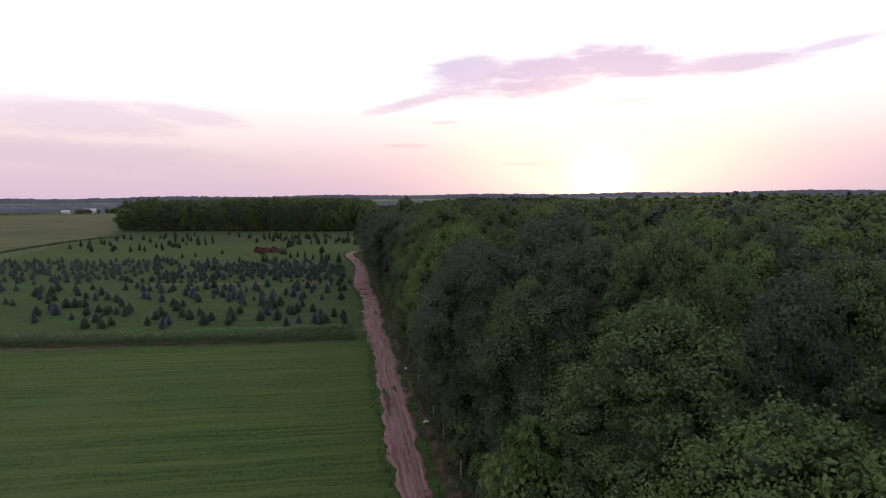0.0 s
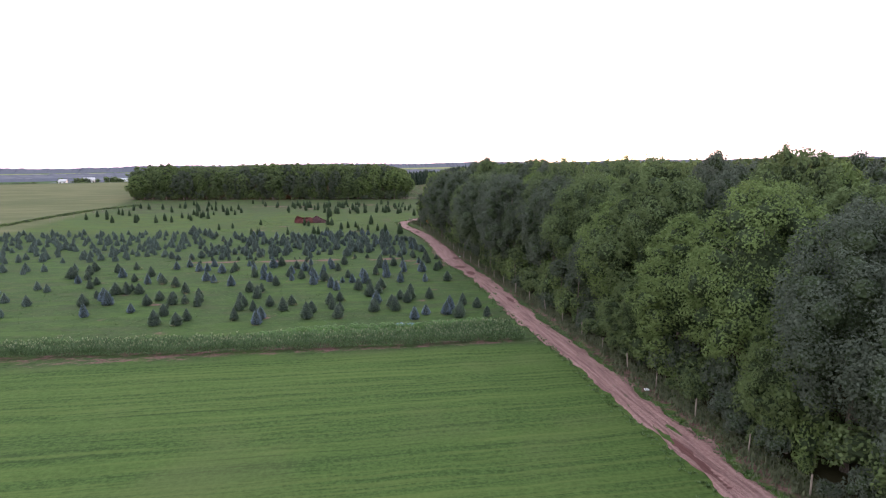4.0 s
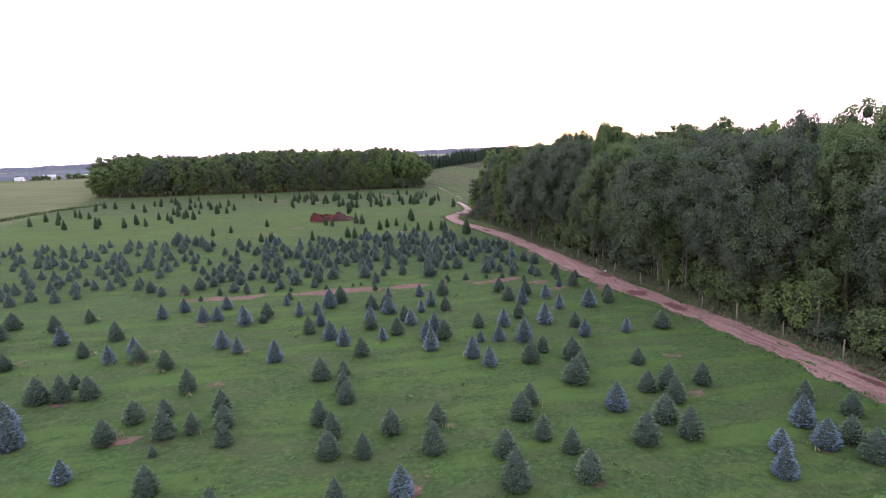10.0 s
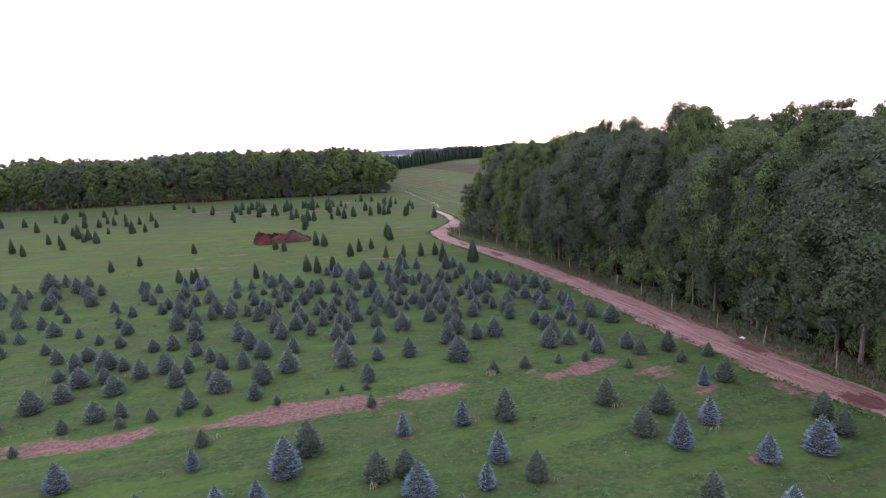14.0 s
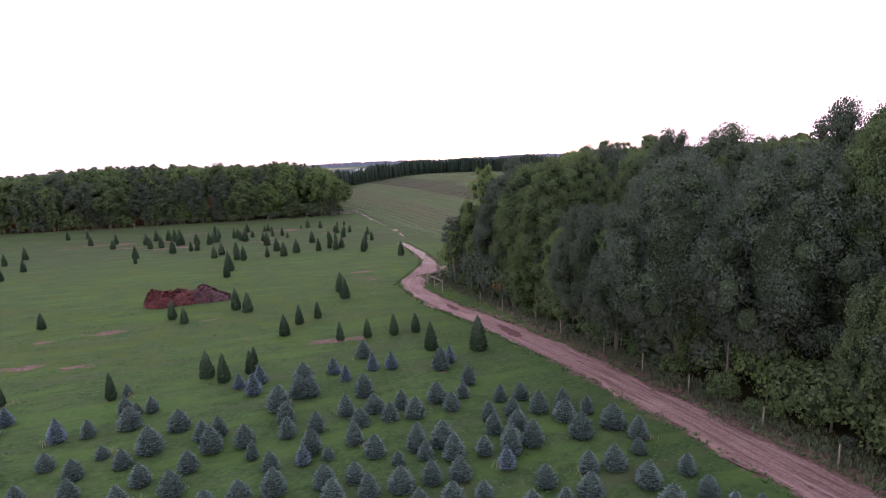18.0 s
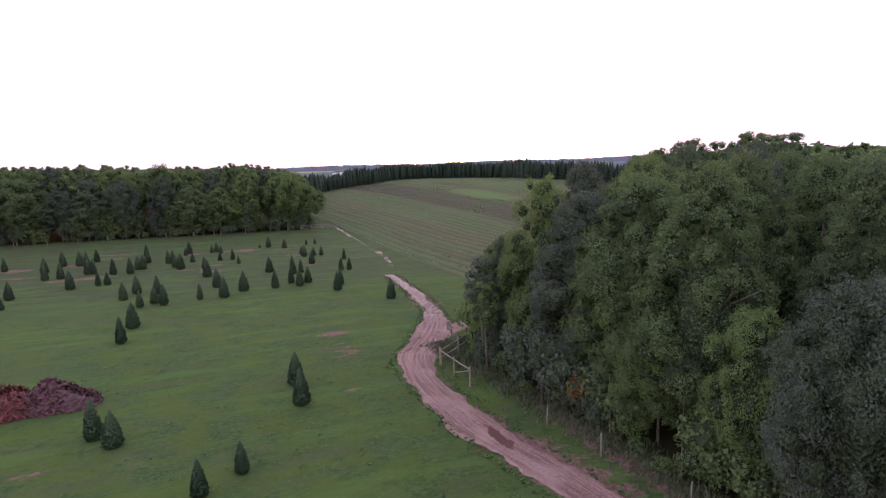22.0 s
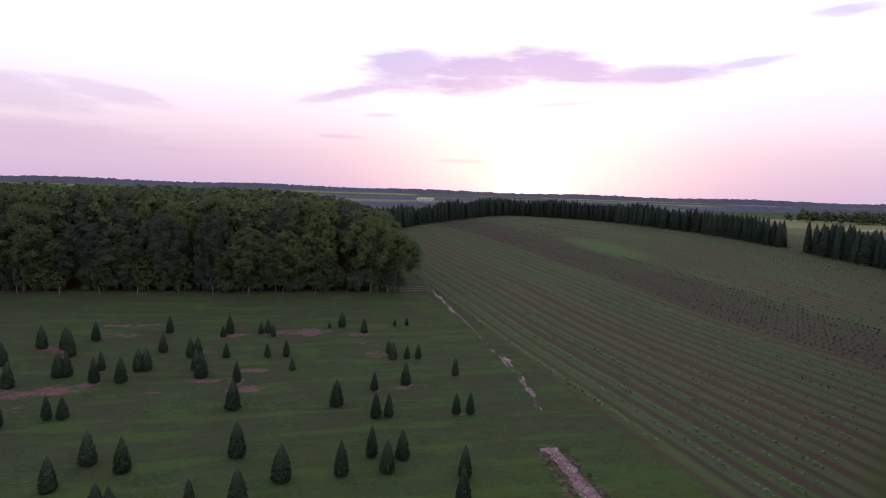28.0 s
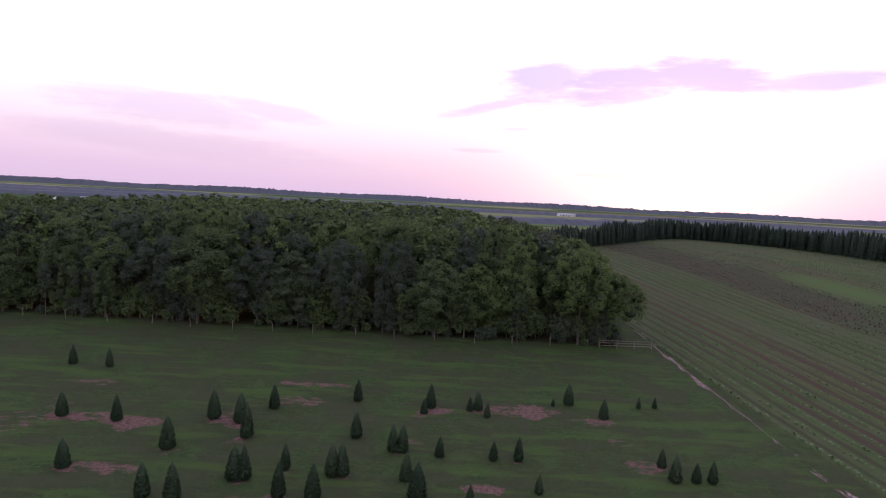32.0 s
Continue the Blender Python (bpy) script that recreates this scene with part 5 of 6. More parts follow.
EDGE = [bough_mesh("crown", 130 + i, rx, z0, 18.5, 46, 10000, 0.145, M_LEAF) for i, (rx, z0) in enumerate(((5.0, 3.6), (5.8, 5.0), (4.6, 2.2), (5.4, 6.0)))]
AIRY = [crown_mesh("crown", 135 + i, rx, 11, 19.9, 46, 3800, 0.11, 0.5, M_LEAF) for i, rx in enumerate((2.2, 2.9))]
LIGHT = [bough_mesh("crown", 140, 3.0, 4.2, 12.0, 34, 9000, 0.09, M_LEAF_LIGHT)]
TRUNKS = [trunk_mesh("trunk", 150 + i, 18.5, r) for i, r in enumerate((0.22, 0.17, 0.28))]
BROADLEAF = "tall broadleaf tree with a dense dark green crown"
SETS = {k: [make_tree("broadleaf_tree", c, TRUNKS[i % 3], BROADLEAF, "tree", "trees of the wood") for i, c in enumerate(v)] for k, v in (("hero", HERO), ("mid", MID), ("tops", TOPS), ("edge", EDGE))}
SETS["fine"] = [make_tree("broadleaf_tree", c, TRUNKS[i], BROADLEAF, "tree", "trees of the wood") for i, c in enumerate(FINE)]
SETS["olive"] = [make_tree("broadleaf_tree", bough_mesh("crown", 117, 4.6, 3.0, 18.5, 50, 24000, 0.08, M_OLIVE), TRUNKS[0], "broad tree with a yellow-green crown", "tree", "trees of the wood")]
SETS["airy"] = [make_tree("slender_tree", c, TRUNKS[1], "tall slender tree with a thin upright top", "tree", "trees of the wood") for c in AIRY]
SETS["light"] = [make_tree("broadleaf_tree", LIGHT[0], trunk_mesh("trunk", 158, 11.0, 0.14), "smaller broadleaf tree with bright green leaves", "tree", "trees of the wood")]
placed = set()


def plant(kind, x, y, s, sz, i=None):
    src = SETS[kind][i if i is not None else rng.integers(len(SETS[kind]))]
    m = pose(x, y, float(gz(x, y)) - 0.05, 0, 0, rng.uniform(0, 360)) @ Matrix.Diagonal((s, s, sz, 1))
    if src.name in placed:
        src = copy_thing(src, Matrix())
    placed.add(src.name)
    src.matrix_basis = m


def wood1_height(x, y):
    h = 19.1 + 0.9 * float(noise2(np.array(x), np.array(y), 0.11, 31)) + rng.normal() * 0.9
    h -= 1.4 * math.exp(-((x - 21) / 8) ** 2 - ((y - 215) / 8) ** 2)
    h += 0.5 * math.exp(-((x - 35) / 8) ** 2 - ((y - 208) / 10) ** 2)
    h -= 0.4 * float(step(y, 40, 0))
    if y > 195 and x < 31:
        h = min(h, 19.0 + 0.3 * rng.normal())
    h = min(h, 19.5 + 0.5 * (h - 19.5))         # no tree stands far above its neighbours
    h += 0.5 + 0.5 * math.exp(-((y - 85) / 14) ** 2) + 0.6 * math.exp(-((y - 120) / 6) ** 2) - 0.8 * math.exp(-((y - 134) / 6) ** 2) + 0.8 * math.exp(-((y - 163) / 7) ** 2)
    inner = float(WOOD1_NORTH(x)) - y
    return h - 8.4 * float(step(inner, 20, 2)) * (1 - 0.5 * float(step(x, 28, 46)))


EDGE_TREES = [(12.0, 125.6, 1.0, 0.98), (10.6, 136.4, 0.98, 0.97), (13.0, 166.0, 0.86, 1.0), (10.8, 173.8, 0.92, 0.98), (10.2, 180.3, 0.56, 0.58), (10.0, 184.6, 0.54, 0.74)]
for x, y, s, sz in EDGE_TREES:
    plant("hero" if y > 150 else "mid", x, y, s, sz, 1)
y = 6.0
while y < 222:
    x = 13.8 + rng.normal() * 1.0 - 0.6 * step(y, 195, 215) + 1.6 * step(y, 44, 34)
    hero = y < 62 or y > 160
    if all(abs(y - q[1]) > 5.0 for q in EDGE_TREES) and abs(y - 29) > 5:
        plant("fine" if y > 190 else "hero" if hero else "mid", x, y, rng.uniform(0.84, 1.08) * (1 - 0.20 * step(y, 200, 214)), wood1_height(x, y) / 18.5 * rng.uniform(0.78, 1.0))
    if rng.random() < 0.5 and y > 38:           # lower trees that lean out of the edge
        plant("fine" if y > 190 else "hero" if hero else "mid", 11.6 + rng.normal() * 0.5 + 2.0 * step(y, 44, 34), y + rng.uniform(3.2, 4.6), rng.uniform(0.38, 0.54), rng.uniform(0.42, 0.66))
    y += rng.uniform(7.0, 9.4) * (1 - 0.30 * step(y, 184, 192))
for x0, gap in ((20.0, 8.0), (27.0, 8.2)):
    y = 7.0
    while y < float(WOOD1_NORTH(x0)) - 1:
        x = x0 + rng.normal()
        plant("fine" if y > 172 else "hero" if y < 40 else "mid" if x0 < 20 else "tops", x, y, rng.uniform(0.74, 0.96), wood1_height(x, y) / 18.5 * rng.uniform(0.88, 1.04))
        y += rng.uniform(gap - 1.2, gap + 1.2) * (1 - 0.12 * step(y, 165, 175))
x = 30.0
while x < 78:                              # the north edge of the wood
    plant("fine" if x < 50 else "mid", x, float(WOOD1_NORTH(x)) - 2.5, rng.uniform(0.66, 0.82), (11.4 + 3.0 * float(step(x, 36, 48))) / 18.5 * rng.uniform(0.9, 1.08))
    x += rng.uniform(4.5, 6)
for x, y, s in ((21, 148, 1.02), (23, 156, 0.98), (19, 163, 1.05), (26, 171, 1.0), (22, 139, 0.97), (29, 120, 0.98), (40, 226, 1.01), (42, 222.6, 1.06), (43.6, 219.5, 1.05), (45.9, 213.7, 1.08), (47.5, 216.5, 1.08), (50, 220, 1.1), (52.3, 223.4, 1.1), (42.2, 228.8, 1.0), (45, 229, 0.99), (37.5, 227.5, 0.97)):
    plant("airy", x, y, s, s)
plant("hero", 19.5, 167.0, 0.66, 1.16, 2)
plant("hero", 17.5, 162.5, 0.62, 1.13, 0)
for x, y, top in ((29, 205.2, 20.2), (39, 227, 19.6), (44, 222, 20.0)):
    plant("fine", x, y, 1.0, (top - 0.3) / 18.5)
plant("light", 11.4, 29.0, 0.72, 0.78)
plant("light", 9.8, 180.1, 0.62, 1.04)
plant("light", 21.0, 204.2, 1.3, 1.37)
plant("olive", 17.0, 213.0, 0.9, 0.84)
plant("olive", 25.0, 217.5, 0.85, 0.86)
plant("fine", 12.4, 198.0, 0.56, 0.55)
POLES = [trunk_mesh("trunk", 160 + i, 9.0, r, 4, 0.9, M_PALEBARK) for i, r in enumerate((0.07, 0.10, 0.05))]
POLE_TOPS = [crown_mesh("crown", 165 + i, rx, z0, 9.4, 14, 2000, 0.08, 0.6, M_LEAF) for i, (rx, z0) in enumerate(((1.3, 5.2), (1.7, 4.2), (1.2, 6.0)))]
SETS["pole"] = [make_tree("young_tree", c, t, "thin young tree with a pale bare trunk at the wood edge", "tree", "young trees at the wood edge") for c, t in zip(POLE_TOPS, POLES)]
for y in np.arange(90, 222, 7.0):
    for _ in range(2 if rng.random() < 0.35 else 1):
        plant("pole", 11.0 + rng.normal() * 0.55 - 1.2 * float(step(y, 198, 214)), y + rng.normal() * 0.8, rng.uniform(0.8, 1.2), rng.uniform(0.65, 1.15))
for x in np.arange(-112, 10, 19.0):
    plant("pole", x + rng.normal() * 1.3, 337.0 + rng.normal() * 0.4, rng.uniform(0.6, 1.0), rng.uniform(0.7, 1.3))
OLD = [trunk_mesh("trunk", 155 + i, 18.5, 0.38, 6, 0.8, M_PALEBARK) for i in range(2)]
SETS["old"] = [make_tree("broadleaf_tree", MID[i], OLD[i], "old broadleaf tree with a thick pale trunk", "tree", "trees of the wood") for i in (1,)]
for x, y in ((11.2, 119.0), (12.2, 148.5)):
    plant("old", x, y, 0.8, 0.95)
def wood2_height(x):
    return 17.9 - 0.030 * max(0, -x - 35) - 3.0 * float(step(x, 8, 24))


x = -117.0
while x < 19.5:                            # the front of the second wood
    for dy, k in ((1.8, 0.88), (8, 1.0)):
        high = k * wood2_height(x) / 18.5 * rng.uniform(0.78, 1.08)
        plant("edge", x + rng.normal() * 1.3, 338.0 + dy + rng.normal() * 1.2, rng.uniform(0.82, 1.1), high)
    for _ in range(2):                         # lower trees and saplings under them
        plant("edge", min(x + rng.normal() * 2.5, 16.0), 338.6 + rng.normal() * 0.8, rng.uniform(0.42, 0.62), rng.uniform(0.34, 0.62), 2)
    x += rng.uniform(6.0, 8.4)
yy = 350.0
while yy < 470:
    plant("edge", 18.5 + (yy - 340) * 0.03 + rng.normal() * 0.8, yy, rng.uniform(0.75, 1.0), (15.5 + rng.normal()) / 18.5)
    yy += rng.uniform(6, 8)


def canopy(name, spots, seed, boughs, leaves, leaf, label, wide=1.0):
    """The body of a wood behind its edge: many crowns joined."""
    r = np.random.default_rng(seed)
    kinds = [bough_arrays(r, rx, 8, 18.5, boughs, leaves, leaf, BALL0) for rx in (3.9, 4.6, 5.2)]
    lv, lf, bv, bf, o, ob_ = [], [], [], [], 0, 0
    for x, y, h in spots:
        v, f, cv, cf = kinds[r.integers(3)]
        a = r.uniform(0, 6.28)
        turn = np.array([[math.cos(a), -math.sin(a), 0], [math.sin(a), math.cos(a), 0], [0, 0, 1]]).T
        s, base = np.array([1, 1, 1]) * [wide * r.uniform(0.9, 1.15)] * np.array([1, 1, 0]) + [0, 0, h / 18.5], np.array([x, y, float(gz(x, y))])
        lv.append((v * s) @ turn + base)
        lf.append(f + o)
        o += len(v)
        bv.append((cv * s) @ turn + base)
        bf.append(cf + ob_)
        ob_ += len(cv)
    me = mesh_np(name, np.concatenate(lv + bv), [np.concatenate(lf), np.concatenate(bf) + o], [M_CANOPY, M_LEAF_SHADE], [0, 1])
    return tagged(new(name, me), label, "trees", kind="stuff")


def scatter(x0, x1, y0, y1, step, test, height):
    out = []
    for gx in np.arange(x0, x1, step):
        for gy in np.arange(y0, y1, step):
            x, y = gx + rng.uniform(-0.35, 0.35) * step, gy + rng.uniform(-0.35, 0.35) * step
            if test(x, y):
                out.append((x, y, height(x, y)))
    return out


for x, y, h in scatter(33, 50, 10, 250, 7.6, lambda x, y: y < float(WOOD1_NORTH(x)) - 4, wood1_height):
    plant("fine" if y > 186 and x < 44 else "tops", x, y, rng.uniform(0.76, 0.98), h / 18.5 * rng.uniform(0.9, 1.03))
south = scatter(15, 110, -40, 6, 7.0, lambda x, y: True, lambda x, y: 18.5 + rng.normal())
canopy("south_wood_canopy", south, 65, 10, 160, 0.8, "green canopy of the broadleaf wood behind the start", 1.2)
deep = scatter(50, 100, 8, 300, 7.4, lambda x, y: y < float(WOOD1_NORTH(x)) - 4, wood1_height)
canopy("wood_canopy", deep, 61, 16, 560, 0.37, "dense green canopy of the broadleaf wood", 1.15)
deeper = scatter(100, 420, 20, 420, 10.0, lambda x, y: y < float(WOOD1_NORTH(x)) - 4 and y > 0.6 * x - 60, lambda x, y: 18.8 + rng.normal() * 1.1)
canopy("far_wood_canopy", deeper, 62, 9, 100, 0.95, "distant green canopy of the broadleaf wood", 1.5)
second = scatter(-118, 18, 347, 400, 6.4, lambda x, y: True, lambda x, y: wood2_height(x) - 0.2 + 0.9 * float(noise2(np.array(x), np.array(y), 0.1, 33)) + rng.normal() * 0.7)
canopy("second_wood_canopy", second, 63, 16, 780, 0.37, "dense green canopy of the second broadleaf wood")
third = scatter(-135, 24, 400, 590, 7.6, lambda x, y: x < 24 + (y - 400) * 0.03, lambda x, y: wood2_height(x) - 1.5 + rng.normal() * 0.7)
canopy("second_wood_depths", third, 64, 9, 110, 0.85, "green canopy in the depth of the second wood", 1.25)


# ---- the dark conifer belt behind the nursery field ----
def conifer_arrays(seed, w, h, tiers, per):
    """A tall conifer: drooping tiers of boughs round a dark body."""
    r = np.random.default_rng(seed)
    c, n, al, s = [], [], [], []
    for i in range(tiers):
        t = i / tiers
        rad = w / 2 * (1 - t) ** 0.50
        k = max(4, int(per * (1 - 0.7 * t)))
        a = r.uniform(0, 6.28) + np.arange(k) * 6.283 / k
        out = np.stack([np.cos(a), np.sin(a), 0 * a], 1)
        c.append(out * (rad * r.uniform(0.65, 1.0, k))[:, None] + np.stack([0 * a, 0 * a, h * (0.06 + 0.93 * t) + r.normal(size=k) * 0.15], 1))
        n.append(unit(out * 0.5 + [0, 0, 1]))
        al.append(unit(out - [0, 0, 0.25]))
        s.append(np.full(k, 0.35 + 0.55 * rad))
    c, n, al, s = (np.concatenate(q) for q in (c, n, al, s))
    v, f = sprays(r, c, n, s, s * 0.5, 0.2, al)
    bv, bf = tube([(0, 0, 0.2), (0, 0, h * 0.3), (0, 0, h * 0.7), (0, 0, h)], [w * 0.40, w * 0.38, w * 0.28, 0.10], 7)
    return np.concatenate([v, bv]), np.concatenate([f, bf + len(v)])


def turned(v, a, s):
    m = np.array([[math.cos(a), -math.sin(a), 0], [math.sin(a), math.cos(a), 0], [0, 0, 1]])
    return (v * s) @ m.T


BELT = [(24, 470), (46, 492), (62, 512), (104, 545), (150, 576), (176, 545), (186, 470), (188, 398)]
BELT_EAST = [(187, 384), (186, 350), (184, 322)]
conifer_kinds = [conifer_arrays(70 + i, w, 12.0, 13, 10) for i, w in enumerate((3.2, 3.7, 2.8))]
belt_src = []
for v, f in conifer_kinds:
    e = new("conifer")
    part("crown", mesh_np("crown", v, [f], [M_CONIFER]), e)
    part("trunk", mesh_np("trunk", *(lambda t: (t[0], [t[1]]))(tube([(0, 0, -0.3), (0, 0, 3), (0, 0, 6)], [0.25, 0.2, 0.15], 7)), [M_BARK]), e)
    belt_src.append(tagged(e, "tall dark conifer in a dense windbreak", "conifer", "conifer windbreak"))
first = set()
back_v, back_f, o = [], [], 0
for line in (BELT, BELT_EAST):
    q = spline(line, 1.45)
    d = unit(np.gradient(q[:, :2], axis=0))
    for row in (0, 2.6):
        for k in range(len(q)):
            x, y = q[k, 0] + d[k, 1] * row * -1 + rng.normal() * 0.8, q[k, 1] + d[k, 0] * row + rng.normal() * 0.8
            i, turn = rng.integers(3), rng.uniform(0, 6.28)
            s = rng.uniform(0.80, 0.96) + 0.08 * float(noise2(np.array(x), np.array(y), 0.12, 41)) + 0.08 * (rng.random() < 0.12)
            if row:                            # the rear row, hidden behind the front one
                v, f = conifer_kinds[i]
                back_v.append(turned(v, turn, np.array([1.25, 1.25, s])) + [x, y, float(gz(x, y)) - 0.1])
                back_f.append(f + o)
                o += len(v)
                continue
            src = belt_src[i]
            m = pose(x, y, float(gz(x, y)) - 0.1, 0, 0, math.degrees(turn)) @ Matrix.Diagonal((rng.uniform(0.85, 1.5), rng.uniform(0.85, 1.5), s, 1))
            if src.name in first:
                src = copy_thing(src, Matrix())
            first.add(src.name)
            src.matrix_basis = m
tagged(new("windbreak_rear_row", mesh_np("windbreak_rear_row", np.concatenate(back_v), [np.concatenate(back_f)], [M_CONIFER])), "rear row of dark conifers in the windbreak", "conifers", kind="stuff")

# ---- nursery field: lines of small plants ----
M_YOUNG = material("young_conifer_needles", leaf_colours((0.034, 0.038, 0.025), (0.058, 0.062, 0.040), (0.075, 0.070, 0.050), 0.1), 0.7)


def plant_field(name, x0, x1, gap, tall, skip, mat, label, seed):
    r = np.random.default_rng(seed)
    vs, fs, o = [], [], 0
    bush, bf = [], None
    for k in range(4):
        n = unit(r.normal(size=(7, 3)) + [0, 0, 0.6])
        c = n * [0.20, 0.20, 0.22] + [0, 0, 0.28]
        v, f = sprays(r, c, unit(n + [0, 0, 0.5]), 0.20, 0.11)
        bush.append(v)
        bf = f
    for x in np.arange(x0, x1, 3.0):
        y0 = max(float(WOOD1_NORTH(x)) + 12, 262 if x < 30 else 236)
        row = r.uniform(0.7, 1.2)
        for y in np.arange(y0, 560, gap):
            if x > 150 and y > 520 or r.random() < skip + 0.5 * (noise2(np.array(x), np.array(y), 0.03, 82) > 0.9) or math.hypot((x - 108) / 9, (y - 400) / 26) < 1:
                continue
            s = tall * row * r.uniform(0.6, 1.25)
            px, py = x + r.normal() * 0.07, y + r.normal() * 0.10
            vs.append(turned(bush[r.integers(4)], r.uniform(0, 6.28), s) + [px, py, 0])
            fs.append(bf + o)
            o += len(bush[0])
    v = np.concatenate(vs)
    v[:, 2] += gz(v[:, 0], v[:, 1])
    tagged(new(name, mesh_np(name, v, [np.concatenate(fs)], [mat])), label, "seedlings", kind="stuff")


plant_field("seedling_rows", 27.4, 76, 0.75, 0.85, 0.08, M_SEEDLING, "long straight lines of small green nursery plants", 81)
plant_field("conifer_seedling_rows", 78.0, 103, 1.2, 1.1, 0.12, M_YOUNG, "straight lines of dark young conifers on bare soil", 82)
plant_field("mixed_seedling_rows", 105.0, 226, 1.25, 1.0, 0.18, M_SEEDLING, "long lines of taller green nursery plants", 83)

# ---- the strip of tall crop and low vegetables ----
def crop_strip():
    r = np.random.default_rng(83)

    def stalk(h):
        """Maize: long leaves that arch over, and a pale tassel; gives leaves and tassel apart."""
        n = 18
        a = r.uniform(0, 6.28, n)
        out = np.stack([np.cos(a), np.sin(a), 0 * a], 1)
        z = np.linspace(0.18, 0.9, n) * h
        inner = out * 0.12 + np.stack([0 * a, 0 * a, z + 0.10], 1)
        v1, f1 = sprays(r, inner, unit(out * 0.9 + [0, 0, 0.6]), 0.18, 0.050, 0.2, unit(out + [0, 0, 1.1]))
        outer = out * 0.30 + np.stack([0 * a, 0 * a, z + 0.16], 1)
        v2, f2 = sprays(r, outer, unit(out * 0.5 + [0, 0, 1]), 0.19, 0.050, 0.45, unit(out - [0, 0, 0.25]))
        k = 5
        b = r.uniform(0, 6.28, k)
        side = np.stack([np.cos(b), np.sin(b), 0 * b], 1)
        tv, tf = sprays(r, side * 0.06 + [0, 0, h + 0.05], side, 0.16, 0.042, 0.0, unit(side * 0.6 + [0, 0, 1]))
        return (np.concatenate([v1, v2]), np.concatenate([f1, f2 + len(v1)])), (tv, tf)

    kinds = [stalk(h) for h in (1.2, 1.3, 1.4, 1.05, 1.3)]
    leaf_v, leaf_f, tas_v, tas_f, o, o2 = [], [], [], [], 0, 0
    for y0, xa, xb in ((85.1, -112, 2.4), (85.45, -112, 2.4), (87.0, -112, 2.2), (87.35, -112, 2.2), (89.0, -8.5, 2.2), (89.35, -8.0, 2.2)):
        for x in np.arange(xa, xb, 0.21 if xa > -50 else 0.24):
            (v, f), (tv, tf) = kinds[r.integers(5)]
            wave = 0.12 * math.sin(x * 0.23) + 0.06 * max(0, -x - 22)
            a, k = r.uniform(0, 6.28), r.uniform(0.7, 1.12) * np.array([0.82, 0.82, 1.0])
            base = [x, y0 + wave + r.normal() * 0.07, float(gz(x, y0))]
            leaf_v.append(turned(v, a, k) + base)
            leaf_f.append(f + o)
            o += len(v)
            if r.random() < 0.7:
                tas_v.append(turned(tv, a, k) + base)
                tas_f.append(tf + o2)
                o2 += len(tv)
    me = mesh_np("crop_rows", np.concatenate(leaf_v + tas_v), [np.concatenate(leaf_f), np.concatenate(tas_f) + o], [M_CORN, M_TASSEL], [0, 1])
    tagged(new("crop_rows", me), "rows of green maize with arching leaves and pale tassels", "crop", kind="stuff")
    vs, fs, o = [], [], 0
    beds = [(89.0, -27, -9.5), (89.5, -28, -9), (90.0, -28, -10), (90.5, -28, -10), (91.0, -27, -5), (91.5, -24, -2), (92.0, -20, 0.5), (92.4, -8, 0.5)]
    for y0, xa, xb in beds:
        for x in np.arange(xa, xb, 0.30):
            if r.random() < 0.12:
                continue
            n = unit(r.normal(size=(36, 3)) + [0, 0, 0.9])
            v, f = sprays(r, n * [0.30, 0.30, 0.24] + [0, 0, 0.22], unit(n + [0, 0, 0.7]), 0.064, 0.042, 0.2)
            s = r.uniform(0.7, 1.3) * (1.4 if y0 > 91.2 else 1.0)
            vs.append(v * s + [x, y0 + r.normal() * 0.12 + 0.15 * math.sin(x * 0.2) + 0.08 * max(0, -x - 20), float(gz(x, y0))])
            fs.append(f + o)
            o += len(v)
    ob = new("vegetable_rows", mesh_np("vegetable_rows", np.concatenate(vs), [np.concatenate(fs)], [M_LOWCROP]))
    tagged(ob, "low bright green vegetable plants in rows", "vegetables", kind="stuff")


M_TASSEL = material("pale_tassels", leaf_colours((0.17, 0.20, 0.11), (0.29, 0.31, 0.19), (0.27, 0.26, 0.16), 0.1), 0.7, translucent=0.2)
crop_strip()


def tarp():
    def build(g):
        return g.mix(g.smooth(g.noise(g.coords(), 3.0, 4), 0.35, 0.65), (0.05, 0.10, 0.20), (0.20, 0.28, 0.38))
    m = material("blue_plastic", build, 0.65)
    r = np.random.default_rng(84)
    n, k = 22, 7
    x, y = np.meshgrid(np.linspace(-11.5, -9.3, n), np.linspace(91.6, 92.15, k))
    z = gz(x, y) + 0.52 + 0.08 * np.sin(x * 5) * np.cos(y * 6) + 0.05 * r.normal(size=x.shape)
    i = np.arange((k - 1) * n).reshape(k - 1, n)[:, :-1].ravel()
    f = np.stack([i, i + 1, i + n + 1, i + n], 1)
    v = np.stack([x, y + 0.15 * np.sin(x * 2), z], 2).reshape(-1, 3)
    low = v - [0, 0, 0.03]
    ob = new("tarpaulin", mesh_np("tarpaulin", np.concatenate([v, low]), [np.concatenate([f, f[:, ::-1] + len(v)])], [m], smooth=True))
    tagged(ob, "crumpled blue plastic tarpaulin lying on the vegetables", "tarpaulin")


tarp()

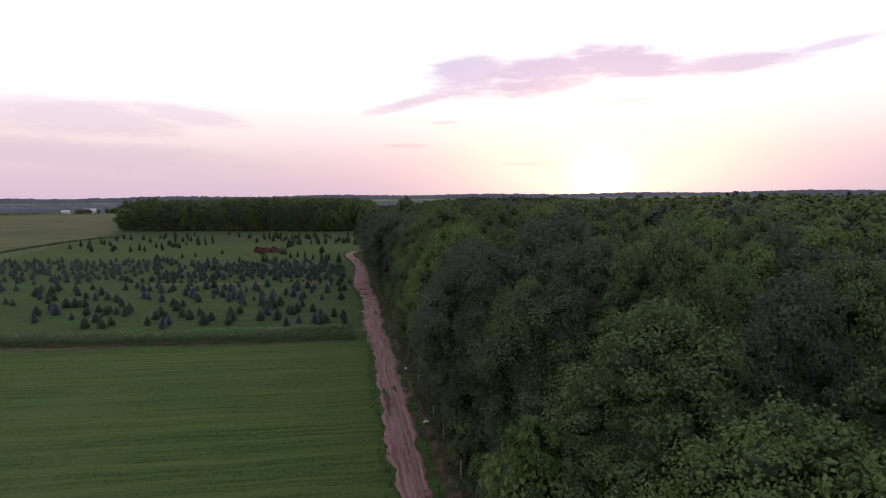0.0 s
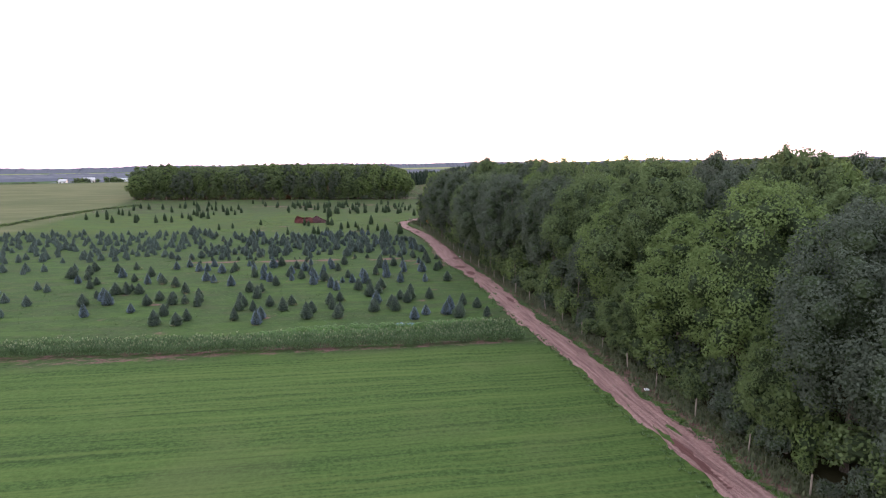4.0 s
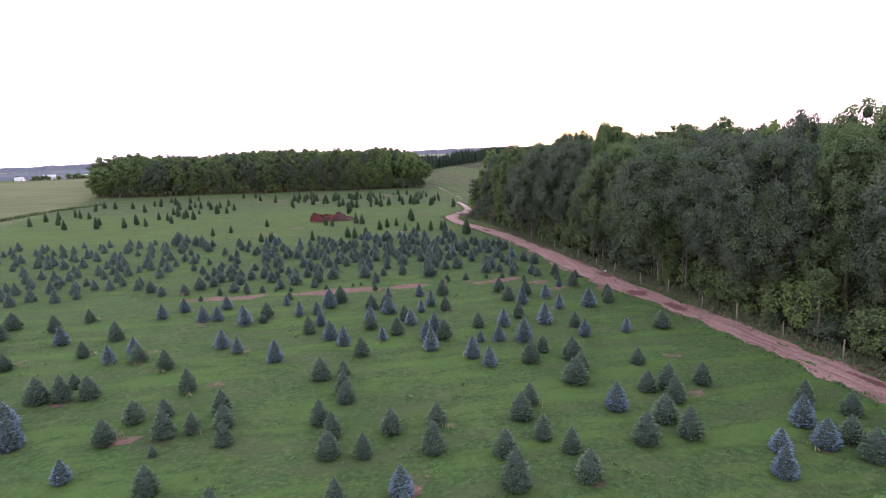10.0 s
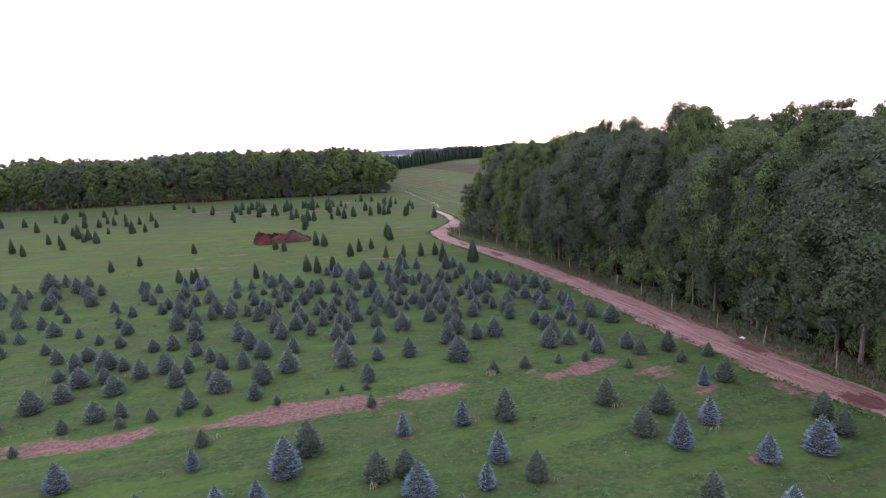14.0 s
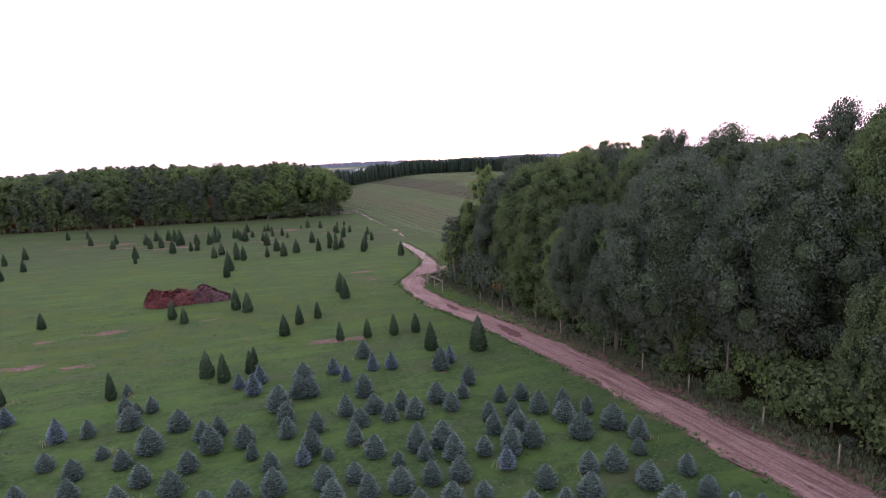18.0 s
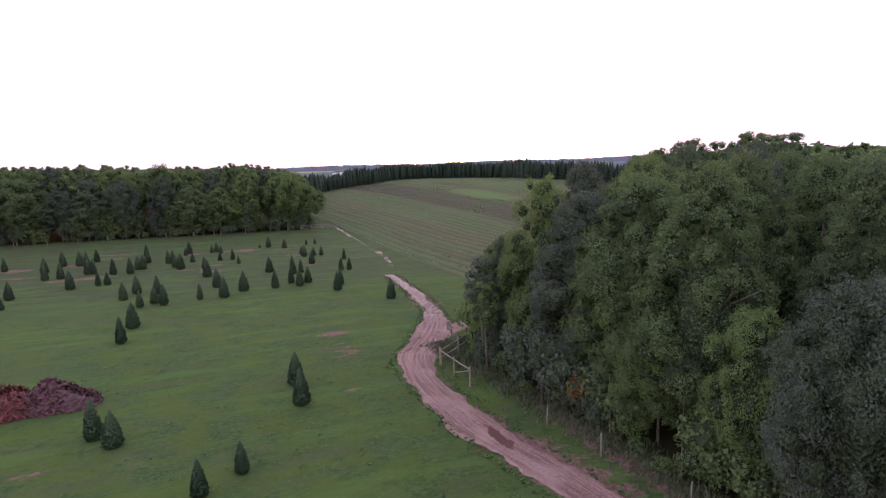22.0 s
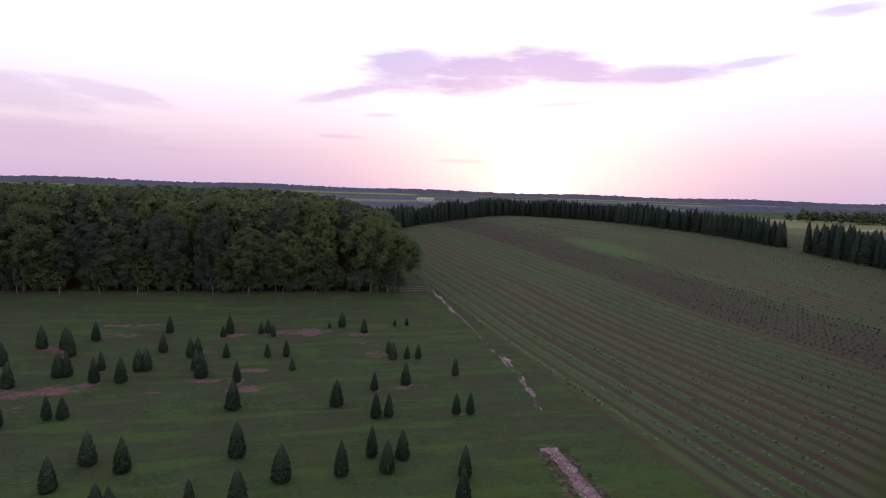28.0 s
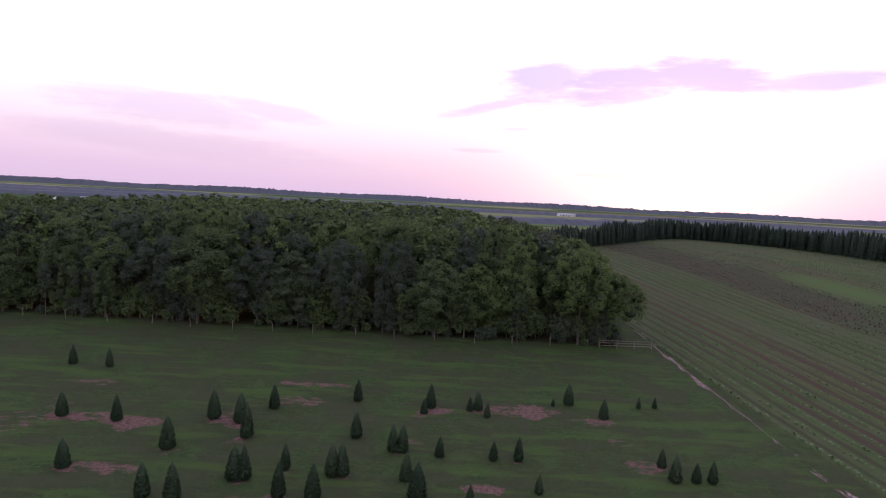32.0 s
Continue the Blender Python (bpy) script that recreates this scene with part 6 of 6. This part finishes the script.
# ---- the heap of dead conifers ----
def brush_heap():
    r = np.random.default_rng(85)
    e = new("brush_heap")
    for kx, ky, sx, sy, h, mat in ((-30.2, 222.2, 2.4, 2.1, 2.0, M_DEAD), (-27.6, 222.8, 2.5, 2.2, 1.9, M_DEAD), (-25.2, 222.6, 2.4, 2.1, 2.0, M_DEAD_GREY), (-23.4, 222.0, 1.6, 1.6, 1.4, M_DEAD_GREY)):
        name, k = "dead_conifer", 2600
        a, q = r.uniform(0, 6.28, k), np.sqrt(r.uniform(0, 1, k))
        x, y = kx + sx * q * np.cos(a), ky + sy * q * np.sin(a)
        lump = 0.75 + 0.45 * noise2(x, y, 1.7, 86)
        z = gz(x, y) + h * np.sqrt(np.clip(1 - q**2, 0, 1)) * lump * r.uniform(0.75, 1.05, k) + 0.05
        n = unit(np.stack([np.cos(a) * q, np.sin(a) * q, 0.9 + 0 * a], 1) + 0.5 * r.normal(size=(k, 3)))
        s = r.uniform(0.12, 0.46, k)
        v, f = sprays(r, np.stack([x, y, z], 1), n, s, s * 0.30, 0.2)
        gx, gy = np.meshgrid(np.linspace(-1, 1, 15), np.linspace(-1, 1, 15))
        rr = np.sqrt(gx**2 + gy**2)
        bx, by = kx + sx * gx, ky + sy * gy
        bz = gz(bx, by) + h * 0.8 * np.sqrt(np.clip(1 - rr**2, 0, 1)) * (0.75 + 0.3 * noise2(bx, by, 1.7, 86)) - 0.06 - 0.8 * (rr > 0.98)
        i = np.arange(14 * 15).reshape(14, 15)[:, :-1].ravel()
        bf = np.stack([i, i + 1, i + 16, i + 15], 1)
        part(name, mesh_np(name, np.concatenate([v, np.stack([bx, by, bz], 2).reshape(-1, 3)]), [f, bf + len(v)], [mat]), e)
    tagged(e, "long heap of cut reddish-brown dead conifers", "brush heap")


brush_heap()

# ---- fences ----
def post_mesh(h, r):
    v, f = tube([(0, 0, -0.2), (0, 0, h * 0.5), (0, 0, h - 0.04), (0, 0, h)], [r, r * 0.97, r * 0.95, r * 0.7], 7)
    return mesh_np("post", v, [f], [M_WOOD], smooth=False)


def rail(a, b, r, parent, name="rail", mat=None):
    v, f = tube([a, (Vector(a) + Vector(b)) / 2 - Vector((0, 0, 0.02)), b], [r, r, r], 6)
    return part(name, mesh_np(name, v, [f], [mat or M_WOOD]), parent)


M_WIRE = material("galvanised_wire", lambda g: g.mix(g.noise(g.coords(), 8.0, 3), (0.06, 0.055, 0.05), (0.12, 0.11, 0.10)), 0.7)


def wire_fence(line, gap, h, label):
    e = new("wire_fence")
    q = spline(line, gap)
    posts = [post_mesh(h, 0.06), post_mesh(h * 0.92, 0.05)]
    pts = []
    for k, p in enumerate(q):
        ob = part("post", posts[k % 2], e)
        x, y = p[0] + rng.normal() * 0.12, p[1] + rng.normal() * 0.4
        ob.matrix_basis = pose(x, y, float(gz(x, y)), rng.normal() * 2.5, rng.normal() * 2.5, rng.uniform(0, 90))
        pts.append((x, y, float(gz(x, y))))
    for z in (0.35, 0.75, 1.15):
        v, f = tube([(x, y, g + z * h / 1.5) for x, y, g in pts], [0.004] * len(pts), 4)
        part("wire", mesh_np("wire", v, [f], [M_WIRE]), e)
    return tagged(e, label, "fence")


wire_fence([(9.4, 30), (9.3, 60), (9.2, 97), (8.5, 115), (7.9, 145), (8.0, 158), (8.9, 172), (8.6, 190), (7.2, 204)], 5.6, 1.6, "weathered wooden posts with wire along the wood edge")
wire_fence([(-110, 336.0), (-60, 335.5), (-16, 335.2), (14, 336.5)], 6.5, 1.5, "weathered wooden posts with wire before the second wood")
wire_fence([(-111, 232), (-110, 262), (-109, 300), (-113, 330)], 8.0, 1.4, "weathered posts with wire beside the grain field")


def rail_fence(points, heights, label, h=1.75):
    e = new("rail_fence")
    pm = post_mesh(h, 0.085)
    for x, y in points:
        part("post", pm, e).matrix_basis = pose(x, y, float(gz(x, y)), 0, 0, rng.uniform(0, 90))
    for (x0, y0), (x1, y1) in zip(points, points[1:]):
        for z in heights:
            rail((x0, y0, float(gz(x0, y0)) + z), (x1, y1, float(gz(x1, y1)) + z), 0.055, e)
    return e


gate = rail_fence([(5.6, 217.7), (8.6, 220.0), (11.4, 222.6), (13.4, 225.0)], (0.75, 1.45), "")
tagged(gate, "weathered pole fence with two rails at the spur", "fence")
corner = rail_fence([(5.7, 211.9), (5.62, 214.8), (5.6, 217.5)], (1.5,), "")
rail((5.7, 211.9, float(gz(5.7, 211.9)) + 1.4), (5.62, 214.8, float(gz(5.6, 214.8)) + 0.3), 0.045, corner, "brace")
tagged(corner, "weathered corner fence with posts, top rail and brace", "fence")
end = rail_fence([(15.6, 336.6), (18.7, 336.8), (21.8, 337.0), (24.9, 337.2)], (0.5, 0.95, 1.35), "", 1.5)
tagged(end, "weathered three-rail wooden fence at the wood corner", "fence")

# ---- shrubs, weeds and rough grass ----
SHRUBS = [crown_mesh("foliage", 90 + i, 1.3, 0.1, 2.4, 14, 1700, 0.075, 0.55, m) for i, m in enumerate((M_LEAF, M_LEAF, M_LEAF_LIGHT))]
STEM = trunk_mesh("stem", 95, 1.8, 0.05, 3)
shrub_src = []
for me in SHRUBS:
    e = new("shrub")
    part("stem", STEM, e)
    part("foliage", me, e)
    shrub_src.append(tagged(e, "leafy green shrub under the wood edge", "shrub", "shrubs under the wood"))
seen = set()


def shrub(x, y, s, i):
    src = shrub_src[i]
    if src.name in seen:
        src = copy_thing(src, Matrix())
    seen.add(src.name)
    src.matrix_basis = pose(x, y, float(gz(x, y)) - 0.03, 0, 0, rng.uniform(0, 360)) @ Matrix.Diagonal((s, s, s * rng.uniform(0.8, 1.3), 1))


for y in np.arange(20, 222, 1.9):
    shrub(10.9 + rng.normal() * 0.6 - 1.2 * float(step(y, 198, 212)), y + rng.normal() * 0.6, rng.uniform(0.35, 1.15), int(rng.integers(2)) if rng.random() < 0.98 else 2)
for y in np.arange(22, 220, 2.7):              # taller bushes within the edge
    shrub(12.4 + rng.normal() * 0.7 - 1.0 * float(step(y, 198, 212)), y + rng.normal(), rng.uniform(1.2, 2.3), int(rng.integers(2)))
for x in np.arange(-116, 19, 3.2):             # bushes inside the second wood
    shrub(x + rng.normal(), 340.2 + rng.normal() * 0.8, rng.uniform(1.3, 2.4), int(rng.integers(2)))
for x in np.arange(-116, 22, 3.0):
    shrub(x + rng.normal(), 337.6 + rng.normal() * 0.4, rng.uniform(0.5, 1.15), int(rng.integers(2)))
e = new("autumn_shrub")
part("stem", STEM, e)
part("foliage", crown_mesh("foliage", 98, 0.9, 1.2, 3.0, 16, 620, 0.10, 0.26, M_ORANGE), e)
e.matrix_basis = pose(10.2, 203.4, float(gz(10.2, 203.4)), 0, 0, 20)
tagged(e, "small shrub with orange autumn leaves", "shrub")


def tufts(name, spots, mat, label, blades=4, h=0.28, spread=0.16, thin=1.0, lie=0.0):
    """Tufts of grass blades, joined."""
    r = np.random.default_rng(97)
    p = np.array(spots)
    k = len(p)
    c = np.repeat(p, blades, 0)
    a = r.uniform(0, 6.28, len(c))
    out = np.stack([np.cos(a), np.sin(a), 0 * a], 1)
    hh = h * np.repeat(r.uniform(0.5, 1.4, k), blades)
    base = np.stack([c[:, 0], c[:, 1], gz(c[:, 0], c[:, 1])], 1) + out * (spread * r.uniform(0.1, 1, len(c)))[:, None]
    mid = base + out * (hh * 0.2)[:, None] + np.stack([0 * a, 0 * a, hh * 0.5], 1)
    v, f = sprays(r, mid, unit(out * 0.8 + [0, 0, 0.75] + 0.3 * r.normal(size=out.shape)), hh * 0.55, (0.05 + 0.06 * hh) * thin, 0.0, unit(out * (1.7 * lie - 0.55) + [0, 0, 1 - 0.6 * lie]))
    tagged(new(name, mesh_np(name, v, [f], [mat])), label, "grass", kind="stuff")


M_VERGE = material("dull_verge_weeds", leaf_colours((0.050, 0.062, 0.032), (0.086, 0.096, 0.050), (0.120, 0.100, 0.070), 0.2), 0.8, translucent=0.15)
r = np.random.default_rng(99)
spots = []
while len(spots) < 4500:
    x, y = r.uniform(-62, 8), r.uniform(92, 232)
    dens = 0.30 + 0.55 * float(noise2(np.array(x), np.array(y), 0.30, 101)) + 0.3 * float(noise2(np.array(x), np.array(y), 1.1, 102))
    if x > 1.5 and y < 222 or r.random() > dens or 139.5 < y < 143.5 and r.random() < 0.7:
        continue
    spots.append((x, y))
tufts("grass_tufts", spots, M_WEED, "uneven tufts of rough grass among the young conifers", 6, 0.09, 0.28, 1.0, 1.0)
spots = []
for cx, cy, h, k in CONIFERS:
    if cy < 215 and r.random() < 0.22:
        a = r.uniform(0, 6.28)
        spots += [(cx + math.cos(a) * 0.7 + r.normal() * 0.2, cy + math.sin(a) * 0.7 + r.normal() * 0.2) for _ in range(int(r.integers(2, 7)))]
tufts("dry_weeds", spots, M_STRAW, "pale dry weed stalks beside some young conifers", 7, 0.40, 0.14, 0.22)
spots = [(9.6 + r.normal() * 0.9 - 1.2 * float(step(yy, 196, 214)), yy) for yy in r.uniform(15, 224, 8000)]
tufts("verge_weeds", spots, M_VERGE, "dull weeds and rough grass along the wood edge", 6, 0.36, 0.28, 0.6)
spots = [(q[0] + r.choice([-1, 1]) * (q[2] + abs(r.normal()) * 0.45 + 0.05), q[1]) for q in spline(ROAD, 0.5) for _ in range(6)]
tufts("road_verge_grass", spots, M_WEED, "ragged grass along the edges of the dirt road", 4, 0.18, 0.16, 1.0, 0.7)

# ---- distance: farms, tree lines ----
def plain(name, a, b, rough=0.7):
    return material(name, lambda g: g.mix(g.noise(g.coords(), 0.8, 4), a, b), rough)


M_WHITE = plain("white_sheet_wall", (0.55, 0.55, 0.56), (0.70, 0.70, 0.72))
M_SILO = plain("dark_blue_silo_steel", (0.030, 0.038, 0.085), (0.050, 0.058, 0.115), 0.75)
M_ROOF = plain("grey_sheet_roof", (0.30, 0.30, 0.32), (0.42, 0.42, 0.44))
M_PANE = plain("dark_window", (0.02, 0.02, 0.03), (0.05, 0.05, 0.06), 0.2)


def box(x0, x1, y0, y1, z0, z1):
    v = np.array([(x, y, z) for z in (z0, z1) for x, y in ((x0, y0), (x1, y0), (x1, y1), (x0, y1))], float)
    return v, np.array([[0, 3, 2, 1], [4, 5, 6, 7], [0, 1, 5, 4], [1, 2, 6, 5], [2, 3, 7, 6], [3, 0, 4, 7]])


def barn(name, x, y, turn, w, d, h, ridge, label, doors=3):
    e = new(name)
    part("wall", mesh_np("wall", *(lambda q: (q[0], [q[1]]))(box(-w / 2, w / 2, -d / 2, d / 2, -1, h)), [M_WHITE]), e)
    o = 0.5
    v = np.array([(-w / 2 - o, -d / 2 - o, h - 0.1), (w / 2 + o, -d / 2 - o, h - 0.1), (w / 2 + o, 0, h + ridge), (-w / 2 - o, 0, h + ridge), (w / 2 + o, d / 2 + o, h - 0.1), (-w / 2 - o, d / 2 + o, h - 0.1)])
    v = np.concatenate([v, v + [0, 0, 0.25]])
    f4 = np.array([[6, 7, 8, 9], [9, 8, 10, 11], [0, 3, 2, 1], [3, 5, 4, 2], [0, 1, 7, 6], [4, 5, 11, 10], [1, 2, 8, 7], [2, 4, 10, 8], [3, 0, 6, 9], [5, 3, 9, 11]])
    part("roof", mesh_np("roof", v, [f4], [M_ROOF]), e)
    part("gable", mesh_np("gable", np.array([(-w / 2 + 0.05, -d / 2, h), (-w / 2 + 0.05, d / 2, h), (-w / 2 + 0.05, 0, h + ridge), (w / 2 - 0.05, -d / 2, h), (w / 2 - 0.05, d / 2, h), (w / 2 - 0.05, 0, h + ridge)]),
                         [np.array([[0, 2, 1], [3, 4, 5]]), np.array([[0, 1, 4, 3], [1, 2, 5, 4], [2, 0, 3, 5]])], [M_WHITE]), e)
    for k in range(doors):
        px = (k + 0.5) / doors * w - w / 2
        q = box(px - w / doors * 0.22, px + w / doors * 0.22, -d / 2 - 0.12, -d / 2 + 0.05, 0.2 if k % 2 else 1.2, h * 0.72)
        part("door" if k % 2 else "window", mesh_np("door", q[0], [q[1]], [M_PANE]), e)
    e.matrix_basis = pose(x, y, float(gz(x, y)), 0, 0, turn)
    return tagged(e, label, "barn")


barn("barn", 618, 605, -60, 34, 14, 4.5, 3, "long low white farm building on the plain", 5)
barn("barn", 632, 562, -60, 26, 14, 4.5, 3, "long low white farm building beside silos", 5)
for sx, sy, sh, sr in ((640, 602, 16, 2.9), (645, 596, 16, 2.9), (633, 609, 11, 2.7), (650, 588, 11, 2.7)):
    e = new("silo")
    v, f = tube([(0, 0, -1), (0, 0, sh * 0.5), (0, 0, sh)], [sr, sr, sr], 20)
    part("wall", mesh_np("wall", v, [f], [M_SILO], smooth=True), e)
    v, f = tube([(0, 0, sh - 0.02), (0, 0, sh + sr * 0.35), (0, 0, sh + sr * 0.5)], [sr * 1.03, sr * 0.75, sr * 0.15], 20)
    part("dome", mesh_np("dome", v, [f], [M_ROOF], smooth=True), e, "pale domed top")
    e.matrix_basis = pose(sx, sy, float(gz(sx, sy)))
    tagged(e, "tall dark blue steel silo", "silo", "farm silos")
barn("farmhouse", -318, 800, 15, 12, 8, 5, 3, "white farmhouse among distant trees", 4)
barn("barn", -285, 812, 10, 26, 10, 4, 3, "pale distant farm shed among trees", 4)
barn("barn", -345, 795, 5, 8, 7, 4, 2.5, "small white shed by distant trees", 2)
barn("barn", 330, 1500, 15, 40, 12, 4, 2.5, "long white building far off in the woods", 6)


def treeline(name, points, depth, h, gap, label, seed, mat=None, wide=None):
    """A distant belt of trees, joined."""
    r = np.random.default_rng(seed)
    kinds = [crown_arrays(r, rx, 0.5, 10, 7, 60, 1.1, 2.0, BALL0) for rx in (4.2, 5.5)]
    lv, lf, bv, bf, o, o2 = [], [], [], [], 0, 0
    for q in spline(points, gap):
        x, y = q[0] + r.uniform(-1, 1) * depth, q[1] + r.uniform(-1, 1) * depth
        v, f, cv, cf = kinds[r.integers(2)]
        s = np.array([1, 1, 0]) * r.uniform(0.8, 1.4) * (wide or gap / 8) + [0, 0, h / 10 * r.uniform(0.75, 1.15)]
        a, base = r.uniform(0, 6.28), np.array([x, y, float(gz(x, y)) - 0.5])
        lv.append(turned(v, a, s) + base)
        lf.append(f + o)
        o += len(v)
        bv.append(turned(cv, a, s) + base)
        bf.append(cf + o2)
        o2 += len(cv)
    me = mesh_np(name, np.concatenate(lv + bv), [np.concatenate(lf), np.concatenate(bf) + o], [mat or M_CANOPY, M_LEAF_SHADE], [0, 1])
    return tagged(new(name, me), label, "trees", kind="stuff")


treeline("farm_trees", [(-350, 800), (-300, 790), (-262, 805)], 9, 9, 7, "trees round a distant farm", 111)
treeline("far_hedge", [(-800, 770), (-560, 790), (-372, 800)], 3, 4, 8, "long low hedge beyond the grain field", 112)
def ridge(name, points, wide, h, label, seed):
    """A long wooded rise on the horizon: a broad back with a bumpy outline of crowns."""
    r = np.random.default_rng(seed)
    q = spline(points, 7.0)
    dr = unit(np.gradient(q[:, :2], axis=0))
    side = np.stack([dr[:, 1], -dr[:, 0]], 1)
    top = h * (0.8 + 0.12 * np.sin(np.arange(len(q)) * 0.05 + seed) + 0.08 * np.sin(np.arange(len(q)) * 0.013)) + r.normal(size=len(q)) * h * 0.06
    ends = np.minimum(np.arange(len(q)), np.arange(len(q))[::-1])
    top = top * np.clip(ends / 12, 0.02, 1) ** 0.5
    vs = []
    for u, k in ((-1, -0.1), (-0.96, 0.55), (-0.8, 0.8), (-0.45, 0.92), (0, 1.0), (0.5, 0.9), (1, -0.1)):
        xy = q[:, :2] + side * (u * wide)
        vs.append(np.concatenate([xy, (-2.5 + top * k + (r.normal(size=len(q)) * h * 0.04 if k > 0 else 0))[:, None]], 1))
    v = np.stack(vs, 1).reshape(-1, 3)
    k, i = 7, np.arange(len(q) - 1)
    f = np.concatenate([np.stack([i * k + j, i * k + j + 1, (i + 1) * k + j + 1, (i + 1) * k + j], 1) for j in range(k - 1)])
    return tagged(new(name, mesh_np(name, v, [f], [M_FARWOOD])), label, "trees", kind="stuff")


# bluish base colour paints the haze of distance onto these woods
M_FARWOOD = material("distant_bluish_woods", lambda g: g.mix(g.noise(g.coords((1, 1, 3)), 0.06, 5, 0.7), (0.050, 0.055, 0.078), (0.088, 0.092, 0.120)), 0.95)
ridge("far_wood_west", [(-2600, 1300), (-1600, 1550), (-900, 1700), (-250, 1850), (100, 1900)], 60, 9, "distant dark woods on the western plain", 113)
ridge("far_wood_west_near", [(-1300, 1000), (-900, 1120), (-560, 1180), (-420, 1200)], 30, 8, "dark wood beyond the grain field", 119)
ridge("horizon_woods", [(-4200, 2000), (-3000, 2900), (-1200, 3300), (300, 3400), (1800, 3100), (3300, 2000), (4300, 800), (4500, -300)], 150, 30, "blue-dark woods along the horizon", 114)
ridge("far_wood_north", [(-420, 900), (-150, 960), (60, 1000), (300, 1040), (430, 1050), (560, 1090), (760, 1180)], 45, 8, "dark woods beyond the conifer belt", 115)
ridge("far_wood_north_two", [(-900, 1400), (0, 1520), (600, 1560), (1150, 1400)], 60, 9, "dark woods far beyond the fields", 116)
treeline("far_wood_east", [(650, 790), (740, 740), (820, 660), (880, 560), (920, 450)], 26, 15, 1.6, "dark woods behind the distant farm", 117, None, 1.0)
treeline("field_hedge", [(-108, 308), (-115, 288), (-118, 262), (-119, 240), (-119, 215), (-118, 190)], 0.6, 1.3, 1.3, "low weedy hedge along the grain field", 120, None, 0.28)
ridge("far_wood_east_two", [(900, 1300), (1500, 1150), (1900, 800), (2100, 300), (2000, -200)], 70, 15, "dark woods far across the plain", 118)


# ---- litter on the verge ----
def litter(x, y, seed, size):
    r = np.random.default_rng(seed)
    v, f = ball(2)
    v = v * [size, size * 0.7, size * 0.45] * r.uniform(0.7, 1.2, (len(v), 1)) + [0, 0, size * 0.4]
    ob = new("litter_bag", mesh_np("litter_bag", v, [f], [M_BAG]))
    ob.matrix_basis = pose(x, y, float(gz(x, y)), 0, 0, r.uniform(0, 360))
    tagged(ob, "crumpled white plastic bag on the road verge", "litter", "litter on the verge")


M_BAG = plain("white_plastic_bag", (0.45, 0.45, 0.47), (0.75, 0.75, 0.78), 0.5)
for k, (x, y, size) in enumerate(((8.3, 51.8, 0.36), (8.2, 69.2, 0.26), (7.4, 144.1, 0.24))):
    litter(x, y, 120 + k, size)
